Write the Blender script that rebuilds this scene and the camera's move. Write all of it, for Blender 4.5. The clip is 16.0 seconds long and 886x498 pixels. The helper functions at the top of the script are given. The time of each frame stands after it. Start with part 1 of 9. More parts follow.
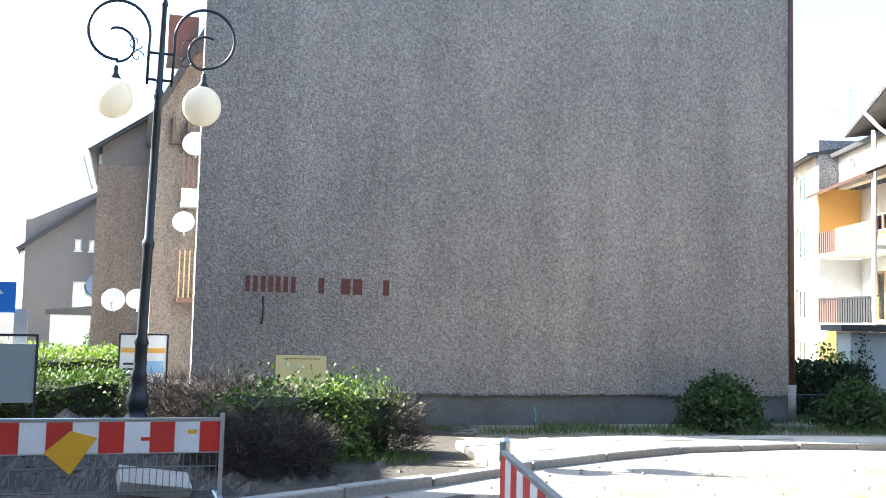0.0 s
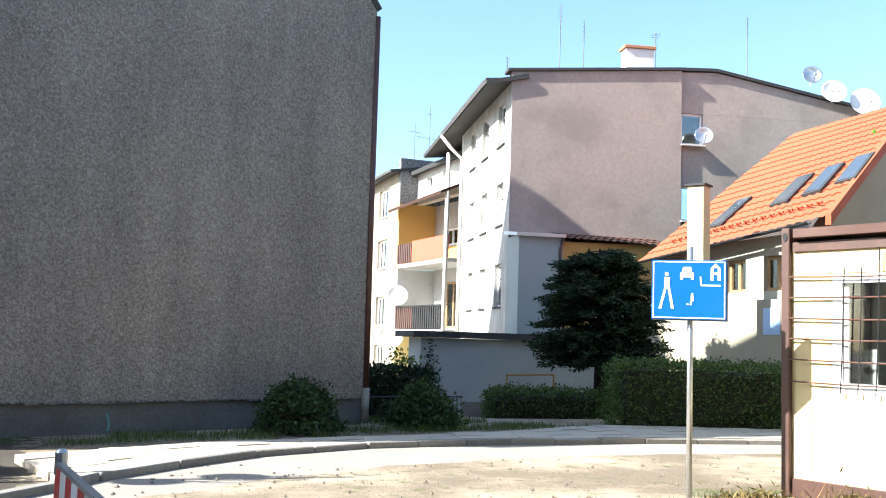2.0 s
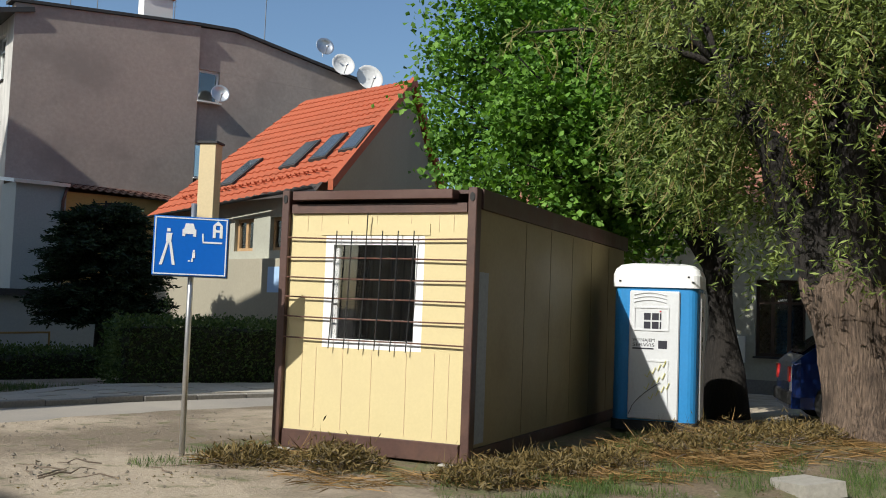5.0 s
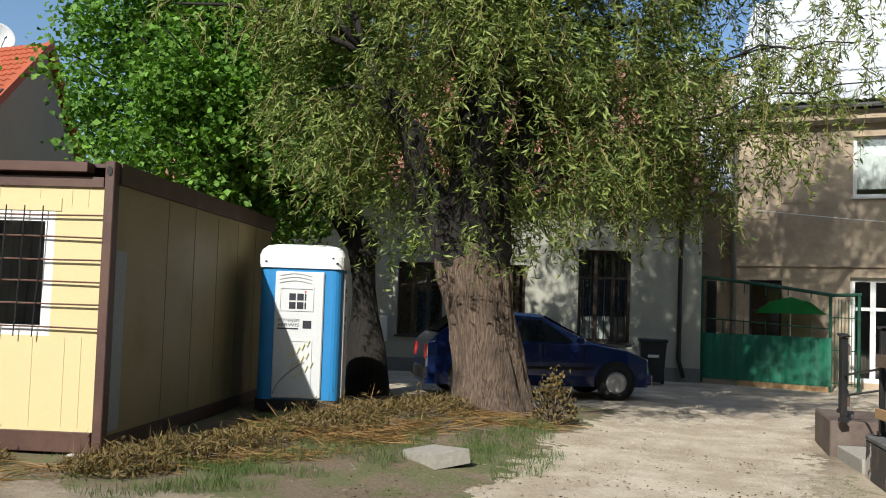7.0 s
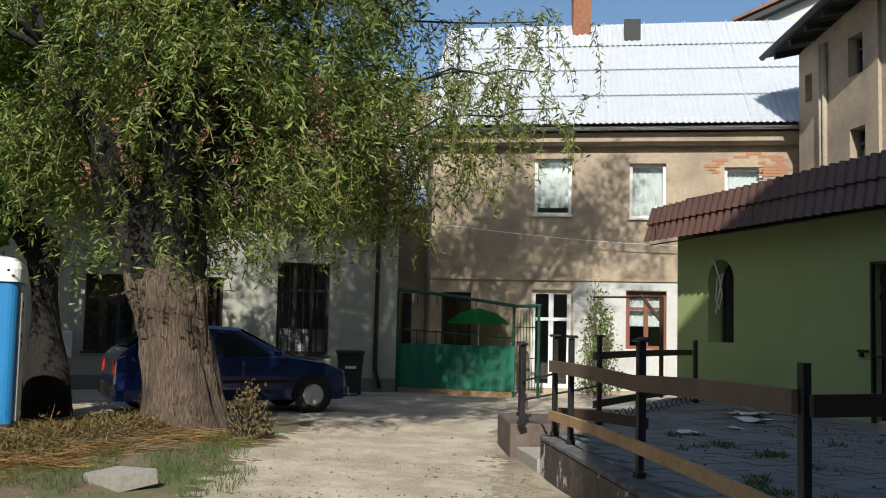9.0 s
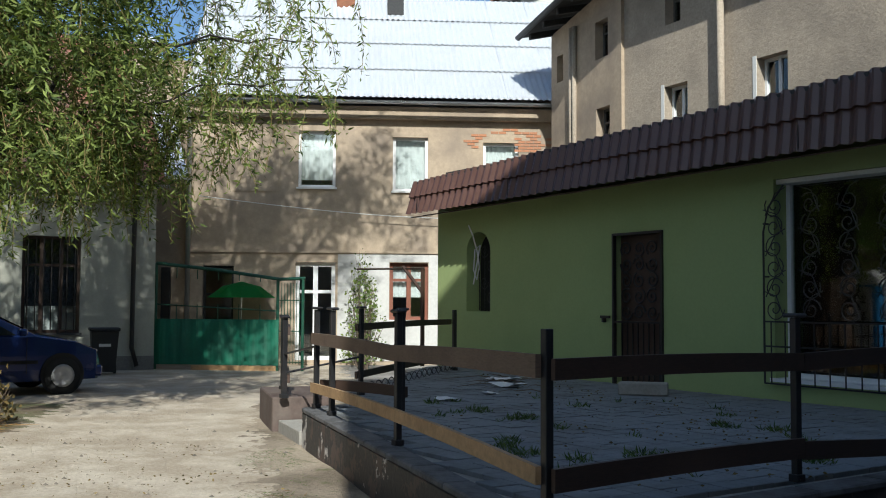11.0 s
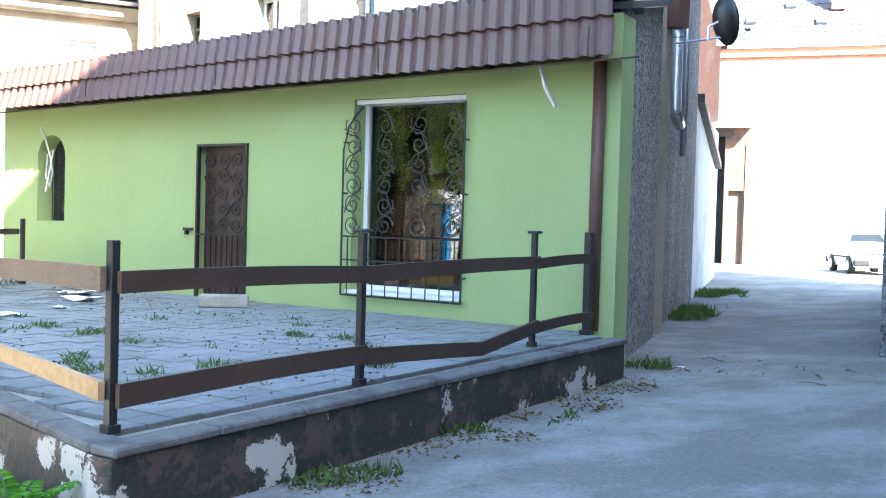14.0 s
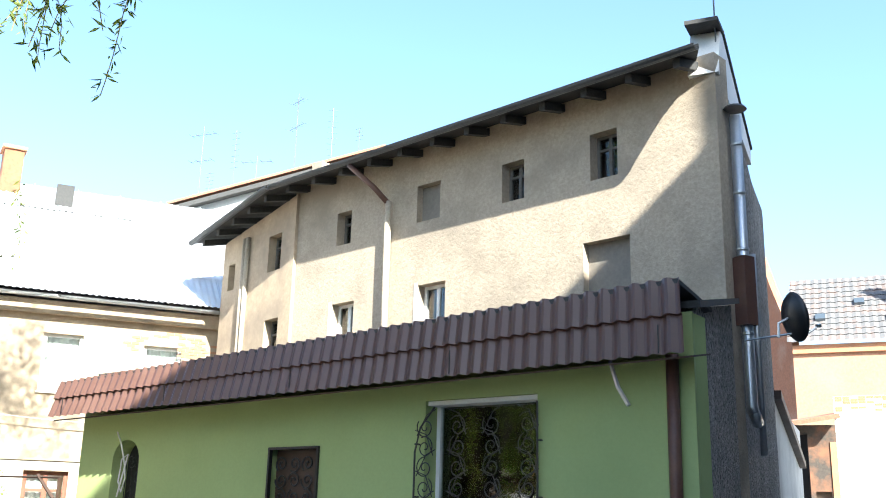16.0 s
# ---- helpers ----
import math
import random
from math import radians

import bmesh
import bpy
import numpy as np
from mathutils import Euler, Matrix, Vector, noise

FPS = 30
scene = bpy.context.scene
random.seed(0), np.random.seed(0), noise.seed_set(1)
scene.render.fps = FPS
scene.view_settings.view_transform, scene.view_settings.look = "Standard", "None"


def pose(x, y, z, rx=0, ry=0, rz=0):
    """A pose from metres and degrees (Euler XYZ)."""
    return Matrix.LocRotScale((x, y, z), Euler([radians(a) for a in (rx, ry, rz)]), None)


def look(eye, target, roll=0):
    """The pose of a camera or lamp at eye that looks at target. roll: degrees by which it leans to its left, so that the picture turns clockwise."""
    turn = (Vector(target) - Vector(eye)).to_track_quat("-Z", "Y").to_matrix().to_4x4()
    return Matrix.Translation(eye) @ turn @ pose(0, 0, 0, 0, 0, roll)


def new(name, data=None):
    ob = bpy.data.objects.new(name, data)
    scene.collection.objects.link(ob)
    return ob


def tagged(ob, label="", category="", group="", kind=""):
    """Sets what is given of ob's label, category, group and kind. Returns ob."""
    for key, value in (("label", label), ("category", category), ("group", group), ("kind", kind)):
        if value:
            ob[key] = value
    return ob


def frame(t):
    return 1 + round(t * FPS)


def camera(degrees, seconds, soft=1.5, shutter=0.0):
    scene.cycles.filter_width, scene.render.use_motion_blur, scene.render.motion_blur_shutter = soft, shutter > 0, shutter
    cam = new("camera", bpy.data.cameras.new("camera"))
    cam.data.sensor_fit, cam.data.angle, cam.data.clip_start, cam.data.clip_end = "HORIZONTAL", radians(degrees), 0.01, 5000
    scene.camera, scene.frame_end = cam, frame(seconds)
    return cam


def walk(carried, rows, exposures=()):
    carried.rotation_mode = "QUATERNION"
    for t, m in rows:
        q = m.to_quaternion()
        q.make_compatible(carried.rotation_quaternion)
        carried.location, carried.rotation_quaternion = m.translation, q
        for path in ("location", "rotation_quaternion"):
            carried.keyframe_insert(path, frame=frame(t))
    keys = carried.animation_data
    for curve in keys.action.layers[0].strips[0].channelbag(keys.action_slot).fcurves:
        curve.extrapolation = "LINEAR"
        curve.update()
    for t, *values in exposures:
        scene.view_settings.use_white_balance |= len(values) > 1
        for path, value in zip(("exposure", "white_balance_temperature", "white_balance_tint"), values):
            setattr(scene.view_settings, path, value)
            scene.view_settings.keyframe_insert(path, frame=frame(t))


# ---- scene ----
cam = camera(48.0, 16.0, soft=1.0)
PATH = [
    (0.0, pose(-0.000, 0.000, 1.600, 94.15, -1.46, 0.00)),
    (0.5, pose(0.028, -0.002, 1.600, 94.84, -1.75, -6.33)),
    (1.0, pose(0.059, -0.007, 1.600, 94.63, -1.80, -13.73)),
    (1.5, pose(0.075, -0.012, 1.600, 94.81, -1.86, -17.45)),
    (2.0, pose(0.099, -0.020, 1.600, 95.11, -1.78, -23.27)),
    (2.5, pose(0.120, -0.031, 1.600, 94.14, -1.81, -28.65)),
    (3.0, pose(0.136, -0.040, 1.600, 93.19, -2.13, -32.87)),
    (3.5, pose(0.151, -0.051, 1.600, 92.85, -1.88, -37.26)),
    (5.8, pose(0.213, -0.120, 1.600, 93.54, -2.46, -58.62)),
    (6.0, pose(0.218, -0.128, 1.600, 93.40, -2.53, -60.69)),
    (6.5, pose(0.228, -0.148, 1.600, 93.63, -2.73, -65.83)),
    (7.0, pose(0.236, -0.167, 1.600, 93.20, -1.92, -70.64)),
    (7.5, pose(0.242, -0.187, 1.600, 93.10, -1.76, -75.39)),
    (8.0, pose(0.246, -0.205, 1.600, 92.42, -1.53, -79.70)),
    (8.5, pose(0.249, -0.226, 1.600, 93.30, -2.06, -84.43)),
    (9.0, pose(0.250, -0.240, 1.600, 94.40, -1.28, -87.64)),
    (11.3, pose(0.242, -0.311, 1.600, 91.74, -0.50, -104.18)),
    (11.5, pose(0.240, -0.321, 1.600, 90.60, -0.58, -106.51)),
    (12.0, pose(0.232, -0.343, 1.600, 87.24, -0.16, -111.72)),
    (12.5, pose(0.227, -0.354, 1.600, 86.57, -0.42, -114.66)),
    (13.0, pose(0.216, -0.376, 1.600, 86.30, -1.53, -120.20)),
    (13.5, pose(0.209, -0.387, 1.600, 86.20, -1.44, -123.18)),
    (14.0, pose(0.207, -0.390, 1.600, 88.38, -1.60, -124.19)),
    (14.5, pose(0.206, -0.391, 1.600, 95.78, -1.55, -124.39)),
    (15.0, pose(0.209, -0.387, 1.600, 100.57, -1.21, -123.10)),
    (15.5, pose(0.210, -0.385, 1.600, 106.20, -1.21, -122.71)),
    (16.0, pose(0.216, -0.376, 1.600, 105.45, -1.37, -120.16)),
]
EXPOSURES = [(0.0, 2.80, 6150, 10), (1.5, 2.50, 6150, 10), (2.0, 1.85, 6150, 10), (2.5, 1.50, 6150, 10), (3.0, 1.08, 6150, 10), (3.7, 0.60, 6300, 10), (6.0, 0.12, 6300, 10), (7.0, 0.32, 6300, 10), (9.2, 0.10, 6300, 10), (11.5, 0.28, 5850, 7), (12.0, 1.0, 5800, 7), (12.5, 2.35, 5900, 7), (13.2, 3.25, 5900, 7), (14.6, 3.65, 5900, 7), (15.2, 3.10, 6300, 7), (15.6, 2.60, 6300, 7), (16.0, 2.25, 6300, 7)]
walk(cam, PATH, EXPOSURES)

# ---- sky and sun ----
SUN_TO = Vector((-0.9955, 0.092, 0.0)).normalized()
SUN_ELEV = 37.0
w = bpy.data.worlds.new("sky")
scene.world = w
w.use_nodes = True
nt = w.node_tree
sky = nt.nodes.new("ShaderNodeTexSky")
sky.sky_type = "NISHITA"
sky.sun_disc = False
sky.dust_density, sky.ozone_density = 2.2, 0.7
sky.sun_elevation = radians(SUN_ELEV)
sky.sun_rotation = math.atan2(SUN_TO.x, SUN_TO.y)
bg = nt.nodes["Background"]
bg.inputs["Strength"].default_value = 0.1
tint = nt.nodes.new("ShaderNodeMixRGB")
tint.blend_type = "MULTIPLY"
tint.inputs[0].default_value = 1.0
tint.inputs[2].default_value = (0.86, 1.0, 1.1, 1)
nt.links.new(sky.outputs[0], tint.inputs[1])
nt.links.new(tint.outputs[0], bg.inputs["Color"])
sun = new("sun", bpy.data.lights.new("sun", "SUN"))
sun.data.energy, sun.data.angle, sun.data.color = 5.0, radians(0.5), (1.0, 0.96, 0.86)
ce = math.cos(radians(SUN_ELEV))
sd = Vector((SUN_TO.x * ce, SUN_TO.y * ce, math.sin(radians(SUN_ELEV))))
sun.matrix_world = look(sd * 50, (0, 0, 0))


# ---- materials ----
def node_mat(name):
    m = bpy.data.materials.new(name)
    m.use_nodes = True
    t = m.node_tree
    return m, t, t.nodes["Principled BSDF"]


def texco(t, space="world"):
    if space == "world":
        return t.nodes.new("ShaderNodeNewGeometry").outputs["Position"]
    return t.nodes.new("ShaderNodeTexCoord").outputs["Object"]


def noise_tex(t, co, scale, detail=4.0, rough=0.6, stretch=None):
    if stretch:
        mp = t.nodes.new("ShaderNodeMapping")
        mp.inputs["Scale"].default_value = stretch
        t.links.new(co, mp.inputs["Vector"])
        co = mp.outputs[0]
    n = t.nodes.new("ShaderNodeTexNoise")
    n.inputs["Scale"].default_value, n.inputs["Detail"].default_value, n.inputs["Roughness"].default_value = scale, detail, rough
    t.links.new(co, n.inputs["Vector"])
    return n.outputs["Fac"]


def ramp(t, fac, stops):
    r = t.nodes.new("ShaderNodeValToRGB")
    e = r.color_ramp.elements
    while len(e) < len(stops):
        e.new(0.5)
    for el, (p, c) in zip(e, stops):
        el.position, el.color = p, (*c, 1.0) if len(c) == 3 else c
    t.links.new(fac, r.inputs[0])
    return r.outputs[0]


def mixc(t, fac, a, b, mode="MIX"):
    n = t.nodes.new("ShaderNodeMix")
    n.data_type, n.blend_type = "RGBA", mode
    for sock, v in ((n.inputs[0], fac), (n.inputs[6], a), (n.inputs[7], b)):
        if isinstance(v, bpy.types.NodeSocket):
            t.links.new(v, sock)
        elif isinstance(v, (int, float)):
            sock.default_value = v
        else:
            sock.default_value = (*v, 1.0)
    return n.outputs[2]


def bump(t, p, height, strength, distance):
    b = t.nodes.new("ShaderNodeBump")
    b.inputs["Strength"].default_value, b.inputs["Distance"].default_value = strength, distance
    t.links.new(height, b.inputs["Height"])
    t.links.new(b.outputs[0], p.inputs["Normal"])


def g(c, k):
    return tuple(min(1.0, max(0.0, v * k)) for v in c)


def surf(name, col, rough=0.8, grain=30.0, var=0.25, stain=None, stain_scale=0.6, stain_amt=0.6, bumps=0.3, dist=0.004, metal=0.0, stretch=None, rand=0.0, space="world"):
    """A worn surface: fine grain, broad patches, optional stains of another colour, relief."""
    m, t, p = node_mat(name)
    co = texco(t, space)
    fine = noise_tex(t, co, grain, 6, 0.65, stretch)
    broad = noise_tex(t, co, stain_scale, 5, 0.6)
    c = ramp(t, fine, [(0.25, g(col, 1 - var)), (0.75, g(col, 1 + var))])
    if stain:
        f = ramp(t, broad, [(0.48, (0, 0, 0)), (0.68, (stain_amt,) * 3)])
        c = mixc(t, f, c, stain)
    else:
        f = ramp(t, broad, [(0.3, (1 - var * 0.6,) * 3), (0.7, (1 + var * 0.3,) * 3)])
        c = mixc(t, 1.0, c, f, "MULTIPLY")
    if rand:
        o = t.nodes.new("ShaderNodeObjectInfo")
        r = ramp(t, o.outputs["Random"], [(0.0, (1 - rand,) * 3), (1.0, (1 + rand,) * 3)])
        c = mixc(t, 1.0, c, r, "MULTIPLY")
    t.links.new(c, p.inputs["Base Color"])
    p.inputs["Metallic"].default_value = metal
    rr = ramp(t, broad, [(0.3, (max(0.05, rough - 0.1),) * 3), (0.7, (min(1, rough + 0.1),) * 3)])
    t.links.new(rr, p.inputs["Roughness"])
    if bumps:
        bump(t, p, fine, bumps, dist)
    return m


def roughcast(name, dark, light, scale=9.0, dist=0.03, streak=0.25):
    """Thrown mortar: deep pits and crumbs, with weather streaks."""
    m, t, p = node_mat(name)
    co = texco(t)
    v = t.nodes.new("ShaderNodeTexVoronoi")
    v.inputs["Scale"].default_value = scale * 1.6
    t.links.new(co, v.inputs["Vector"])
    n1 = noise_tex(t, co, scale, 7, 0.72)
    n2 = noise_tex(t, co, 0.35, 5, 0.6)
    n3 = noise_tex(t, co, 1.0, 5, 0.6, (1.6, 1.6, 0.22))
    c = ramp(t, n1, [(0.36, dark), (0.52, g(light, 0.8)), (0.66, g(light, 1.15))])
    c = mixc(t, 1.0, c, ramp(t, v.outputs["Distance"], [(0.0, (1.08,) * 3), (0.7, (0.8,) * 3)]), "MULTIPLY")
    c = mixc(t, 1.0, c, ramp(t, n2, [(0.3, (0.82,) * 3), (0.7, (1.12, 1.1, 1.06))]), "MULTIPLY")
    c = mixc(t, streak, c, mixc(t, 1.0, c, ramp(t, n3, [(0.35, (0.5,) * 3), (0.65, (1.2,) * 3)]), "MULTIPLY"))
    t.links.new(c, p.inputs["Base Color"])
    p.inputs["Roughness"].default_value = 0.95
    ad = t.nodes.new("ShaderNodeMath")
    ad.operation = "SUBTRACT"
    t.links.new(n1, ad.inputs[0])
    t.links.new(v.outputs["Distance"], ad.inputs[1])
    bump(t, p, ad.outputs[0], 0.9, dist)
    return m


def leaf_mat(name, dark, light, trans=0.35):
    m, t, p = node_mat(name)
    geo = t.nodes.new("ShaderNodeNewGeometry")
    c = ramp(t, geo.outputs["Random Per Island"], [(0.0, dark), (0.6, mixed(dark, light, 0.6)), (1.0, light)])
    t.links.new(c, p.inputs["Base Color"])
    p.inputs["Roughness"].default_value = 0.6
    p.inputs["Specular IOR Level"].default_value = 0.3
    tr = t.nodes.new("ShaderNodeBsdfTranslucent")
    t.links.new(mixc(t, 1.0, c, (1.25, 1.35, 0.55), "MULTIPLY"), tr.inputs["Color"])
    mx = t.nodes.new("ShaderNodeMixShader")
    mx.inputs[0].default_value = trans
    t.links.new(p.outputs[0], mx.inputs[1])
    t.links.new(tr.outputs[0], mx.inputs[2])
    t.links.new(mx.outputs[0], t.nodes["Material Output"].inputs["Surface"])
    return m


def mixed(a, b, k):
    return tuple(x + (y - x) * k for x, y in zip(a, b))


def glass_mat(name, tint=(0.9, 0.95, 0.95)):
    m, t, p = node_mat(name)
    tr = t.nodes.new("ShaderNodeBsdfTransparent")
    tr.inputs["Color"].default_value = (*tint, 1)
    gl = t.nodes.new("ShaderNodeBsdfGlossy")
    gl.inputs["Roughness"].default_value = 0.03
    lw = t.nodes.new("ShaderNodeFresnel")
    lw.inputs["IOR"].default_value = 2.1
    mx = t.nodes.new("ShaderNodeMixShader")
    t.links.new(lw.outputs[0], mx.inputs[0])
    t.links.new(tr.outputs[0], mx.inputs[1])
    t.links.new(gl.outputs[0], mx.inputs[2])
    t.links.new(mx.outputs[0], t.nodes["Material Output"].inputs["Surface"])
    return m


def plain(name, col, rough=0.5, metal=0.0):
    return surf(name, col, rough, 40, 0.08, bumps=0.08, dist=0.002, metal=metal, space="object")


M_ROUGH = roughcast("grey_roughcast", (0.25, 0.225, 0.2), (0.53, 0.48, 0.43), 22.0, 0.026, 0.3)
M_ROUGH_DARK = roughcast("dark_roughcast", (0.05, 0.05, 0.05), (0.37, 0.365, 0.36), 14.0, 0.04, 0.45)
M_ROUGH_TAN = roughcast("tan_roughcast", (0.4, 0.345, 0.275), (0.47, 0.41, 0.33), 24.0, 0.006, 0.45)
M_ROUGH_RED = roughcast("reddish_roughcast", (0.15, 0.125, 0.105), (0.31, 0.26, 0.22), 20.0, 0.02, 0.4)
M_PLINTH = surf("cement_plinth", (0.17, 0.165, 0.155), 0.9, 25, 0.3, (0.1, 0.095, 0.085), 0.9, 0.6, 0.5, 0.008)
M_PINK = surf("pinkish_render", (0.38, 0.315, 0.27), 0.9, 9, 0.14, (0.28, 0.235, 0.205), 0.55, 0.85, 0.5, 0.01)
M_WHITE_WALL = surf("whitewashed_render", (0.56, 0.55, 0.52), 0.85, 14, 0.09, (0.36, 0.35, 0.33), 0.9, 0.6, 0.25, 0.004)
M_CREAM = surf("cream_render", (0.38, 0.376, 0.31), 0.85, 18, 0.1, (0.28, 0.277, 0.23), 0.5, 0.5, 0.3, 0.004)
M_TAN = surf("tan_render", (0.42, 0.33, 0.235), 0.9, 10, 0.15, (0.26, 0.21, 0.165), 0.8, 0.8, 0.4, 0.008)
M_OLDGREY = surf("old_grey_plaster", (0.15, 0.138, 0.128), 0.9, 12, 0.15, (0.15, 0.14, 0.13), 0.7, 0.7, 0.3, 0.006)
M_OLIVE = surf("olive_grey_render", (0.31, 0.28, 0.21), 0.9, 16, 0.08, (0.25, 0.23, 0.18), 0.4, 0.5, 0.2, 0.004)
M_GREEN_WALL = surf("pale_green_render", (0.33, 0.41, 0.17), 0.85, 22, 0.05, (0.27, 0.34, 0.14), 0.5, 0.5, 0.2, 0.003)
M_BLUISH = surf("pale_blue_render", (0.34, 0.385, 0.385), 0.85, 20, 0.08, (0.27, 0.3, 0.3), 0.7, 0.5, 0.2, 0.003)
M_YELLOW = surf("ochre_render", (0.62, 0.38, 0.12), 0.85, 20, 0.08, bumps=0.2)
M_PALEYEL = surf("pale_yellow_render", (0.68, 0.58, 0.28), 0.85, 20, 0.08, bumps=0.2)
M_BRICK = surf("orange_brick", (0.42, 0.19, 0.1), 0.9, 25, 0.2, (0.3, 0.2, 0.14), 2.0, 0.6, 0.4, 0.006)
M_REDTILE = surf("red_roof_tile", (0.38, 0.09, 0.038), 0.8, 18, 0.18, (0.29, 0.078, 0.036), 1.2, 0.6, 0.2, 0.004)
M_OLDTILE = surf("aged_red_tile", (0.27, 0.12, 0.075), 0.85, 14, 0.3, (0.12, 0.1, 0.08), 0.8, 0.8, 0.4, 0.006)
M_GREYTILE = surf("weathered_grey_tile", (0.11, 0.108, 0.11), 0.8, 14, 0.2, (0.24, 0.13, 0.09), 1.6, 0.5, 0.3, 0.006)
M_ZINC = surf("pale_metal_sheet", (0.7, 0.72, 0.74), 0.42, 20, 0.06, (0.55, 0.56, 0.58), 0.5, 0.5, 0.1, 0.002, metal=0.35)
M_STEEL = surf("galvanised_steel", (0.55, 0.56, 0.57), 0.35, 30, 0.1, metal=0.85, bumps=0.1)
M_BROWNTILE = surf("brown_metal_tile", (0.085, 0.042, 0.032), 0.38, 30, 0.12, (0.11, 0.055, 0.04), 1.5, 0.5, 0.1, 0.002)
M_DARKROOF = surf("tarred_roof", (0.045, 0.045, 0.045), 0.85, 20, 0.3, bumps=0.3)
M_RUSTPIPE = surf("brown_painted_pipe", (0.10, 0.045, 0.032), 0.5, 30, 0.2, (0.16, 0.08, 0.05), 3, 0.5, 0.2)
M_WHITE = surf("white_plastic", (0.8, 0.8, 0.79), 0.4, 30, 0.03, bumps=0.05, space="object")
M_WHITE_PAINT = surf("aged_white_paint", (0.7, 0.69, 0.66), 0.6, 30, 0.08, bumps=0.2)
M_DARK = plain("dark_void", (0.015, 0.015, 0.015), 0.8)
M_BLACK = surf("black_painted_metal", (0.018, 0.018, 0.019), 0.45, 40, 0.3, (0.05, 0.03, 0.022), 3, 0.35, 0.3, 0.002)
M_LAMP = surf("dark_blue_black_iron", (0.017, 0.022, 0.03), 0.4, 40, 0.3, bumps=0.2, dist=0.002)
M_BROWNSTEEL = surf("brown_painted_steel", (0.075, 0.038, 0.03), 0.5, 25, 0.2, (0.13, 0.06, 0.035), 2.5, 0.5, 0.3, 0.003)
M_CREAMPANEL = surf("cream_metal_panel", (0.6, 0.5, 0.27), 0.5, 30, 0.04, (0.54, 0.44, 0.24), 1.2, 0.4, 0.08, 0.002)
# ochre of the container's unlit sides, with their shade put into the colour
M_OCHREPANEL = surf("shaded_ochre_panel", (0.3, 0.235, 0.11), 0.6, 20, 0.1, (0.23, 0.175, 0.085), 0.8, 0.6, 0.15, 0.003)
M_GLASS = glass_mat("window_glass")
M_CURTAIN = surf("net_curtain", (0.75, 0.75, 0.73), 0.9, 30, 0.1, bumps=0.4, stretch=(1.5, 1.5, 0.05))
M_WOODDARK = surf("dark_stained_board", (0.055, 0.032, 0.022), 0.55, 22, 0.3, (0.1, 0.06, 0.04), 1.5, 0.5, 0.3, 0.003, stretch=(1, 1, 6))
M_WOODRAW = surf("raw_pine_board", (0.40, 0.25, 0.12), 0.7, 22, 0.25, (0.25, 0.15, 0.075), 2.0, 0.6, 0.3, 0.003)
M_CONC = surf("worn_concrete", (0.32, 0.30, 0.26), 0.9, 22, 0.2, (0.22, 0.2, 0.17), 1.2, 0.6, 0.5, 0.006)
M_ASPH = surf("dusty_asphalt", (0.26, 0.235, 0.205), 0.92, 35, 0.16, (0.36, 0.32, 0.26), 0.35, 0.7, 0.4, 0.006)
M_PAVE = surf("sandy_paving_slab", (0.42, 0.38, 0.31), 0.9, 25, 0.15, (0.5, 0.43, 0.33), 0.7, 0.7, 0.4, 0.006, rand=0.08)
M_KERB = surf("stone_kerb", (0.24, 0.225, 0.2), 0.9, 25, 0.25, bumps=0.5, dist=0.006, rand=0.15)
M_BARK = surf("willow_bark", (0.2, 0.14, 0.1), 0.95, 7, 0.9, (0.05, 0.035, 0.027), 1.6, 0.75, 1.0, 0.12, stretch=(5.5, 5.5, 0.55))
# near-black bark: the shade under the crowns is put into its colour
M_BARKSHADED = surf("shaded_bark", (0.022, 0.018, 0.015), 0.95, 9, 0.5, bumps=1.0, dist=0.03, stretch=(3, 3, 0.6))
M_TWIG = surf("dry_twig", (0.15, 0.115, 0.085), 0.9, 20, 0.4, bumps=0.2)
M_LEAF_WILLOW = leaf_mat("willow_leaf", (0.028, 0.055, 0.011), (0.27, 0.33, 0.085), 0.26)
M_LEAF_MAPLE = leaf_mat("broad_leaf", (0.035, 0.1, 0.013), (0.19, 0.36, 0.055), 0.36)
M_LEAF_HEDGE = leaf_mat("hedge_leaf", (0.03, 0.06, 0.016), (0.11, 0.165, 0.05), 0.22)
# darkened leaf for bushes by the gable, wall shade put into the green
M_LEAF_SHADE = leaf_mat("shaded_shrub_leaf", (0.018, 0.04, 0.014), (0.065, 0.115, 0.035), 0.15)
M_LEAF_DARK = leaf_mat("conifer_needle", (0.008, 0.02, 0.008), (0.03, 0.055, 0.022), 0.1)
M_LEAF_YOUNG = leaf_mat("young_leaf", (0.06, 0.11, 0.025), (0.2, 0.26, 0.075), 0.32)
M_GRASS = leaf_mat("grass_blade", (0.03, 0.07, 0.014), (0.12, 0.17, 0.045), 0.25)
M_STRAW = leaf_mat("dry_stem", (0.09, 0.055, 0.02), (0.32, 0.19, 0.07), 0.1)
M_DRYLEAF = leaf_mat("withered_leaf", (0.05, 0.038, 0.014), (0.21, 0.15, 0.055), 0.15)


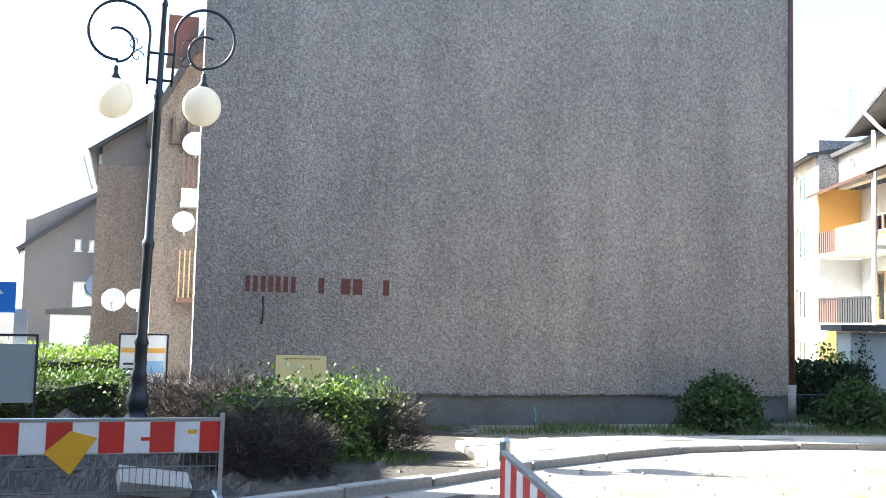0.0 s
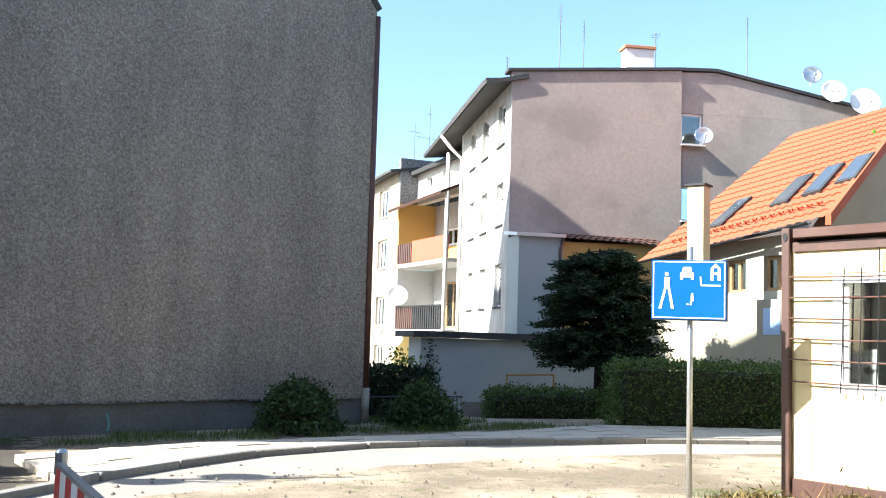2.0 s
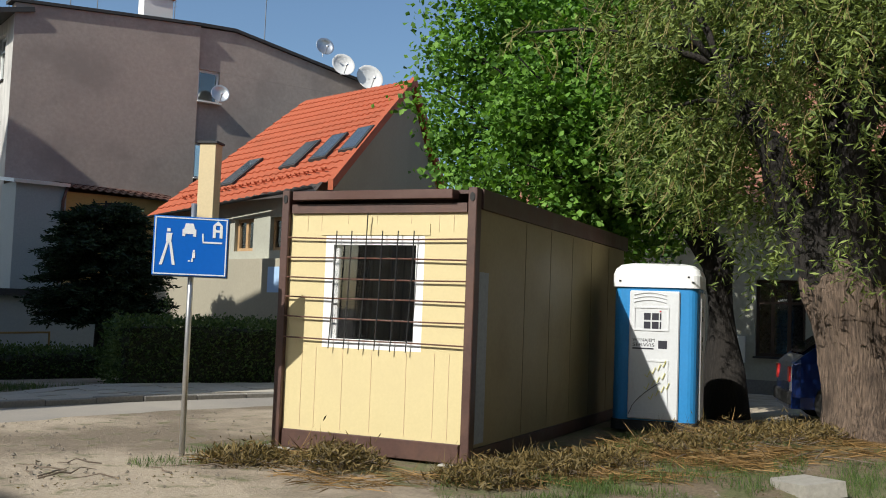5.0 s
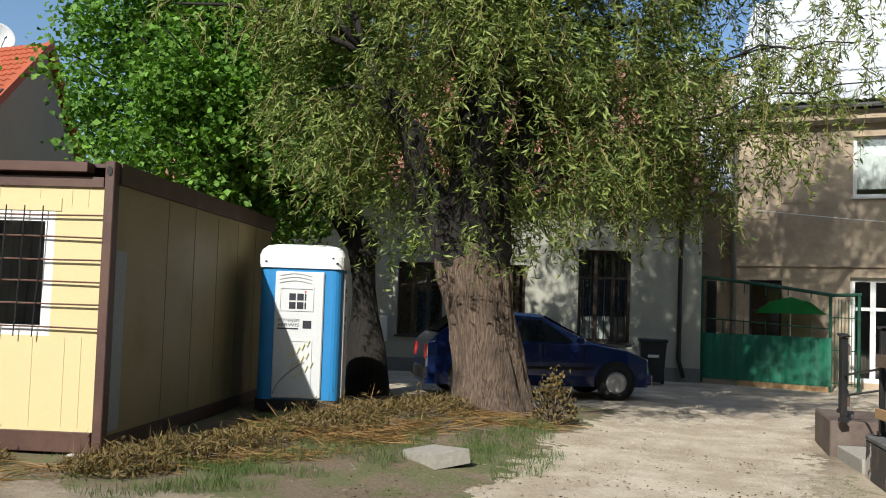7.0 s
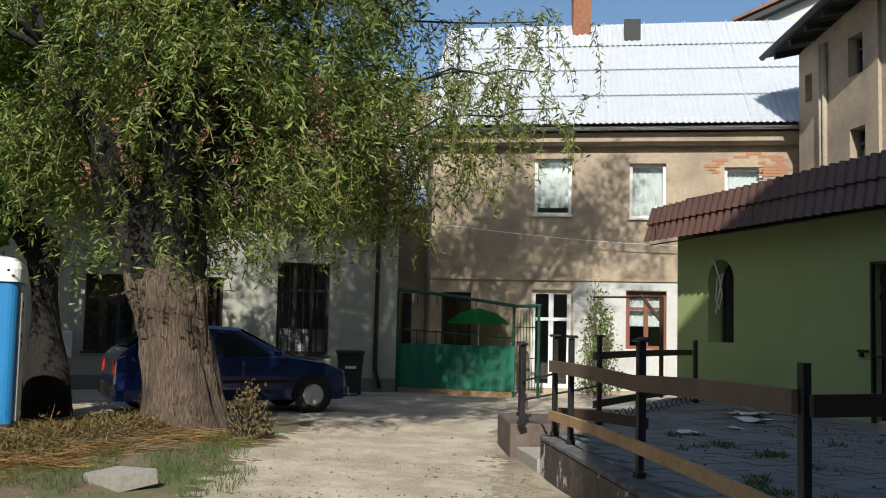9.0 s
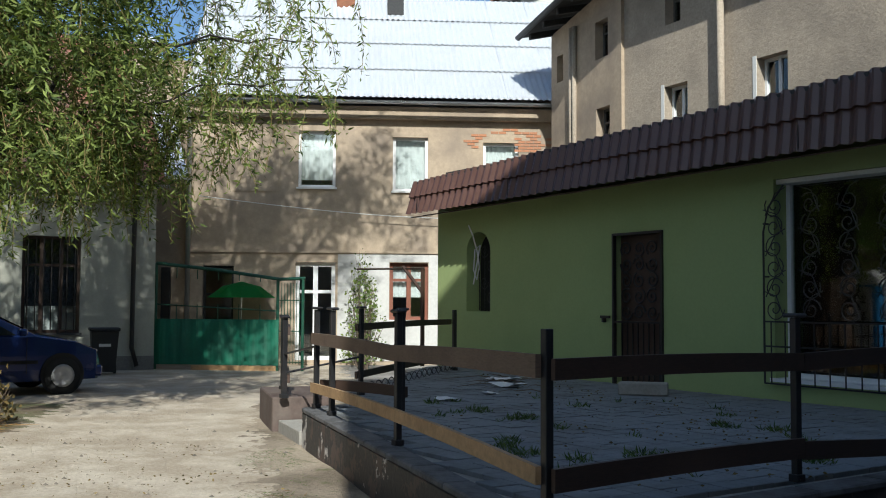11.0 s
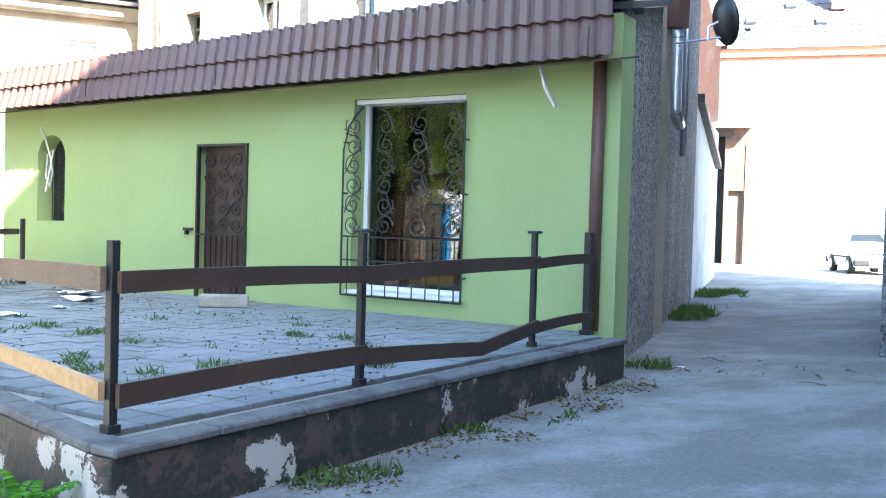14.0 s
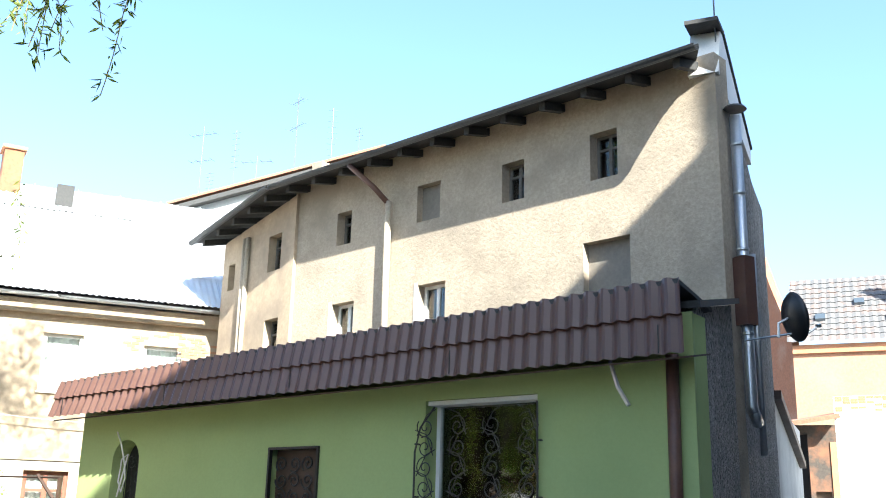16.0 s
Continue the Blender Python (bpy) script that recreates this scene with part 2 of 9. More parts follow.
# ---- building blocks ----
def bm_box(bm, x0, x1, y0, y1, z0, z1, bev=0.0):
    vs = [bm.verts.new(c) for c in ((x0, y0, z0), (x1, y0, z0), (x1, y1, z0), (x0, y1, z0), (x0, y0, z1), (x1, y0, z1), (x1, y1, z1), (x0, y1, z1))]
    fs = [bm.faces.new([vs[i] for i in q]) for q in ((3, 2, 1, 0), (4, 5, 6, 7), (0, 1, 5, 4), (1, 2, 6, 5), (2, 3, 7, 6), (3, 0, 4, 7))]
    if bev:
        es = {e for f in fs for e in f.edges}
        bmesh.ops.bevel(bm, geom=list(es), offset=bev, segments=1, affect="EDGES")
    return vs


def bm_prism(bm, poly, y0, y1):
    """A polygon in x, z pushed from y0 to y1."""
    a = [bm.verts.new((x, y0, z)) for x, z in poly]
    b = [bm.verts.new((x, y1, z)) for x, z in poly]
    n = len(poly)
    bm.faces.new(a)
    bm.faces.new(b[::-1])
    for i in range(n):
        bm.faces.new((a[i], b[i], b[(i + 1) % n], a[(i + 1) % n]))


def bm_plan(bm, poly, z0, z1):
    """A plan polygon (x, y) raised from z0 to z1."""
    a = [bm.verts.new((x, y, z0)) for x, y in poly]
    b = [bm.verts.new((x, y, z1)) for x, y in poly]
    n = len(poly)
    bm.faces.new(a[::-1])
    bm.faces.new(b)
    for i in range(n):
        bm.faces.new((a[i], a[(i + 1) % n], b[(i + 1) % n], b[i]))


def bm_rod(bm, pts, r, seg=8, cap=True):
    """A round bar along points; r is one radius or one per point."""
    pts = [Vector(p) for p in pts]
    rs = r if isinstance(r, (list, tuple)) else [r] * len(pts)
    rings = []
    up = Vector((0.13, 0.27, 0.95)).normalized()
    for i, p in enumerate(pts):
        d = (pts[min(i + 1, len(pts) - 1)] - pts[max(i - 1, 0)]).normalized()
        a = d.cross(up)
        if a.length < 0.05:
            a = d.cross(Vector((1, 0, 0)))
        a.normalize()
        b = d.cross(a)
        rings.append([bm.verts.new(p + (a * math.cos(2 * math.pi * k / seg) + b * math.sin(2 * math.pi * k / seg)) * rs[i]) for k in range(seg)])
    for u, v in zip(rings, rings[1:]):
        for k in range(seg):
            bm.faces.new((u[k], u[(k + 1) % seg], v[(k + 1) % seg], v[k]))
    if cap:
        bm.faces.new(rings[0])
        bm.faces.new(rings[-1][::-1])


def bm_lathe(bm, prof, seg=20, at=(0, 0, 0)):
    """A turned body from (radius, height) pairs."""
    rings = [[bm.verts.new((at[0] + r * math.cos(2 * math.pi * k / seg), at[1] + r * math.sin(2 * math.pi * k / seg), at[2] + z)) for k in range(seg)] for r, z in prof]
    for u, v in zip(rings, rings[1:]):
        for k in range(seg):
            bm.faces.new((u[k], u[(k + 1) % seg], v[(k + 1) % seg], v[k]))
    bm.faces.new(rings[0][::-1])
    bm.faces.new(rings[-1])


def mesh_of(name, bm, material, smooth=False):
    bmesh.ops.recalc_face_normals(bm, faces=bm.faces)
    me = bpy.data.meshes.new(name)
    bm.to_mesh(me)
    bm.free()
    for m in material if isinstance(material, (list, tuple)) else [material]:
        me.materials.append(m)
    if smooth:
        me.polygons.foreach_set("use_smooth", [True] * len(me.polygons))
    return me


def part(name, bm, material, parent=None, label="", smooth=False):
    ob = new(name, mesh_of(name, bm, material, smooth))
    if parent:
        ob.parent = parent
    if label:
        ob["label"] = label
    return ob


def thing(name, label, category, m=None, group="", kind=""):
    e = new(name)
    e.empty_display_size = 0.2
    if m is not None:
        e.matrix_world = m
    return tagged(e, label, category, group, kind)


def box_part(name, dims, material, parent, label="", bev=0.0):
    bm = bmesh.new()
    bm_box(bm, *dims, bev)
    return part(name, bm, material, parent, label)


def face_frame(p0, p1, z=0.0):
    """Local x runs from p0 (left as seen from outside) to p1, y goes into the building, z up."""
    a = math.atan2(p1[1] - p0[1], p1[0] - p0[0])
    return Matrix.Translation((p0[0], p0[1], z)) @ Matrix.Rotation(a, 4, "Z")


def dist2(p, q):
    return math.hypot(q[0] - p[0], q[1] - p[1])


def wall_bm(bm, length, z0, z1, thick, holes=(), x0=0.0, y0=0.0):
    """A wall with openings (xa, xb, za, zb), each going right through."""
    xs = sorted({x0, x0 + length, *(h[0] for h in holes), *(h[1] for h in holes)})
    zs = sorted({z0, z1, *(h[2] for h in holes), *(h[3] for h in holes)})
    vid = {}

    def v(x, y, z):
        k = (round(x, 4), round(y, 4), round(z, 4))
        if k not in vid:
            vid[k] = bm.verts.new(k)
        return vid[k]

    def solid(i, j):
        if i < 0 or j < 0 or i >= len(xs) - 1 or j >= len(zs) - 1:
            return False
        cx, cz = (xs[i] + xs[i + 1]) / 2, (zs[j] + zs[j + 1]) / 2
        return not any(h[0] < cx < h[1] and h[2] < cz < h[3] for h in holes)

    ya, yb = y0, y0 + thick
    for i in range(len(xs) - 1):
        for j in range(len(zs) - 1):
            if not solid(i, j):
                continue
            a, b, c, d = xs[i], xs[i + 1], zs[j], zs[j + 1]
            bm.faces.new((v(a, ya, c), v(b, ya, c), v(b, ya, d), v(a, ya, d)))
            bm.faces.new((v(a, yb, c), v(a, yb, d), v(b, yb, d), v(b, yb, c)))
            if not solid(i - 1, j):
                bm.faces.new((v(a, ya, c), v(a, ya, d), v(a, yb, d), v(a, yb, c)))
            if not solid(i + 1, j):
                bm.faces.new((v(b, ya, c), v(b, yb, c), v(b, yb, d), v(b, ya, d)))
            if not solid(i, j - 1):
                bm.faces.new((v(a, ya, c), v(a, yb, c), v(b, yb, c), v(b, ya, c)))
            if not solid(i, j + 1):
                bm.faces.new((v(a, ya, d), v(b, ya, d), v(b, yb, d), v(a, yb, d)))


def window(parent, h, y=0.14, frame=M_WHITE, fw=0.06, cols=2, rows=0, curtain=0.0, sill=M_WHITE_PAINT, name="window"):
    """A window in the opening h: frame, panes, sill, and a curtain hanging over part of it."""
    xa, xb, za, zb = h
    bm = bmesh.new()
    panes = []
    zc = [zb - (zb - za) * 0.3 * k for k in range(rows, 0, -1)]
    zcuts = [za + fw] + [v for z in zc for v in (z - fw * 0.4, z + fw * 0.4)] + [zb - fw]
    xc = [xa + (xb - xa) * k / cols for k in range(1, cols)]
    xcuts = [xa + fw] + [v for x in xc for v in (x - fw * 0.6, x + fw * 0.6)] + [xb - fw]
    for i in range(0, len(xcuts), 2):
        for j in range(0, len(zcuts), 2):
            panes.append((xcuts[i], xcuts[i + 1], zcuts[j], zcuts[j + 1]))
    wall_bm(bm, xb - xa, za, zb, 0.07, panes, x0=xa, y0=y)
    win = part(name, bm, frame, parent)
    pane = box_part("pane", (xa + fw * 0.5, xb - fw * 0.5, y + 0.03, y + 0.04, za + fw * 0.5, zb - fw * 0.5), M_GLASS, win)
    pane.visible_shadow = False
    if sill:
        box_part("sill", (xa - 0.04, xb + 0.04, -0.06, y, za - 0.04, za + 0.004), sill, win)
    if curtain:
        bm = bmesh.new()
        n = 14
        zt, zq = zb - 0.02, zb - (zb - za) * curtain
        va = [(bm.verts.new((xa + 0.02 + (xb - xa - 0.04) * i / n, y + 0.16 + 0.025 * (i % 2), zt)), bm.verts.new((xa + 0.02 + (xb - xa - 0.04) * i / n, y + 0.16 + 0.03 * (i % 2), zq))) for i in range(n + 1)]
        for (a, b), (c, d) in zip(va, va[1:]):
            bm.faces.new((a, c, d, b))
        part("curtain", bm, M_CURTAIN, win, "white net curtain")
    return win


def shell(owner, length, depth, z0, z1, wall_mat, holes=(), thick=0.38, right_holes=(), left_holes=(), side_mat=None):
    """Front, side and back walls of a house, in its local frame."""
    sm = side_mat or wall_mat
    bm = bmesh.new()
    wall_bm(bm, length, z0, z1, thick, holes)
    part("wall", bm, wall_mat, owner)
    for x, hs in ((0.0, left_holes), (length, right_holes)):
        bm = bmesh.new()
        wall_bm(bm, depth - 2 * thick, z0, z1, thick, hs)
        rot = Matrix.Translation((x or thick, thick, 0)) @ Matrix.Rotation(math.pi / 2, 4, "Z")
        bmesh.ops.transform(bm, matrix=rot, verts=bm.verts)
        part("wall", bm, sm, owner)
    bm = bmesh.new()
    wall_bm(bm, length, z0, z1, thick, (), y0=depth - thick)
    part("wall", bm, sm, owner)


def slab_roof(owner, quad, thick, material, name="roof", label=""):
    """A roof plane from four corners (eave left, eave right, ridge right, ridge left)."""
    bm = bmesh.new()
    q = [Vector(c) for c in quad]
    n = (q[1] - q[0]).cross(q[3] - q[0]).normalized()
    if n.z < 0:
        n = -n
    a = [bm.verts.new(c) for c in q]
    b = [bm.verts.new(c - n * thick) for c in q]
    bm.faces.new(a)
    bm.faces.new(b[::-1])
    for i in range(4):
        bm.faces.new((a[i], b[i], b[(i + 1) % 4], a[(i + 1) % 4]))
    return part(name, bm, material, owner, label)


def profile_roof(owner, quad, rows, wave, amp, step, material, name="roof", label="", per=6):
    """A sheet of tiles between four corners: a wave across, a step at each row."""
    q = [Vector(c) for c in quad]
    n = (q[1] - q[0]).cross(q[3] - q[0]).normalized()
    if n.z < 0:
        n = -n
    width = max((q[1] - q[0]).length, (q[2] - q[3]).length)
    cols = max(2, int(width / wave) * per)
    verts, faces = [], []
    lines = []
    for r in range(rows):
        lines += [(r / rows, step), ((r + 1) / rows, 0.0)]
    for v, up in lines:
        for i in range(cols + 1):
            u = i / cols
            p = q[0].lerp(q[1], u).lerp(q[3].lerp(q[2], u), v)
            verts.append(p + n * (up + amp * math.sin(2 * math.pi * i / per)))
    m = cols + 1
    for k in range(len(lines) - 1):
        for i in range(cols):
            faces.append((k * m + i, k * m + i + 1, (k + 1) * m + i + 1, (k + 1) * m + i))
    me = bpy.data.meshes.new(name)
    me.from_pydata([tuple(v) for v in verts], [], faces)
    me.materials.append(material)
    ob = new(name, me)
    ob.parent = owner
    if label:
        ob["label"] = label
    return ob


def gutter(owner, a, b, material=M_STEEL, r=0.07, name="gutter"):
    bm = bmesh.new()
    a, b = Vector(a), Vector(b)
    d = (b - a).normalized()
    s = d.cross(Vector((0, 0, 1))).normalized()
    ra, rb = [], []
    for k in range(7):
        ang = math.pi + math.pi * k / 6
        o = s * math.cos(ang) * r + Vector((0, 0, math.sin(ang) * r))
        ra.append(bm.verts.new(a + o))
        rb.append(bm.verts.new(b + o))
    for k in range(6):
        bm.faces.new((ra[k], ra[k + 1], rb[k + 1], rb[k]))
    bmesh.ops.solidify(bm, geom=list(bm.faces), thickness=0.008)
    return part(name, bm, material, owner)


def pipe(owner, pts, material=M_STEEL, r=0.055, name="downpipe"):
    bm = bmesh.new()
    bm_rod(bm, pts, r, 8)
    return part(name, bm, material, owner, smooth=True)


# ---- ground ----
def smooth(a, b, x):
    k = min(1.0, max(0.0, (x - a) / (b - a)))
    return k * k * (3 - 2 * k)


def ground_z(x, y):
    """The yard is flat; the plots behind the pavement fall gently away; a low mound lies round the willow."""
    z = -0.5 * smooth(17.5, 25.0, y) * smooth(2.0, 6.0, x) if y > 17 else 0.0
    z += 0.22 * math.exp(-((x - 12.6) ** 2 / 7.0 + (y - 4.2) ** 2 / 3.2))
    z += 0.42 * math.exp(-((x + 4.1) ** 2 / 3.0 + (y - 11.1) ** 2 / 1.4))
    z += 0.3 * smooth(18.0, 37.0, math.hypot(x, y)) if y < -12 else 0.0
    k = 1.0 if 2.0 < x < 20 and -16 < y < 8.6 else 0.0
    if k:
        z += 0.025 * (noise.noise(Vector((x * 0.8, y * 0.8, 1.7))) + 0.5 * noise.noise(Vector((x * 2.3, y * 2.3, 4.1))))
    return z


def build_ground():
    def axis(lo, hi, fine, far):
        c = [lo + i * fine for i in range(int((hi - lo) / fine) + 1)]
        out, d, p = [], fine * 2, hi
        while p < far:
            p += d
            d *= 1.35
            out.append(p)
        inn, d, p = [], fine * 2, lo
        while p > -far:
            p -= d
            d *= 1.35
            inn.append(p)
        return inn[::-1] + c + out

    xs, ys = axis(-8.0, 28.0, 0.25, 2500), axis(-16.0, 30.0, 0.25, 2500)
    verts = [(x, y, ground_z(x, y)) for y in ys for x in xs]
    n = len(xs)
    faces = [(j * n + i, j * n + i + 1, (j + 1) * n + i + 1, (j + 1) * n + i) for j in range(len(ys) - 1) for i in range(n - 1)]
    me = bpy.data.meshes.new("ground")
    me.from_pydata(verts, [], faces)
    me.polygons.foreach_set("use_smooth", [True] * len(faces))
    m, t, p = node_mat("trodden_earth")
    co = texco(t)
    fine, mid, broad = noise_tex(t, co, 26, 7, 0.7), noise_tex(t, co, 3.0, 6, 0.65), noise_tex(t, co, 0.45, 5, 0.6)
    sand = ramp(t, fine, [(0.25, (0.30, 0.235, 0.165)), (0.75, (0.50, 0.42, 0.315))])
    earth = ramp(t, fine, [(0.25, (0.12, 0.092, 0.062)), (0.75, (0.26, 0.205, 0.145))])
    turf = ramp(t, fine, [(0.25, (0.055, 0.075, 0.02)), (0.75, (0.15, 0.155, 0.055))])
    c = mixc(t, ramp(t, broad, [(0.4, (1, 1, 1)), (0.58, (0, 0, 0))]), earth, sand)
    c = mixc(t, ramp(t, mid, [(0.55, (0, 0, 0)), (0.66, (0.75,) * 3)]), c, turf)
    # the trodden drive is bare sand
    sx = t.nodes.new("ShaderNodeSeparateXYZ")
    t.links.new(co, sx.inputs[0])
    def mth(op, a, b):
        q = t.nodes.new("ShaderNodeMath")
        q.operation = op
        for s, v in zip(q.inputs, (a, b)):
            if isinstance(v, bpy.types.NodeSocket):
                t.links.new(v, s)
            else:
                s.default_value = v
        return q.outputs[0]
    wob = mth("MULTIPLY", mth("SUBTRACT", mid, 0.5), 1.6)
    dy = mth("ABSOLUTE", mth("ADD", mth("SUBTRACT", sx.outputs[1], 1.1), wob), 0.0)
    lane = mth("MULTIPLY", mth("LESS_THAN", dy, 1.5), mth("GREATER_THAN", sx.outputs[0], 3.0))
    yard = mth("GREATER_THAN", mth("ADD", sx.outputs[0], wob), 16.0)
    alley = mth("MULTIPLY", mth("LESS_THAN", mth("ADD", sx.outputs[1], wob), -2.4), 1.0)
    pale = mixc(t, ramp(t, noise_tex(t, co, 1.3, 6, 0.65), [(0.42, (0, 0, 0)), (0.62, (1, 1, 1))]), sand, ramp(t, fine, [(0.25, (0.46, 0.39, 0.30)), (0.75, (0.66, 0.58, 0.46))]))
    c = mixc(t, mth("MAXIMUM", lane, yard), c, pale)
    grey = ramp(t, fine, [(0.25, (0.125, 0.118, 0.108)), (0.75, (0.235, 0.225, 0.21))])
    grey = mixc(t, ramp(t, noise_tex(t, co, 0.9, 6, 0.7, (1.0, 0.5, 1.0)), [(0.45, (0, 0, 0)), (0.62, (0.8,) * 3)]), grey, ramp(t, fine, [(0.25, (0.27, 0.26, 0.247)), (0.75, (0.4, 0.388, 0.366))]))
    c = mixc(t, mth("MULTIPLY", alley, 0.9), c, grey)
    mound = mth("MULTIPLY", mth("MULTIPLY", mth("GREATER_THAN", mth("ADD", sx.outputs[1], wob), 2.4), mth("LESS_THAN", sx.outputs[1], 9.3)), mth("MULTIPLY", mth("GREATER_THAN", mth("ADD", sx.outputs[0], wob), 7.2), mth("LESS_THAN", mth("ADD", sx.outputs[0], wob), 16.3)))
    loam = ramp(t, fine, [(0.25, (0.07, 0.052, 0.032)), (0.75, (0.25, 0.185, 0.115))])
    loam = mixc(t, ramp(t, noise_tex(t, co, 1.6, 6, 0.65), [(0.46, (0, 0, 0)), (0.56, (0.9,) * 3)]), loam, turf)
    c = mixc(t, mth("MULTIPLY", mound, 0.92), c, loam)
    plot = mth("MULTIPLY", mth("LESS_THAN", mth("ADD", sx.outputs[0], wob), 0.35), mth("GREATER_THAN", sx.outputs[1], 6.5))
    soil = ramp(t, fine, [(0.25, (0.02, 0.0165, 0.013)), (0.75, (0.075, 0.061, 0.048))])
    c = mixc(t, mth("MULTIPLY", plot, 0.95), c, soil)
    t.links.new(c, p.inputs["Base Color"])
    p.inputs["Roughness"].default_value = 0.95
    bump(t, p, mth("ADD", fine, mth("MULTIPLY", mid, 1.5)), 0.8, 0.03)
    me.materials.append(m)
    tagged(new("ground", me), "trodden sandy ground with sparse grass and dirt", "ground", kind="structure")


build_ground()

KERB = [(-1.6, 8.2), (-0.05, 9.7), (0.66, 10.5), (1.03, 10.99), (1.96, 11.85), (3.04, 12.7), (4.8, 13.45), (6.4, 13.62), (7.9, 13.6), (9.5, 13.5), (11.3, 13.2), (13.5, 12.7), (17.0, 11.6), (24.0, 9.0)]
BACK = [(-1.5, 11.0), (-0.4, 12.2), (0.2, 12.75), (0.7, 13.0), (1.4, 13.35), (2.8, 13.9), (5.0, 14.4), (6.6, 14.7), (8.4, 15.2), (10.0, 15.9), (12.0, 15.4), (14.2, 14.6), (17.8, 13.4), (24.8, 10.8)]


def build_road():
    bm = bmesh.new()
    near = [(-9.0, 1.5), (-4.0, 4.6), (-2.0, 5.2), (0.0, 5.6), (1.5, 6.0), (2.4, 6.6), (3.6, 7.6), (5.0, 8.5), (6.4, 9.1), (7.6, 9.4), (9.0, 9.5), (11.0, 9.3), (15.0, 8.6), (23.5, 6.4)]
    a = [bm.verts.new((x, y, -0.03)) for x, y in near]
    b = [bm.verts.new((x, y, 0.012)) for x, y in [(-6.0, 5.0)] + KERB[1:]]
    b[0].co = (-7.5, 4.0, 0.012)
    for i in range(len(a) - 1):
        bm.faces.new((a[i], a[i + 1], b[i + 1], b[i]))
    ob = part("road", bm, M_ASPH)
    tagged(ob, "dusty pale asphalt road with sand on it", "road", kind="structure")


build_road()


def build_pavement():
    pv = tagged(new("pavement"), "sandy concrete pavement with a stone kerb", "pavement", kind="structure")
    # kerb stones about a metre long
    def along(path, step):
        out = []
        for p, q in zip(path, path[1:]):
            n = max(1, round(dist2(p, q) / step))
            out += [(p[0] + (q[0] - p[0]) * i / n, p[1] + (q[1] - p[1]) * i / n) for i in range(n)]
        return out + [path[-1]]
    pts = along(KERB, 0.95)
    rng = random.Random(5)
    for p, q in zip(pts, pts[1:]):
        if p[0] > 15:
            break
        d = Vector((q[0] - p[0], q[1] - p[1], 0))
        L = d.length
        bm = bmesh.new()
        bm_box(bm, 0.006, L - 0.006, 0.0, 0.15, -0.1, 0.1 + rng.uniform(-0.012, 0.012), 0.012)
        ob = part("kerb_stone", bm, M_KERB, pv)
        ob.matrix_world = face_frame(p, q) @ pose(0, rng.uniform(-0.012, 0.012), 0, rng.uniform(-1, 1), 0, 0)
    # slabs in rows across the pavement
    K2, B2 = KERB, BACK
    for i in range(len(K2) - 1):
        n = max(1, round(dist2(K2[i], K2[i + 1]) / 0.5))
        for k in range(n):
            quad = []
            for u in (k / n, (k + 1) / n):
                kx = [K2[i][j] + (K2[i + 1][j] - K2[i][j]) * u for j in (0, 1)]
                bx = [B2[i][j] + (B2[i + 1][j] - B2[i][j]) * u for j in (0, 1)]
                quad.append((kx, bx))
            (k0, b0), (k1, b1) = quad
            if i < 2:
                continue
            rows = max(1, round(dist2(k0, b0) / 0.55))
            if rows > 6:
                rows = 6
            for r in range(rows):
                va, vb = 0.1 + 0.9 * r / rows + 0.006, 0.1 + 0.9 * (r + 1) / rows - 0.006
                cs = []
                for kk, bb, uu in ((k0, b0, 0.012), (k1, b1, -0.012)):
                    for v in (va, vb):
                        cs.append((kk[0] + (bb[0] - kk[0]) * v, kk[1] + (bb[1] - kk[1]) * v))
                p0, p3, p1, p2 = cs[0], cs[1], cs[2], cs[3]
                bm = bmesh.new()
                z = 0.09 + rng.uniform(-0.008, 0.008)
                bm_plan(bm, [p0, p1, p2, p3], -0.05, z)
                part("paving_slab", bm, M_PAVE, pv)
    return pv


build_pavement()


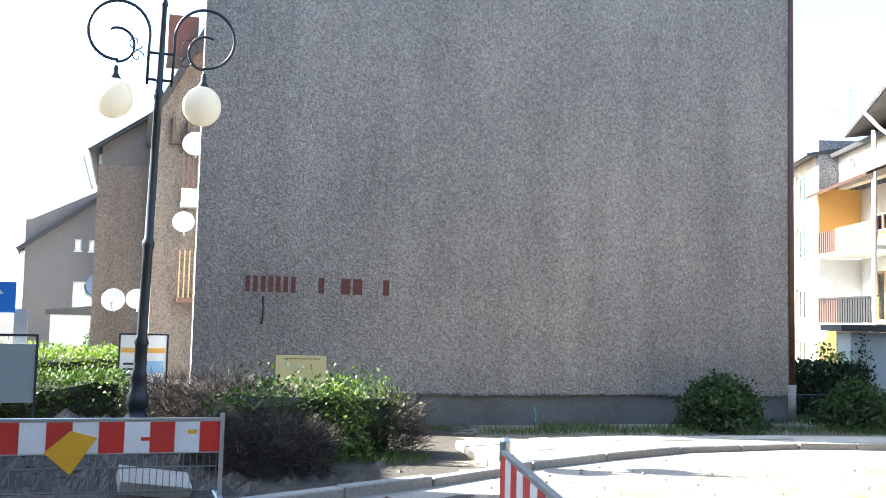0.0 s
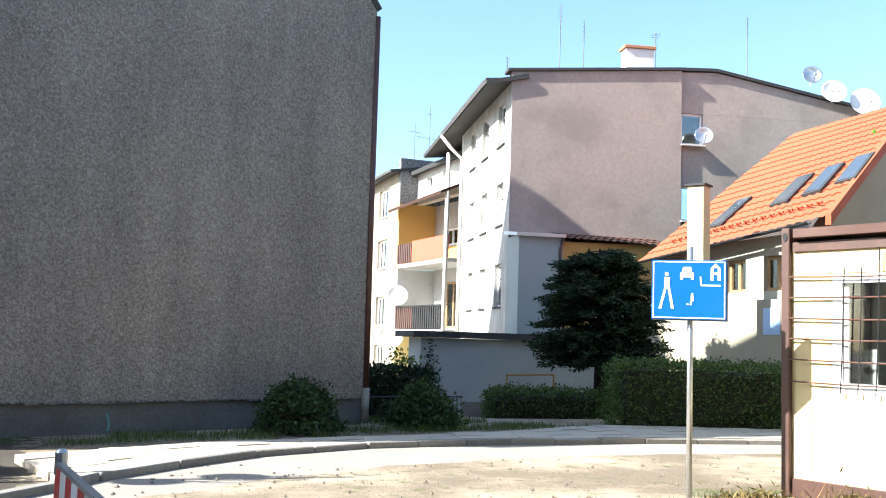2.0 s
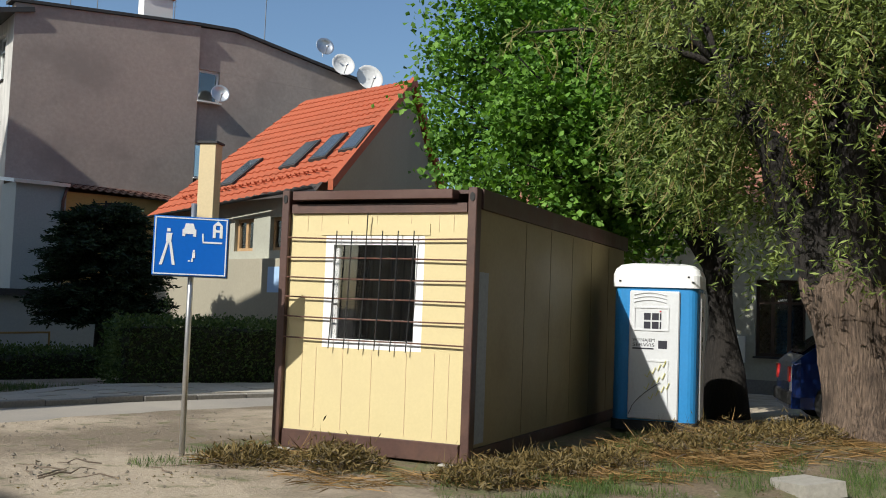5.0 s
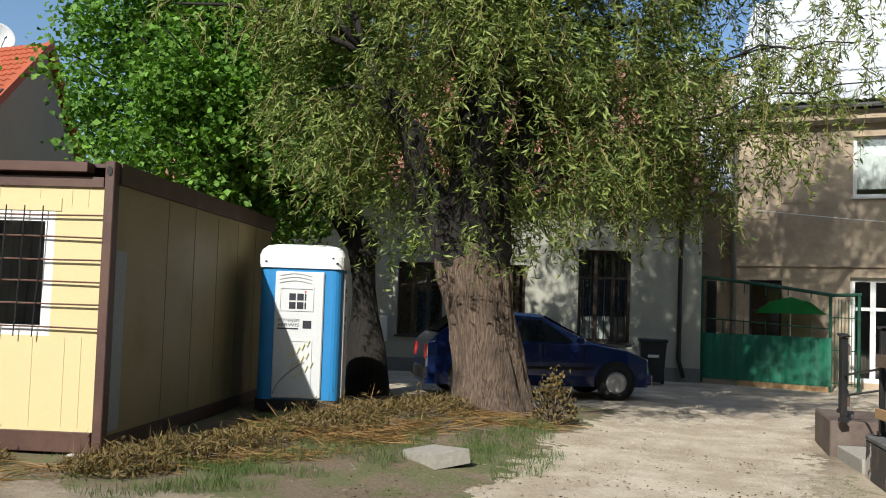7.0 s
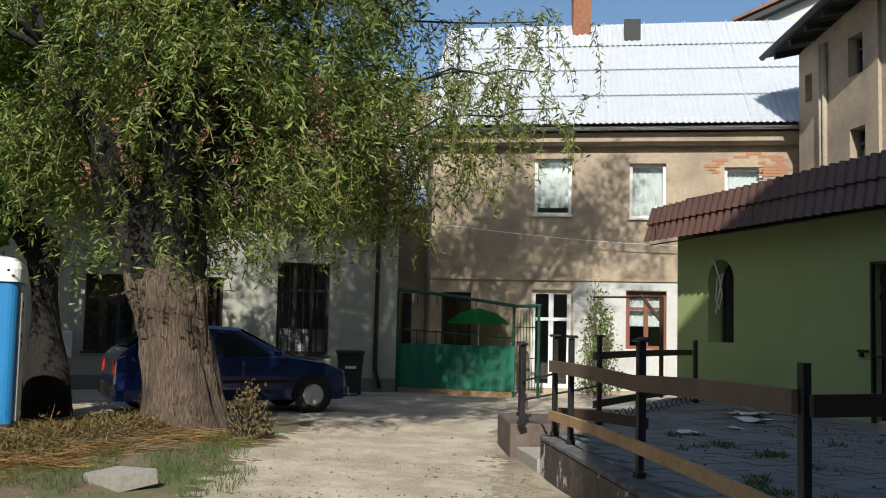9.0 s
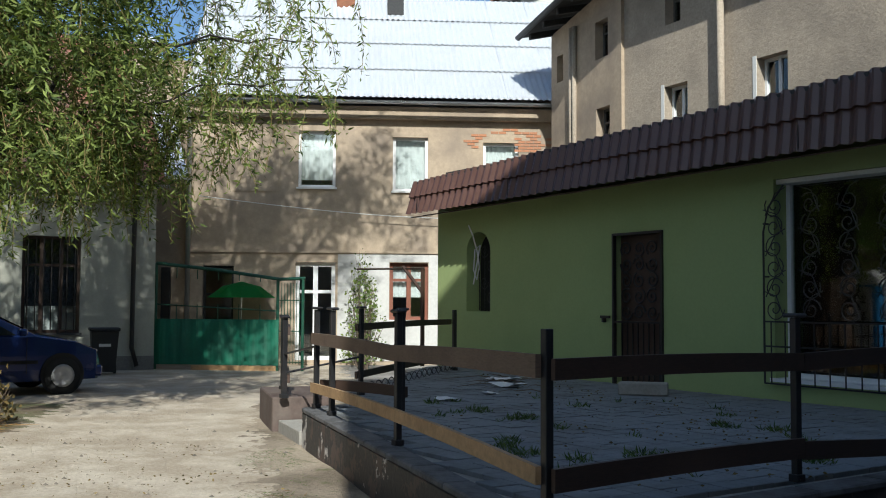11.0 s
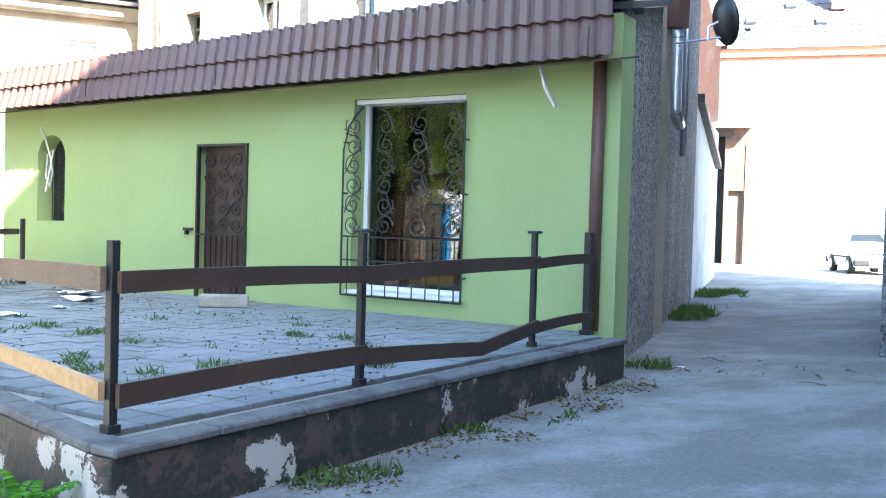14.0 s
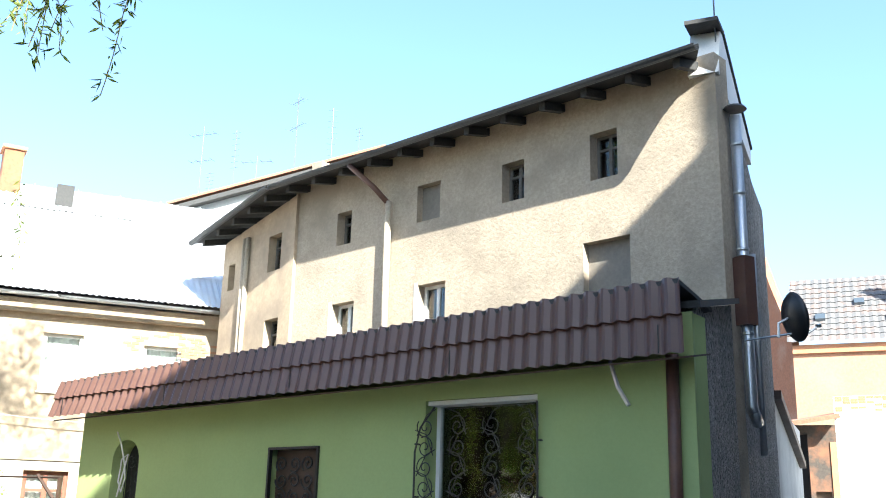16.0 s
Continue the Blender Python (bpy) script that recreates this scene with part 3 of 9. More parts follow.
# ---- the roughcast gable block ----
def gable_block():
    p0, p1 = (-3.61, 14.41), (5.96, 17.25)
    L = dist2(p0, p1)
    h = thing("apartment_house", "apartment house with a blank grey roughcast gable wall", "building", face_frame(p0, p1))
    bm = bmesh.new()
    bm_prism(bm, [(0, 0.48), (L, 0.48), (L, 7.7), (L / 2, 13.6), (0, 7.7)], -0.03, 0.35)
    part("wall", bm, M_ROUGH, h, "grey roughcast gable wall")
    bm = bmesh.new()
    bm_box(bm, 0, L, 0.0, 0.35, -0.2, 0.48)
    part("plinth", bm, M_PLINTH, h, "smooth dark cement plinth")
    bm = bmesh.new()
    bm_plan(bm, [(0.0, 0.352), (0.35, 0.352), (1.7, 14.0), (1.35, 14.0)], -0.2, 7.7)
    part("wall", bm, M_WHITE_WALL, h)
    box_part("wall", (L - 0.35, L, 0.352, 14, -0.2, 7.7), M_WHITE_WALL, h)
    box_part("wall", (1.35, L, 14.002, 14.35, -0.2, 7.7), M_ROUGH, h)
    slab_roof(h, [(-0.02, -0.12, 7.8), (1.33, 14.5, 7.8), (L / 2, 14.5, 13.8), (L / 2, -0.12, 13.8)], 0.16, M_OLDTILE)
    slab_roof(h, [(L + 0.1, -0.05, 7.72), (L + 0.1, 14.5, 7.72), (L / 2, 14.5, 13.8), (L / 2, -0.05, 13.8)], 0.12, M_DARKROOF)
    pipe(h, [(L + 0.03, -0.02, 7.55), (L + 0.03, -0.04, 3.5), (L + 0.05, -0.05, 0.65)], M_RUSTPIPE, 0.055)
    pipe(h, [(L + 0.05, -0.05, 0.66), (L + 0.05, -0.05, 0.05)], M_CONC, 0.07, "pipe_foot")
    # unseen taller rear wing, added so that its shade falls on the tenement behind
    bm = bmesh.new()
    bm_prism(bm, [(9.0, 0.0), (9.0, 15.9), (11.9, 15.9), (16.0, 10.6), (16.0, 0.0)], 0.0, 7.2)
    bmesh.ops.transform(bm, matrix=Matrix.Translation((L - 0.36, 0.0, 0.0)) @ Matrix.Rotation(math.pi / 2, 4, "Z"), verts=bm.verts)
    part("shade_wing", bm, M_ROUGH_TAN, h)
    # cable box with a louvred top edge
    bx = box_part("meter_box", (1.2, 1.95, -0.075, 0.0, 0.42, 1.04), M_PALEYEL, h, "cream metal meter box with faded scrawl", 0.008)
    for k in range(14):
        box_part("vent", (1.31 + 0.04 * k, 1.33 + 0.04 * k, -0.082, -0.076, 0.985, 1.0), M_DARK, bx)
    sq = bmesh.new()
    bm_rod(sq, [(1.3 + 0.03 * i, -0.08, 0.88 + 0.06 * math.sin(i * 1.35) - 0.004 * i) for i in range(12)], 0.006, 4)
    part("scrawl", sq, plain("pale_blue_marker", (0.3, 0.55, 0.62), 0.6), bx, "pale blue scrawled line")
    bm = bmesh.new()
    bm_rod(bm, [(0.98, -0.08, 1.9), (0.985, -0.1, 1.75), (0.98, -0.08, 1.55), (0.97, -0.05, 1.5)], [0.018, 0.012, 0.014, 0.022], 6)
    part("iron_hook", bm, M_BLACK, h)
    bm = bmesh.new()
    bm_rod(bm, [(5.3, 0.0 - 0.004, 0.30), (5.34, -0.004, 0.14), (5.32, -0.004, 0.05)], 0.012, 5)
    part("paint_mark", bm, plain("turquoise_paint", (0.12, 0.5, 0.47), 0.7), h)
    # painted letters along the wall, as plain bars
    maroon = surf("maroon_paint", (0.13, 0.045, 0.036), 0.8, 30, 0.3, bumps=0.3)
    for x, n, wd in ((0.72, 7, 0.78), (1.80, 1, 0.13), (2.14, 2, 0.37), (2.79, 1, 0.14)):
        for k in range(n):
            st_ = wd / n
            box_part("paint_bar", (x + st_ * k, x + st_ * (k + 1) - 0.045, -0.044, -0.031, 1.965, 2.20), maroon, h, "maroon painted bar")
    # rough edge chips along the drip line
    bm = bmesh.new()
    rng = random.Random(3)
    x = 0.0
    while x < L - 0.2:
        w_ = rng.uniform(0.2, 0.6)
        bm_box(bm, x, min(L, x + w_) - 0.01, -0.055, -0.028, 0.465 + rng.uniform(-0.015, 0.01), 0.50, 0.006)
        x += w_
    part("drip_edge", bm, M_ROUGH_DARK, h)


gable_block()


# ---- pink gable house with the white street front ----
M_AERIAL = surf("dull_grey_metal", (0.12, 0.13, 0.14), 0.6, 30, 0.2, bumps=0.1)


def antenna(at, height, arms, rot=0.0, group="roof aerials"):
    a = thing("aerial", "thin metal television aerial on a roof", "aerial", pose(*at, 0, 0, rot), group)
    bm = bmesh.new()
    bm_rod(bm, [(0, 0, -0.6), (0, 0, height)], 0.015, 5)
    part("mast", bm, M_AERIAL, a)
    for z, ln, n, ax in arms:
        bm = bmesh.new()
        d = Vector((1, 0, 0)) if ax == 0 else Vector((0, 0, 1))
        e = Vector((0, 1, 0)) if ax == 0 else Vector((0.9, 0.3, 0))
        c = Vector((0, 0, z))
        bm_rod(bm, [c - d * ln / 2, c + d * ln / 2], 0.009, 4)
        for k in range(n):
            p = c + d * (ln * (k / max(1, n - 1) - 0.5))
            bm_rod(bm, [p - e * 0.16, p + e * 0.16], 0.006, 4)
        part("boom", bm, M_AERIAL, a)
    return a


def dish(at, aim, r=0.4, col=None, parent=None, group="satellite dishes", label="round satellite dish on a wall bracket"):
    d = thing("satellite_dish", label, "satellite dish", look(at, aim) @ pose(0, 0, 0), group)
    bm = bmesh.new()
    bm_lathe(bm, [(0.02, 0.10), (r * 0.5, 0.07), (r * 0.85, 0.025), (r, -0.03), (r * 0.98, -0.035), (r * 0.8, 0.015), (r * 0.4, 0.06), (0.02, 0.085)], 24)
    part("reflector", bm, col or M_WHITE_PAINT, d, smooth=True)
    bm = bmesh.new()
    bm_rod(bm, [(0, -r * 0.9, 0.0), (0, -r * 0.5, -r * 0.9)], 0.015, 5)
    bm_box(bm, -0.04, 0.04, -r * 0.56, -r * 0.42, -r * 1.02, -r * 0.84, 0.01)
    part("feed_arm", bm, M_STEEL, d)
    bm = bmesh.new()
    bm_rod(bm, [(0, 0, 0.08), (0, -0.05, 0.25), (0, -0.25, 0.3)], 0.02, 6)
    part("bracket", bm, M_STEEL, d)
    return d


def chimney(at, w_, d_, h_, material, rot=0.0, label="orange brick chimney stack on the roof"):
    c = thing("chimney", label, "chimney", pose(*at, 0, 0, rot))
    box_part("chimney_shaft", (-w_ / 2, w_ / 2, -d_ / 2, d_ / 2, -1.2, h_), material, c, bev=0.01)
    box_part("cap", (-w_ / 2 - 0.06, w_ / 2 + 0.06, -d_ / 2 - 0.06, d_ / 2 + 0.06, h_ + 0.002, h_ + 0.1), M_BRICK, c, bev=0.01)
    return c


PL = (14.1, 27.6)
GD, FD = Vector((0.971, -0.24)), Vector((0.24, 0.971))


def pink_house():
    seam = 5.65
    W = 12.4
    p1 = (PL[0] + GD.x * W, PL[1] + GD.y * W)
    h = thing("tenement_house", "tall tenement with a stained pinkish blank gable and white front", "building", face_frame(PL, p1))
    # blank gable: two sections, the second set slightly back
    bm = bmesh.new()
    bm_prism(bm, [(0, -0.8), (seam, -0.8), (seam, 10.52), (0, 10.08)], 0.0, 0.4)
    part("wall", bm, M_PINK, h, "stained pinkish gable wall")
    holes = [(seam + 0.04, seam + 0.78, 8.1, 9.15), (seam + 0.04, seam + 0.78, 5.6, 6.75)]
    bm = bmesh.new()
    wall_bm(bm, W - seam - 0.004, -0.8, 9.15, 0.4, holes, x0=seam + 0.004, y0=0.12)
    part("wall", bm, M_PINK, h, "stained pinkish gable wall")
    bm = bmesh.new()
    bm_prism(bm, [(seam + 0.004, 9.154), (W, 9.154), (W, 9.7), (11.3, 9.82), (6.9, 10.58), (seam + 0.004, 10.5)], 0.12, 0.52)
    part("wall", bm, M_PINK, h)
    for ho in holes:
        wn = window(h, ho, 0.2, M_WHITE, 0.07, 1, 0, 0)
    # flashing along the gable top
    bm = bmesh.new()
    bm_prism(bm, [(-0.15, 10.08), (seam, 10.53), (seam, 10.62), (-0.15, 10.17)], -0.07, 0.5)
    bm_prism(bm, [(seam, 10.55), (6.9, 10.6), (11.3, 9.84), (W + 0.2, 9.6), (W + 0.2, 9.72), (11.3, 9.94), (6.9, 10.7), (seam, 10.65)], 0.04, 0.6)
    part("flashing", bm, M_DARKROOF, h)
    # roof behind it
    slab_roof(h, [(-0.75, 0.5, 9.95), (-0.75, 14.5, 9.95), (6.5, 14.5, 10.5), (6.5, 0.5, 10.5)], 0.15, M_DARKROOF)
    slab_roof(h, [(W, 0.6, 9.5), (W, 14.5, 9.5), (6.5, 14.5, 10.5), (6.5, 0.6, 10.5)], 0.15, M_DARKROOF)
    box_part("wall", (W - 0.4, W, 0.53, 14, -0.8, 9.5), M_PINK, h)
    return h


pink_house()


M_FRONT = surf("streaked_white_render", (0.47, 0.455, 0.425), 0.9, 3.0, 0.3, (0.29, 0.28, 0.265), 0.9, 0.7, 0.3, 0.006, stretch=(1.5, 1.5, 0.25))


def white_front():
    """The long white side of the pink-gabled tenement."""
    n = 8.2
    far = (PL[0] + FD.x * n, PL[1] + FD.y * n)
    h = thing("white_tenement", "sunlit white tenement front with rows of windows", "building", face_frame(far, PL))
    holes = []
    for z in (1.9, 4.55, 7.2):
        for c in (1.4, 3.95, 6.2):
            holes.append((n - c - 0.5, n - c + 0.5, z + 0.75, z + 2.15))
    bm = bmesh.new()
    wall_bm(bm, n, -0.8, 9.75, 0.4, holes, y0=-0.004)
    part("wall", bm, M_FRONT, h, "sunlit white rendered wall")
    for i, ho in enumerate(holes):
        window(h, ho, 0.12, M_WHITE, 0.07, 2, 1, 0.6 if i % 2 else 0.9, M_DARKROOF)
    slab_roof(h, [(-0.3, -0.85, 9.72), (n + 0.1, -0.85, 9.72), (n + 0.1, 0.5, 10.02), (-0.3, 0.5, 10.02)], 0.14, M_DARKROOF, "eave")
    gutter(h, (-0.3, -0.9, 9.7), (n + 0.1, -0.9, 9.7), M_STEEL)
    pipe(h, [(-0.2, -0.9, 9.62), (-0.1, -0.5, 9.1), (-0.05, -0.08, 8.7), (-0.05, -0.08, 0.2)], M_WHITE_PAINT, 0.07)
    box_part("wall", (-0.4, 0.0, -0.01, 1.2, -0.8, 9.7), M_WHITE_WALL, h)


white_front()


def pink_annexe():
    """Low extension with a brown tiled lean-to, and the tarred shed before it."""
    o = Vector(PL)
    a = o - GD * 0.05 - FD * 1.6
    b = a + GD * 4.6
    h = thing("annexe", "small rendered annexe with brown tiled lean-to roof", "building", face_frame(a, b))
    bm = bmesh.new()
    wall_bm(bm, 1.35, -0.8, 4.75, 0.3)
    part("wall", bm, M_BLUISH, h, "pale blue rendered wall")
    bm = bmesh.new()
    wall_bm(bm, 3.1, -0.8, 4.6, 0.3, [(2.6, 3.8, 3.2, 4.15)], x0=1.354, y0=0.25)
    part("wall", bm, M_YELLOW, h, "ochre rendered wall")
    window(h, (2.6, 3.8, 3.2, 4.15), 0.36, M_RUSTPIPE, 0.07, 2, 0, 0, None)
    box_part("wall", (4.1, 4.45, 0.552, 1.6, -0.8, 4.6), M_YELLOW, h)
    box_part("wall", (0, 0.3, 0.302, 1.6, -0.8, 4.75), M_BLUISH, h)
    slab_roof(h, [(-0.1, -0.15, 4.78), (1.4, -0.15, 4.78), (1.4, 1.6, 4.98), (-0.1, 1.6, 4.98)], 0.1, M_ZINC)
    profile_roof(h, [(1.42, 0.02, 4.68), (4.8, 0.02, 4.58), (4.8, 1.6, 4.95), (1.42, 1.6, 5.0)], 3, 0.22, 0.02, 0.03, M_BROWNTILE)
    pipe(h, [(1.35, -0.05, 4.7), (1.25, -0.05, 4.3), (1.25, -0.05, 2.0)], M_RUSTPIPE, 0.045)
    # shed
    s0, s1 = (11.35, 24.75), (15.3, 24.1)
    s = thing("shed", "low pale blue rendered shed with tarred flat roof", "shed", face_frame(s0, s1, -0.5))
    bm = bmesh.new()
    wall_bm(bm, 4.0, 0.4, 2.1, 0.25)
    part("wall", bm, M_BLUISH, s)
    box_part("plinth", (0, 4.0, -0.03, 0.25, -0.2, 0.398), M_PLINTH, s)
    bm = bmesh.new()
    bm_plan(bm, [(0, 0), (0.004, 0.25), (0.004, 2.4), (-1.0, 2.4), (-1.05, 0.55)], -0.2, 2.1)
    part("wall", bm, M_BLUISH, s)
    bm = bmesh.new()
    bm_plan(bm, [(0.0, -0.2), (4.2, -0.2), (4.2, 3.0), (-1.3, 3.0), (-1.3, 0.4)], 2.104, 2.28)
    part("roof", bm, M_DARKROOF, s, "black tarred roof edge")
    # dark doorway under the conifer
    d = thing("doorway", "dark recessed doorway with a globe lamp", "door", face_frame((15.4, 24.1), (16.7, 23.85), -0.5))
    box_part("door_leaf", (0, 1.1, 0.1, 0.2, 0, 2.0), M_DARK, d)
    box_part("door_frame", (-0.1, 0.0, 0.0, 0.25, 0, 2.1), M_WOODDARK, d)
    box_part("door_frame", (1.1, 1.2, 0.0, 0.25, 0, 2.1), M_WHITE_PAINT, d)
    bm = bmesh.new()
    bmesh.ops.create_uvsphere(bm, u_segments=14, v_segments=10, radius=0.12, matrix=pose(-0.15, -0.15, 1.45))
    part("lamp_globe", bm, M_WHITE, d, "white globe lamp", True)


pink_annexe()


def balcony_house():
    """Neighbour farther along: a loggia bay with balconies beside a projecting block."""
    q0, q1 = (16.56, 44.0), (16.62, 38.1)
    L = dist2(q0, q1)
    dp = 1.9
    h = thing("balcony_house", "white and ochre house with balconies under a brown canopy", "building", face_frame(q0, q1))
    hs = [(1.3, 2.9, 2.05, 4.2), (0.4, 1.6, -0.4, 1.7), (1.2, 3.9, 5.9, 6.7)]
    bm = bmesh.new()
    wall_bm(bm, L, -0.8, 7.9, 0.4, hs, y0=dp)
    part("wall", bm, M_WHITE_WALL, h, "white loggia back wall")
    top = [(1.2, 1.75, 8.55, 9.05), (3.0, 3.55, 8.6, 9.1)]
    bm = bmesh.new()
    wall_bm(bm, L, 7.904, 9.5, 0.4, top, y0=0.9)
    part("wall", bm, M_WHITE_WALL, h, "white attic wall")
    wn = [window(h, (ho[0], ho[1], ho[2], ho[3]), dp + 0.1, M_WOODRAW if i == 0 else M_WHITE, 0.1, 2 if i != 2 else 4, 0, 0.0, None) for i, ho in enumerate(hs)]
    for ho in top:
        window(h, ho, 1.0, M_WHITE, 0.06, 1, 0, 0, None)
    for z0, z1, mm in ((-0.8, 1.78, M_PALEYEL), (1.95, 4.78, M_WHITE_WALL), (4.97, 7.9, M_YELLOW), (7.904, 10.1, M_ROUGH_DARK)):
        box_part("side_wall", (-0.3, 0.0, 0.02, 4.0, z0, z1), mm, h)
    box_part("loggia_lining", (0.01, L, dp - 0.03, dp - 0.004, 5.0, 5.85), M_YELLOW, h, "ochre lining")
    coral = surf("coral_panel", (0.60, 0.10, 0.055), 0.6, 20, 0.06)
    b = box_part("balcony", (0, L, -0.05, dp - 0.035, 4.8, 4.96), M_WHITE_WALL, h)
    box_part("parapet", (1.9, L, -0.05, 0.0, 4.99, 5.95), coral, b, "coral red balcony panel")
    for k in range(8):
        box_part("slat", (0.05 + 0.23 * k, 0.2 + 0.23 * k, -0.05, -0.01, 4.99, 5.9), M_BROWNSTEEL, b)
    b = box_part("balcony", (0, L, -0.05, dp - 0.004, 1.8, 1.94), M_WHITE_WALL, h)
    for k in range(24):
        box_part("slat", (0.04 + 0.245 * k, 0.19 + 0.245 * k, -0.05, -0.01, 1.96, 2.95), M_BLACK if k > 8 else M_BROWNSTEEL, b)
    box_part("rail", (0, L, -0.09, 0.03, 2.954, 3.02), M_BLACK, b)
    slab_roof(h, [(-0.25, -0.5, 7.55), (L + 0.1, -0.5, 7.75), (L + 0.1, 0.9, 8.35), (-0.25, 0.9, 8.2)], 0.12, M_BROWNSTEEL, "canopy", "brown balcony canopy")
    slab_roof(h, [(-0.2, 0.5, 9.45), (L + 0.3, 0.5, 9.6), (L + 0.3, 5, 10.4), (-0.2, 5, 10.3)], 0.18, M_DARKROOF)
    pipe(h, [(L - 0.05, -0.1, 9.4), (L - 0.05, -0.12, 0.0)], M_WHITE_PAINT, 0.09)
    # projecting block
    r0 = (17.1, 50.3)
    L2 = dist2(r0, q0)
    k = thing("corner_block", "flat-topped house block with grey side and white windows", "building", face_frame(r0, q0))
    hs = [(L2 * 0.40, L2 * 0.40 + 1.9, z, z + 1.45) for z in (-0.3, 2.1, 4.95, 7.5)]
    bm = bmesh.new()
    wall_bm(bm, L2 - 0.31, -0.8, 9.5, 0.4, hs)
    part("wall", bm, M_ROUGH_TAN, k)
    for ho in hs:
        window(k, ho, 0.12, M_WHITE, 0.1, 3, 0, 0.8)
    slab_roof(k, [(-0.3, -0.5, 9.5), (L2 + 0.05, -0.5, 9.5), (L2 + 0.05, 4.2, 10.25), (-0.3, 4.2, 10.25)], 0.15, M_DARKROOF)
    gutter(k, (-0.3, -0.56, 9.45), (L2 + 0.05, -0.56, 9.45))


balcony_house()


# ---- red roofed house ----
def red_house():
    h = thing("red_roofed_house", "olive rendered house with bright red tiled roof", "building")
    eL, eR, rR, rL = (15.9, 23.2, 3.85), (15.3, 15.6, 4.32), (21.0, 18.3, 8.1), (21.6, 23.3, 8.15)
    profile_roof(h, [eL, eR, rR, rL], 17, 0.3, 0.018, 0.035, M_REDTILE, label="bright red tiled roof", per=4)
    bR = (26.0, 20.6, 4.3)
    profile_roof(h, [bR, (27.2, 23.4, 4.0), rL, rR], 12, 0.3, 0.02, 0.03, M_REDTILE, per=4)
    # gable wall under the verge
    bm = bmesh.new()
    g0, g1 = Vector((15.7, 15.85)), Vector((25.7, 20.6))
    d = (g1 - g0).length
    bm_prism(bm, [(0, -0.8), (d, -0.8), (d, 4.2), (5.85, 7.85), (0, 4.2)], 0.0, 0.4)
    ob = part("wall", bm, M_OLIVE, h, "olive grey gable wall")
    ob.matrix_world = face_frame(g0, g1)
    # verge board
    bm = bmesh.new()
    for a, b in ((eR, rR), (rR, bR)):
        a, b = Vector(a), Vector(b)
        n = Vector((0.42, -0.9, 0)).normalized()
        vs = [bm.verts.new(p + n * o + Vector((0, 0, z))) for p in (a, b) for o in (0.0, 0.12) for z in (-0.16, 0.08)]
        bm_faces = ((0, 1, 5, 4), (2, 6, 7, 3), (1, 3, 7, 5), (0, 4, 6, 2), (0, 2, 3, 1), (4, 5, 7, 6))
        for q in bm_faces:
            bm.faces.new([vs[i] for i in q])
    part("verge", bm, M_REDTILE, h)
    # street wall under the eave
    w0, w1 = (16.35, 23.0), (15.7, 15.9)
    L = dist2(w0, w1)
    holes = [(1.6, 2.5, 2.9, 3.7), (3.4, 4.2, 2.9, 3.7), (4.9, 5.7, 2.9, 3.7)]
    wl = new("street_wall")
    wl.parent = h
    wl.matrix_world = face_frame(w0, w1)
    bm = bmesh.new()
    wall_bm(bm, L, 2.7, 4.15, 0.35, holes)
    part("wall", bm, M_CREAM, wl, "pale rendered wall under the eave")
    bm = bmesh.new()
    wall_bm(bm, L + 0.2, -0.8, 2.696, 0.35, (), x0=-0.3, y0=-0.18)
    part("wall", bm, M_OLIVE, wl, "olive grey lower wall")
    for ho in holes:
        window(wl, ho, 0.1, M_WOODRAW, 0.08, 2, 0, 0, None)
    box_part("room_wall", (0.1, L - 0.3, 2.0, 2.15, 0.0, 4.0), M_ROUGH_DARK, wl)
    # blue notice plate
    box_part("notice_plate", (5.15, 5.75, -0.2, -0.185, 1.9, 2.5), surf("pale_blue_plate", (0.35, 0.5, 0.72), 0.5, 20, 0.05), wl)
    gutter(wl, (-0.2, -0.55, 3.85), (L - 0.1, -0.42, 4.27), M_DARKROOF, 0.06)
    # roof windows
    def on_roof(u, v, off=0.0):
        p = Vector(eL).lerp(Vector(eR), u).lerp(Vector(rL).lerp(Vector(rR), u), v)
        n = (Vector(eR) - Vector(eL)).cross(Vector(rL) - Vector(eL)).normalized()
        n = n if n.z > 0 else -n
        return p + n * off
    for u0, v0, v1 in ((0.3, 0.15, 0.36), (0.62, 0.21, 0.43), (0.775, 0.23, 0.45), (0.92, 0.26, 0.47)):
        u1 = u0 + 0.095
        for nm, o0, o1, mm, k in (("skylight", 0.0, 0.075, M_DARKROOF, 0.0), ("skylight_glass", 0.077, 0.085, M_SKYLIGHT, 0.01)):
            bm = bmesh.new()
            lo = [bm.verts.new(on_roof(a, b, o0)) for a, b in ((u0 + k, v0 + k), (u1 - k, v0 + k), (u1 - k, v1 - k), (u0 + k, v1 - k))]
            hi = [bm.verts.new(on_roof(a, b, o1)) for a, b in ((u0 + k, v0 + k), (u1 - k, v0 + k), (u1 - k, v1 - k), (u0 + k, v1 - k))]
            bm.faces.new(lo)
            bm.faces.new(hi)
            for i in range(4):
                bm.faces.new((lo[i], lo[(i + 1) % 4], hi[(i + 1) % 4], hi[i]))
            part(nm, bm, mm, h)
    # row of snow guards
    for k in range(19):
        bm = bmesh.new()
        a, b = on_roof(0.14 + 0.044 * k, 0.10, 0.02), on_roof(0.14 + 0.044 * k, 0.10, 0.14)
        bm_rod(bm, [a, b, on_roof(0.158 + 0.044 * k, 0.10, 0.1)], 0.03, 5)
        part("snow_guard", bm, M_REDTILE, h)


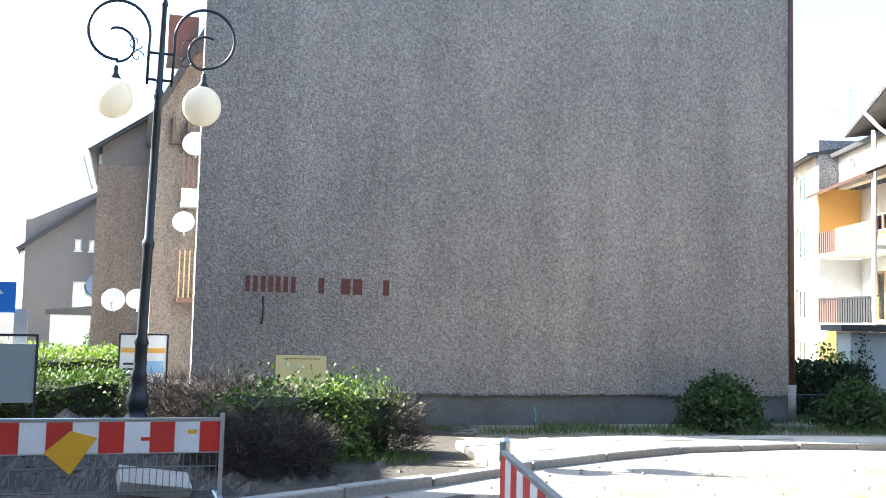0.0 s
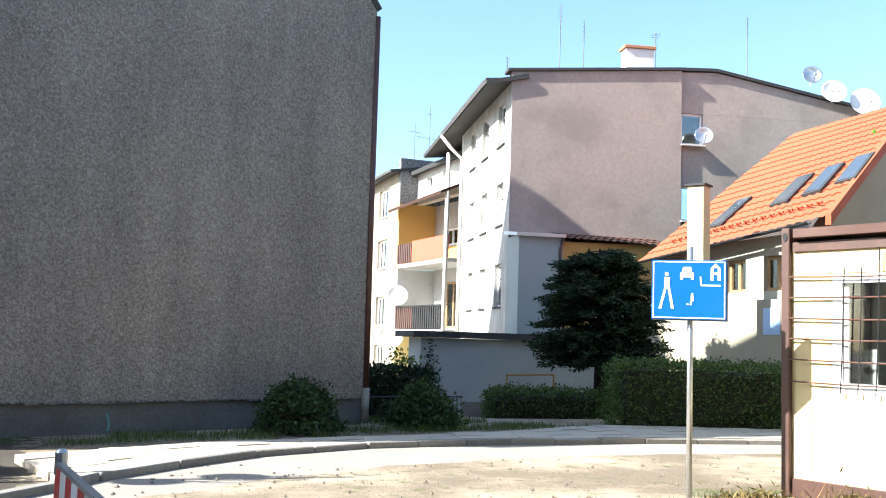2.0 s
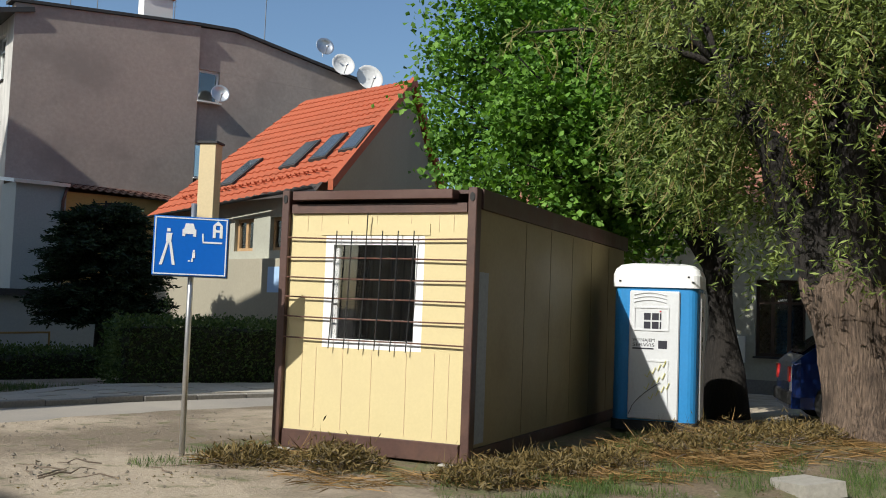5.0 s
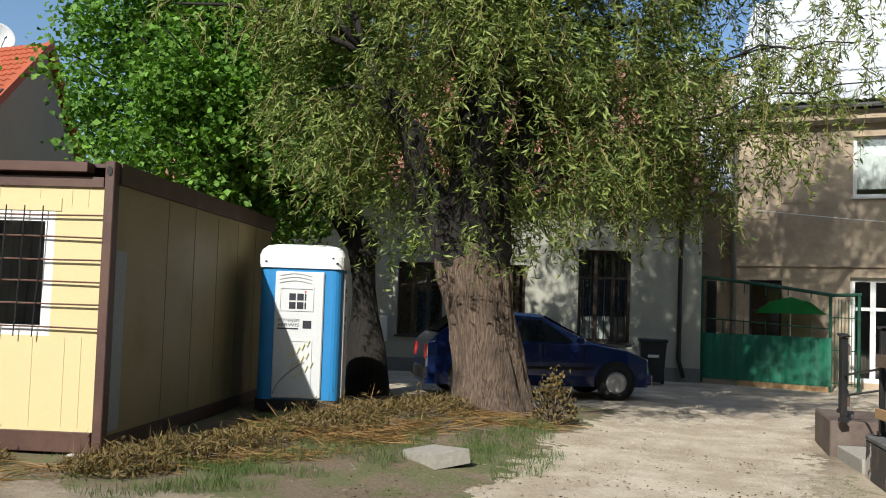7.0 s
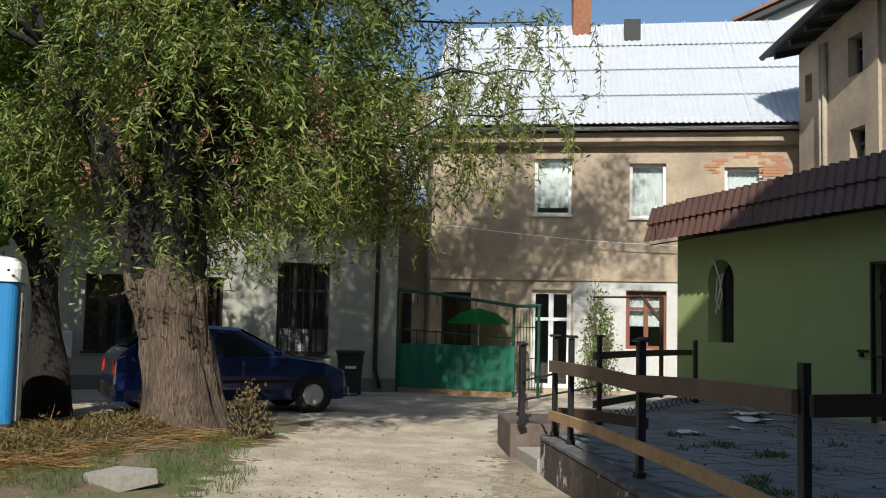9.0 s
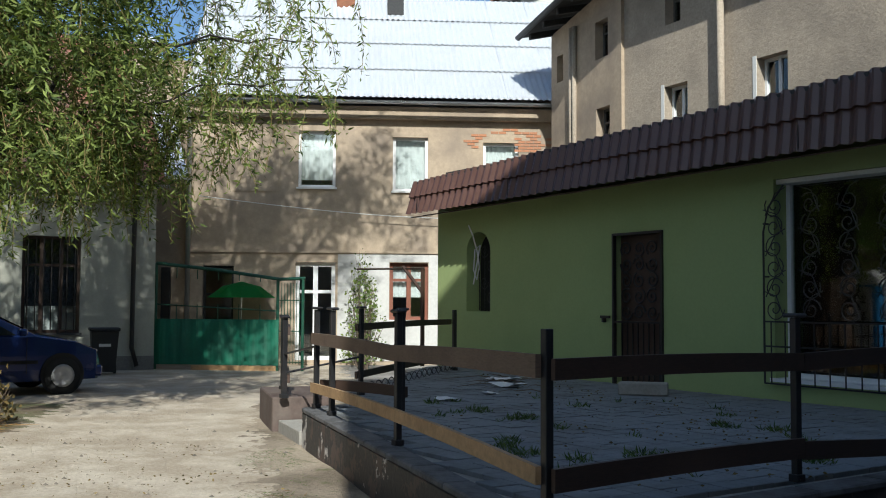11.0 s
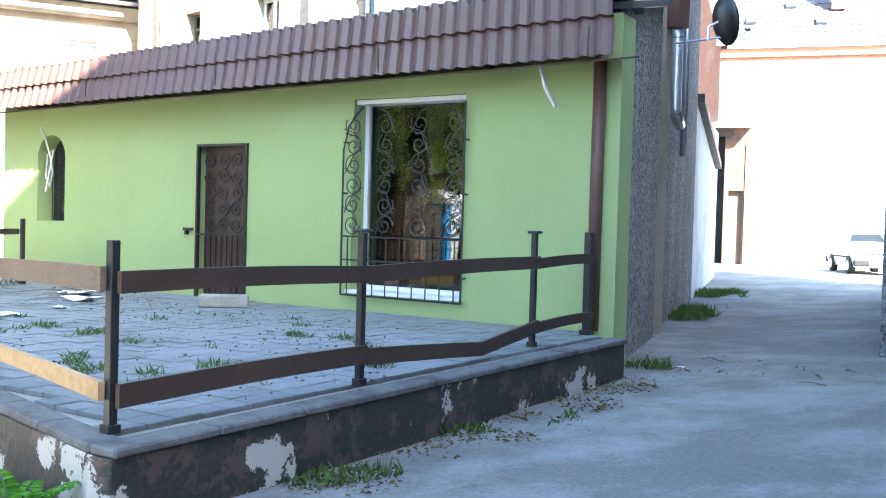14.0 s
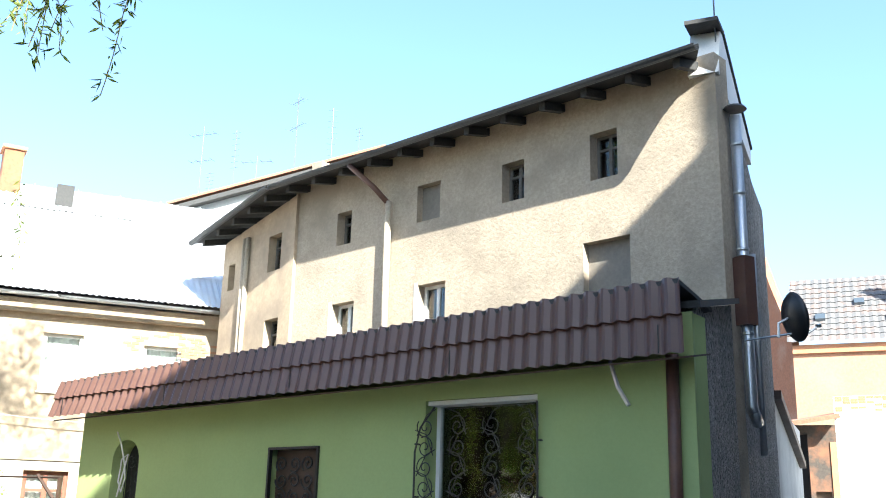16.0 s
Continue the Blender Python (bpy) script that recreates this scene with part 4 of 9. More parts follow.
M_SKYLIGHT = surf("dark_roof_glass", (0.06, 0.075, 0.09), 0.08, 5, 0.1, bumps=0.0)
red_house()


# ---- cream house behind the car ----
def cream_house():
    c0, c1 = (20.9, 14.4), (24.02, 1.85)
    L = dist2(c0, c1)
    def sx(y):
        return L * (14.4 - y) / 12.55
    h = thing("cream_house", "cream rendered house with barred windows and old red roof", "building", face_frame(c0, c1))
    holes = [(sx(4.6), sx(3.42), 0.85, 3.0), (sx(8.75), sx(7.7), 0.85, 2.6), (sx(12.2), sx(11.0), 0.85, 2.9), (sx(6.35), sx(5.8), 0.1, 2.6)]
    bm = bmesh.new()
    wall_bm(bm, L, -0.2, 4.3, 0.4, holes)
    part("wall", bm, M_CREAM, h)
    for i, ho in enumerate(holes):
        wn = window(h, ho, 0.18, M_WOODDARK, 0.07, 3, 1, 0.0, M_DARKROOF)
        if i == 0:
            for k in range(7):
                x = ho[0] + 0.12 + (ho[1] - ho[0] - 0.24) * k / 6
                bm = bmesh.new()
                bm_rod(bm, [(x, 0.06, ho[2] + 0.02), (x, 0.06, ho[3] - 0.02)], 0.014, 6)
                part("bar", bm, M_BLACK, wn)
            box_part("lower_curtain", (ho[0] + 0.08, ho[1] - 0.08, 0.235, 0.25, ho[2] + 0.05, ho[2] + 0.6), M_CURTAIN, wn, "lace half curtain")
    box_part("wall", (L - 0.4, L, 0.404, 9, -0.2, 4.3), M_CREAM, h)
    box_part("wall", (0, 0.4, 0.404, 9, -0.2, 4.3), M_CREAM, h)
    box_part("wall", (0.404, L - 0.404, 8.6, 9.0, -0.2, 4.3), M_CREAM, h)
    box_part("room_wall", (0.404, L - 0.404, 4.2, 4.35, -0.2, 4.3), M_ROUGH_DARK, h)
    box_part("plinth", (0, L, -0.03, -0.004, -0.2, 0.32), M_PLINTH, h)
    profile_roof(h, [(-0.3, -0.45, 4.25), (L + 0.2, -0.45, 4.25), (L + 0.2, 4.6, 8.7), (-0.3, 4.6, 8.7)], 16, 0.3, 0.02, 0.03, M_OLDTILE, label="aged red tiled roof", per=4)
    slab_roof(h, [(-0.3, 9.3, 4.25), (L + 0.2, 9.3, 4.25), (L + 0.2, 4.6, 8.7), (-0.3, 4.6, 8.7)], 0.1, M_OLDTILE)
    bm = bmesh.new()
    bm_prism(bm, [(0, 4.304), (8.6, 4.304), (4.2, 8.3)], 0, 0.35)
    ob = part("wall", bm, M_CREAM, h)
    ob.matrix_local = Matrix.Translation((L, 0.404, 0)) @ Matrix.Rotation(math.pi / 2, 4, "Z")
    # zinc edge beside the firewall
    slab_roof(h, [(L + 0.1, -0.5, 4.42), (L + 0.62, -0.5, 4.42), (L + 0.62, 4.6, 8.9), (L + 0.1, 4.6, 8.9)], 0.08, M_ZINC, "edge_flashing")
    gutter(h, (-0.3, -0.52, 4.2), (L + 0.2, -0.52, 4.2))
    pipe(h, [(L - 0.5, -0.5, 4.1), (L - 0.5, -0.12, 3.7), (L - 0.5, -0.08, 0.5), (L - 0.4, -0.2, 0.1)], M_BLACK, 0.055)
    box_part("meter_box", (sx(9.3), sx(8.95), -0.12, -0.004, 0.7, 1.3), M_WHITE_PAINT, h)


cream_house()


# ---- tan house with the metal roof ----
def tan_house():
    t0, t1 = (25.5, 1.25), (24.35, -8.6)
    L = dist2(t0, t1)
    k = L / 9.85
    def sx(y):
        return (1.25 - y) * k
    h = thing("tan_house", "tan rendered house with peeling plaster and metal roof", "building", face_frame(t0, t1))
    ups = [(sx(-1.44), sx(-2.36), 4.42, 5.85), (sx(-3.78), sx(-4.66), 4.35, 5.72), (sx(-6.05), sx(-6.95), 4.3, 5.62)]
    lows = [(sx(-1.4), sx(-2.38), 0.12, 2.55), (sx(-3.72), sx(-4.68), 1.12, 2.55), (sx(0.85), sx(0.1), 0.1, 2.45)]
    bm = bmesh.new()
    wall_bm(bm, L, -0.2, 6.5, 0.45, ups + lows)
    part("wall", bm, M_TAN, h, "tan render, stained and peeling")
    for i, ho in enumerate(ups):
        window(h, ho, 0.1, M_WHITE, 0.075, 1, 0, (0.85, 0.95, 0.92)[i])
    window(h, lows[0], 0.12, M_WHITE, 0.1, 2, 1, 0.0, None, "glazed_door")
    wn = window(h, lows[1], 0.12, surf("red_brown_frame", (0.2, 0.07, 0.04), 0.5, 20, 0.1), 0.09, 2, 1, 0.6)
    window(h, lows[2], 0.12, M_BLACK, 0.06, 1, 2, 0.0, None)
    # blocked window panel and cornice
    bm = bmesh.new()
    xa, xb = sx(0.13), sx(-0.98)
    for d in ((xa, xa + 0.06, 4.3, 5.85), (xb - 0.06, xb, 4.3, 5.85), (xa + 0.06, xb - 0.06, 5.8, 5.85), (xa + 0.06, xb - 0.06, 4.3, 4.35)):
        bm_box(bm, d[0], d[1], -0.02, 0.0, d[2], d[3])
    part("blind_window", bm, M_TAN, h)
    box_part("string_course", (0, L, -0.05, -0.003, 2.78, 2.84), M_TAN, h)
    box_part("cornice", (0, L, -0.14, -0.003, 6.15, 6.46), M_TAN, h)
    # bricks where plaster has fallen
    rng = random.Random(8)
    for r in range(9):
        for c in range(11):
            if rng.random() < 0.22 or abs(r - 4) + abs(c - 5) * 0.7 > 5.2:
                continue
            x = sx(-5.55) + c * 0.2 + (r % 2) * 0.1
            if x < ups[2][0] - 0.02 or x > ups[2][1] - 0.15 or r > 6:
                if x + 0.19 < L:
                    box_part("brick", (x, x + 0.185, -0.012, -0.002, 5.32 + r * 0.075, 5.38 + r * 0.075), M_BRICK, h)
    # corrugated roof sheets in overlapping rows
    e0, e1, r1_, r0_ = (-0.1, -0.5, 6.6), (L + 0.3, -0.5, 6.6), (L + 0.1, 3.4, 10.3), (-0.1, 3.4, 10.3)
    rows_ = 4
    for i in range(rows_):
        va, vb = i / rows_, (i + 1) / rows_ + 0.02
        def at(u, v):
            a = Vector(e0).lerp(Vector(e1), u).lerp(Vector(r0_).lerp(Vector(r1_), u), v)
            return a
        lift = Vector((0, -0.02, 0.03))
        profile_roof(h, [at(0, va) + lift, at(1, va) + lift, at(1, min(1, vb)), at(0, min(1, vb))], 1, 0.15, 0.018, 0.0, M_ZINC, "roof_sheet", per=4)
    for k_ in range(1, 9):
        u = k_ / 9
        bm = bmesh.new()
        a = Vector(e0).lerp(Vector(e1), u) + Vector((0, 0, 0.05))
        b = Vector(r0_).lerp(Vector(r1_), u) + Vector((0, 0, 0.05))
        bm_rod(bm, [a, b], 0.012, 4)
        part("sheet_seam", bm, M_ZINC, h)
    slab_roof(h, [(-0.1, 7.5, 6.6), (L + 0.3, 7.5, 6.6), (L + 0.3, 3.4, 10.3), (-0.1, 3.4, 10.3)], 0.08, M_ZINC)
    bm = bmesh.new()
    bm_prism(bm, [(0, -0.2), (7, -0.2), (7, 6.4), (3.4, 10.0), (0, 6.4)], 0, 0.35)
    ob = part("wall", bm, M_TAN, h)
    ob.matrix_local = Matrix.Translation((0.36, 0.46, 0)) @ Matrix.Rotation(math.pi / 2, 4, "Z")
    bm = bmesh.new()
    bm_prism(bm, [(0, -0.2), (7, -0.2), (7, 6.4), (3.4, 10.0), (0, 6.4)], 0, 0.35)
    ob = part("wall", bm, M_TAN, h)
    ob.matrix_local = Matrix.Translation((L, 0.46, 0)) @ Matrix.Rotation(math.pi / 2, 4, "Z")
    box_part("wall", (0.37, L - 0.37, 7.0, 7.4, -0.2, 6.5), M_TAN, h)
    box_part("upper_floor", (0.37, L - 0.37, 0.46, 6.99, 3.0, 3.2), M_WOODDARK, h)
    gutter(h, (-0.1, -0.58, 6.52), (L + 0.3, -0.58, 6.52), M_STEEL, 0.08)
    pipe(h, [(0.05, -0.55, 6.3), (0.05, -0.12, 5.9), (0.05, -0.1, 0.1)], M_STEEL, 0.06)
    pipe(h, [(L - 0.5, -0.55, 6.3), (L - 0.55, -0.14, 5.7), (L - 0.55, -0.12, 4.0)], M_STEEL, 0.06)
    box_part("roof_hatch", (4.95, 5.4, 2.6, 3.1, 9.6, 10.2), M_DARKROOF, h)
    # firewall between the two houses
    box_part("wall", (-1.5, -0.004, 0.2, 0.5, -0.2, 7.6), M_TAN, h)
    box_part("downpipe_box", (-0.62, -0.4, 0.08, 0.198, 0.4, 2.4), M_BLACK, h)
    # limewashed lower wall round the red-brown window
    for x0, x1, z0, z1 in ((lows[0][1] + 0.06, lows[1][0] - 0.01, 0.1, 2.76), (lows[1][1] + 0.01, L - 0.3, 0.1, 2.76), (lows[1][0] - 0.008, lows[1][1] + 0.008, 2.57, 2.76), (lows[1][0] - 0.008, lows[1][1] + 0.008, 0.1, 1.06)):
        box_part("limewash", (x0, x1, -0.012, -0.003, z0, z1), M_WHITE_WALL, h, "white limewashed plaster")
    # washing line cable
    bm = bmesh.new()
    bm_rod(bm, [(0.3 + 0.6 * i, -0.25, 4.15 - 0.5 * math.sin(min(1, i / 10) * 1.4)) for i in range(12)], 0.012, 4)
    part("cable", bm, M_WHITE_PAINT, h)
    return h


tan_house()
chimney((28.3, -2.85, 9.75), 0.62, 0.5, 1.35, surf("sooty_orange_render", (0.25, 0.1, 0.05), 0.85, 12, 0.3, (0.13, 0.07, 0.05), 1.5, 0.6), 0, "tall orange rendered chimney stack")


# ---- green single-storey building with terrace ----
G0 = (8.1, -8.0)
G1 = (18.46, -3.73)
GLEN = dist2(G0, G1)


def arch_pts(cx, w_, z0, z1, n=10):
    r = w_ / 2
    return [(cx - r, z0), (cx + r, z0)] + [(cx + r * math.cos(math.pi * k / n), z1 - r + r * math.sin(math.pi * k / n)) for k in range(n + 1)]


def scroll(c, r0, turns, r_wire, mirror=1, ang0=0.0, n=26):
    pts = []
    for i in range(n):
        k = i / (n - 1)
        a = ang0 + turns * 2 * math.pi * k * mirror
        r = r0 * (1 - 0.85 * k)
        pts.append((c[0] + r * math.cos(a), c[1], c[2] + r * math.sin(a)))
    return pts


def green_building():
    # seen from the yard the left end is G1
    h = thing("green_building", "pale green rendered low building with brown tiled eave", "building", face_frame(G1, G0))
    L = GLEN
    def sx(x):
        return L * (18.46 - x) / (18.46 - 8.1)
    big = (sx(11.46), sx(9.9), 0.68, 3.12)
    door = (sx(14.09), sx(13.17), 0.4, 2.6)
    ax = sx(17.26)
    holes = [big, door, (ax - 0.36, ax + 0.36, 1.42, 2.82)]
    bm = bmesh.new()
    wall_bm(bm, L, -0.2, 3.9, 0.42, holes)
    # fill the arch's shoulders
    r = 0.36
    for s in (-1, 1):
        pts = [(ax + s * r, 2.82), (ax + s * r, 2.46)] + [(ax + s * r * math.cos(math.pi / 2 * k / 6), 2.46 + r * math.sin(math.pi / 2 * k / 6)) for k in range(1, 7)]
        bm_prism(bm, pts if s > 0 else pts[::-1], 0.0, 0.42)
    part("wall", bm, M_GREEN_WALL, h, "pale green rendered wall")
    # side wall along the alley
    return h, big, door, ax


gb, BIG, DOOR, AX = green_building()
ED = Vector((0.6, -0.8))


def green_rest():
    h = gb
    L = GLEN
    # alley side: dark roughcast
    a = Vector(G0)
    b = a + ED * 3.75
    sd_ = new("alley_wall")
    sd_.parent = h
    sd_.matrix_world = face_frame(a, b)
    bm = bmesh.new()
    bm_prism(bm, [(0.3, -0.2), (3.75, -0.2), (3.75, 4.75), (0.3, 4.0)], 0.0, 0.3)
    part("wall", bm, M_ROUGH_DARK, sd_, "dark weathered roughcast wall")
    box_part("wall", (0.0, 0.298, -0.03, 0.2, 0.36, 3.9), M_GREEN_WALL, sd_)
    slab_roof(sd_, [(0.0, -0.12, 4.02), (0.0, 0.3, 4.02), (3.75, 0.3, 4.85), (3.75, -0.12, 4.85)], 0.08, M_DARKROOF, "verge")
    # flat roof
    bm = bmesh.new()
    bm_plan(bm, [(0.1, 0.1), (L - 0.1, 0.1), (L - 1.1, 3.3), (0.1, 3.6)], 3.9, 4.0)
    part("roof", bm, M_DARKROOF, h)
    # tiled eave: three rows of pressed metal tile
    eave = profile_roof(h, [(-0.19, -0.56, 3.18), (L + 0.19, -0.56, 3.34), (L + 0.06, -0.36, 4.21), (-0.3, -0.36, 3.83)], 2, 0.19, 0.024, 0.04, M_BROWNTILE, "tiled_eave", "dark brown pressed metal tiles")
    slab_roof(h, [(-0.15, -0.5, 3.15), (L + 0.22, -0.48, 3.33), (L + 0.22, 0.0, 3.42), (-0.15, 0.0, 3.24)], 0.02, M_WOODDARK, "soffit")
    slab_roof(h, [(L + 0.05, -0.36, 4.19), (L - 0.15, 1.0, 4.14), (-0.1, 1.0, 3.78), (-0.28, -0.36, 3.81)], 0.05, M_DARKROOF, "roof_edge")
    for k in range(5):
        x = 0.2 + (L - 0.3) * k / 4
        box_part("tile_joint", (x, x + 0.012, -0.6, -0.59, 3.2 + 0.16 * k / 4, 3.5 + 0.16 * k / 4), M_BLACK, h)
    # brown downpipe, loose bracket
    pipe(h, [(L - 0.17, -0.11, 3.42), (L - 0.18, -0.1, 2.0), (L - 0.18, -0.1, 0.45)], M_RUSTPIPE, 0.07)
    bm = bmesh.new()
    bm_rod(bm, [(L - 0.75, -0.42, 3.35), (L - 0.62, -0.5, 3.05), (L - 0.5, -0.5, 2.85)], 0.025, 5)
    part("loose_bracket", bm, M_STEEL, h)
    # big window with wrought grille
    wn = window(h, BIG, 0.24, M_WHITE, 0.06, 1, 0, 0, M_WHITE, "shop_window")
    # added black panel: the room's darkness is put into its colour
    box_part("dark_room_panel", (BIG[0] - 0.1, BIG[1] + 0.1, 0.46, 0.49, BIG[2] - 0.1, BIG[3] + 0.1), M_DARK, wn, "black panel put in for the dark room")
    box_part("lintel_board", (BIG[0], BIG[1], 0.05, 0.23, BIG[3] - 0.06, BIG[3] - 0.004), M_WHITE_PAINT, wn)
    gr = new("window_grille")
    gr.parent = h
    x0, x1, z0, z1 = BIG[0] - 0.08, BIG[1] + 0.06, BIG[2] - 0.06, BIG[3] - 0.1
    bm = bmesh.new()
    yy = -0.1
    bm_rod(bm, [(x0, yy, z0), (x0, yy, z1 - 0.55), (x0 + 0.08, yy, z1 - 0.25), (x0 + 0.3, yy, z1)], 0.013, 6)
    bm_rod(bm, [(x1, yy, z0), (x1, yy, z1)], 0.013, 6)
    for z in (z0, z0 + 0.75, z0 + 0.45):
        bm_rod(bm, [(x0, yy, z), (x1, yy, z)], 0.011, 6)
    for z in (z0 + 0.3, z0 + 1.3, z0 + 1.95):
        bm_rod(bm, [(x0, yy, z), (x0, 0.0, z)], 0.012, 5)
        bm_rod(bm, [(x1, yy, z), (x1, 0.0, z)], 0.012, 5)
    part("grille_frame", bm, M_BLACK, gr)
    rng = random.Random(12)
    for k in range(9):
        x = x0 + (x1 - x0) * (k + 0.5) / 9
        bm = bmesh.new()
        bm_rod(bm, [(x, yy, z0), (x, yy, z0 + 0.75)], 0.009, 5)
        part("bar", bm, M_BLACK, gr)
    for i in range(4):
        for j in range(6):
            cx, cz = x0 + 0.16 + i * (x1 - x0 - 0.3) / 3, z0 + 0.9 + j * 0.25
            if cz > z1 - 0.1:
                continue
            bm = bmesh.new()
            m_ = 1 if (i + j) % 2 else -1
            bm_rod(bm, scroll((cx, yy, cz), 0.14, 1.6, 0.01, m_, 0.5 * j), 0.008, 5)
            bm_rod(bm, [(cx - 0.13 * m_, yy, cz - 0.1), (cx + 0.02, yy, cz + 0.16), (cx + 0.16 * m_, yy, cz + 0.22)], 0.007, 5)
            part("scroll", bm, M_BLACK, gr)
    # plank door behind a wrought gate
    dr = box_part("door", (DOOR[0] + 0.03, DOOR[1] - 0.03, 0.12, 0.18, DOOR[2], DOOR[3] - 0.03), M_WOODDARK, h, "dark brown door behind wrought grille")
    bm = bmesh.new()
    for d in ((DOOR[0], DOOR[0] + 0.035, DOOR[2], DOOR[3]), (DOOR[1] - 0.035, DOOR[1], DOOR[2], DOOR[3]), (DOOR[0] + 0.035, DOOR[1] - 0.035, DOOR[3] - 0.035, DOOR[3]), (DOOR[0] + 0.035, DOOR[1] - 0.035, DOOR[2] + 0.9, DOOR[2] + 0.925)):
        bm_box(bm, d[0], d[1], -0.04, 0.02, d[2], d[3])
    part("door_frame", bm, M_BLACK, dr)
    for k in range(9):
        x = DOOR[0] + 0.07 + (DOOR[1] - DOOR[0] - 0.14) * k / 8
        box_part("bar", (x - 0.006, x + 0.006, 0.09, 0.11, DOOR[2] + 0.02, DOOR[2] + 0.9), M_BLACK, dr)
    for i in range(3):
        for j in range(5):
            bm = bmesh.new()
            bm_rod(bm, scroll((DOOR[0] + 0.17 + 0.26 * i, 0.09, DOOR[2] + 1.05 + 0.23 * j), 0.12, 1.5, 0.01, 1 if (i + j) % 2 else -1, j), 0.013, 5)
            part("scroll", bm, M_BLACK, dr)
    bm = bmesh.new()
    bm_box(bm, DOOR[0] - 0.2, DOOR[0] - 0.02, -0.09, -0.05, 1.36, 1.40)
    bm_box(bm, DOOR[0] - 0.2, DOOR[0] - 0.16, -0.06, -0.002, 1.3, 1.36)
    part("door_latch", bm, M_BLACK, dr)
    # arched window
    aw = new("arched_window")
    aw.parent = h
    bm = bmesh.new()
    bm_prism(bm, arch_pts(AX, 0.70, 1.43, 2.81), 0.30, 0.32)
    # pane is plain black, standing in for the unlit inside
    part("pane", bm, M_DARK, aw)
    bm = bmesh.new()
    for i in range(4):
        bm_rod(bm, [(AX - 0.24 + 0.16 * i, 0.2, 1.44), (AX - 0.24 + 0.16 * i, 0.2, 2.6)], 0.008, 5)
        bm_rod(bm, scroll((AX + 0.1 * (-1) ** i, 0.2, 1.65 + 0.28 * i), 0.13, 1.5, 0.01, (-1) ** i), 0.007, 5)
    part("grille", bm, M_BLACK, aw)
    bm = bmesh.new()
    bm_rod(bm, [(AX - 0.3, 0.0, 2.95), (AX - 0.12, -0.03, 2.75), (AX + 0.02, -0.03, 2.45), (AX + 0.08, -0.03, 2.2), (AX + 0.0, -0.03, 1.98), (AX - 0.1, -0.03, 2.15), (AX - 0.06, -0.03, 2.5), (AX + 0.1, -0.03, 2.58), (AX - 0.1, -0.03, 1.9)], 0.014, 5)
    part("cable", bm, M_WHITE_PAINT, aw, "loops of white cable")
    # wooden bracket at the far end
    bm = bmesh.new()
    bm_rod(bm, [(-0.05, -0.3, 0.4), (-0.05, -0.3, 2.2)], 0.04, 4)
    bm_rod(bm, [(-0.05, -0.3, 1.75), (-0.75, -0.3, 2.25)], 0.035, 4)
    bm_rod(bm, [(0.0, -0.3, 2.2), (-2.6, -0.3, 2.25)], 0.02, 4)
    part("bracket_post", bm, M_WOODDARK, h)
    box_part("wall", (0, 0.35, 0.424, 3.6, -0.2, 3.9), M_GREEN_WALL, h)
    # added back wall, dark so that the room looks unlit
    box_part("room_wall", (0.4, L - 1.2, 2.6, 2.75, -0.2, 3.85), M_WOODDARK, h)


green_rest()
HC = Vector((10.62, -11.2))
HD = Vector((0.956, 0.2925))
M_OLDWALL = surf("tan_rough_plaster", (0.39, 0.325, 0.25), 0.95, 17, 0.22, (0.26, 0.22, 0.175), 0.75, 0.8, 0.8, 0.014)


def rafter_eave(owner, x0, x1, z0, z1, n, back):
    """Deep eave: a thin dark roof edge, rafters under it and a gutter; z0 and z1 are the heights of its two ends."""
    slab_roof(owner, [(x0, -0.68, z0), (x1, -0.68, z1), (x1 - back, 4.2, z1 + 1.2), (x0, 4.2, z0 + 1.2)], 0.07, M_DARKROOF)
    for k in range(n):
        u = (k + 0.5) / n
        x, z = x0 + (x1 - x0) * u, z0 + (z1 - z0) * u - 0.24
        bm = bmesh.new()
        for v in bm_box(bm, x - 0.06, x + 0.06, -0.6, 0.3, z, z + 0.15):
            v.co.z += 0.25 * (v.co.y + 0.6)
        part("rafter", bm, M_DARKROOF, owner)
    gutter(owner, (x0, -0.75, z0 - 0.05), (x1, -0.75, z1 - 0.05), M_ZINCDARK, 0.085)


# blocked windows: shade of the recess is put into this darker grey
M_BLIND = surf("shaded_blocking_plaster", (0.22, 0.195, 0.165), 0.9, 14, 0.15, (0.17, 0.15, 0.13), 1.2, 0.6, 0.3, 0.004)
M_ZINCDARK = surf("dull_dark_zinc", (0.11, 0.115, 0.12), 0.5, 24, 0.2, metal=0.5, bumps=0.1)


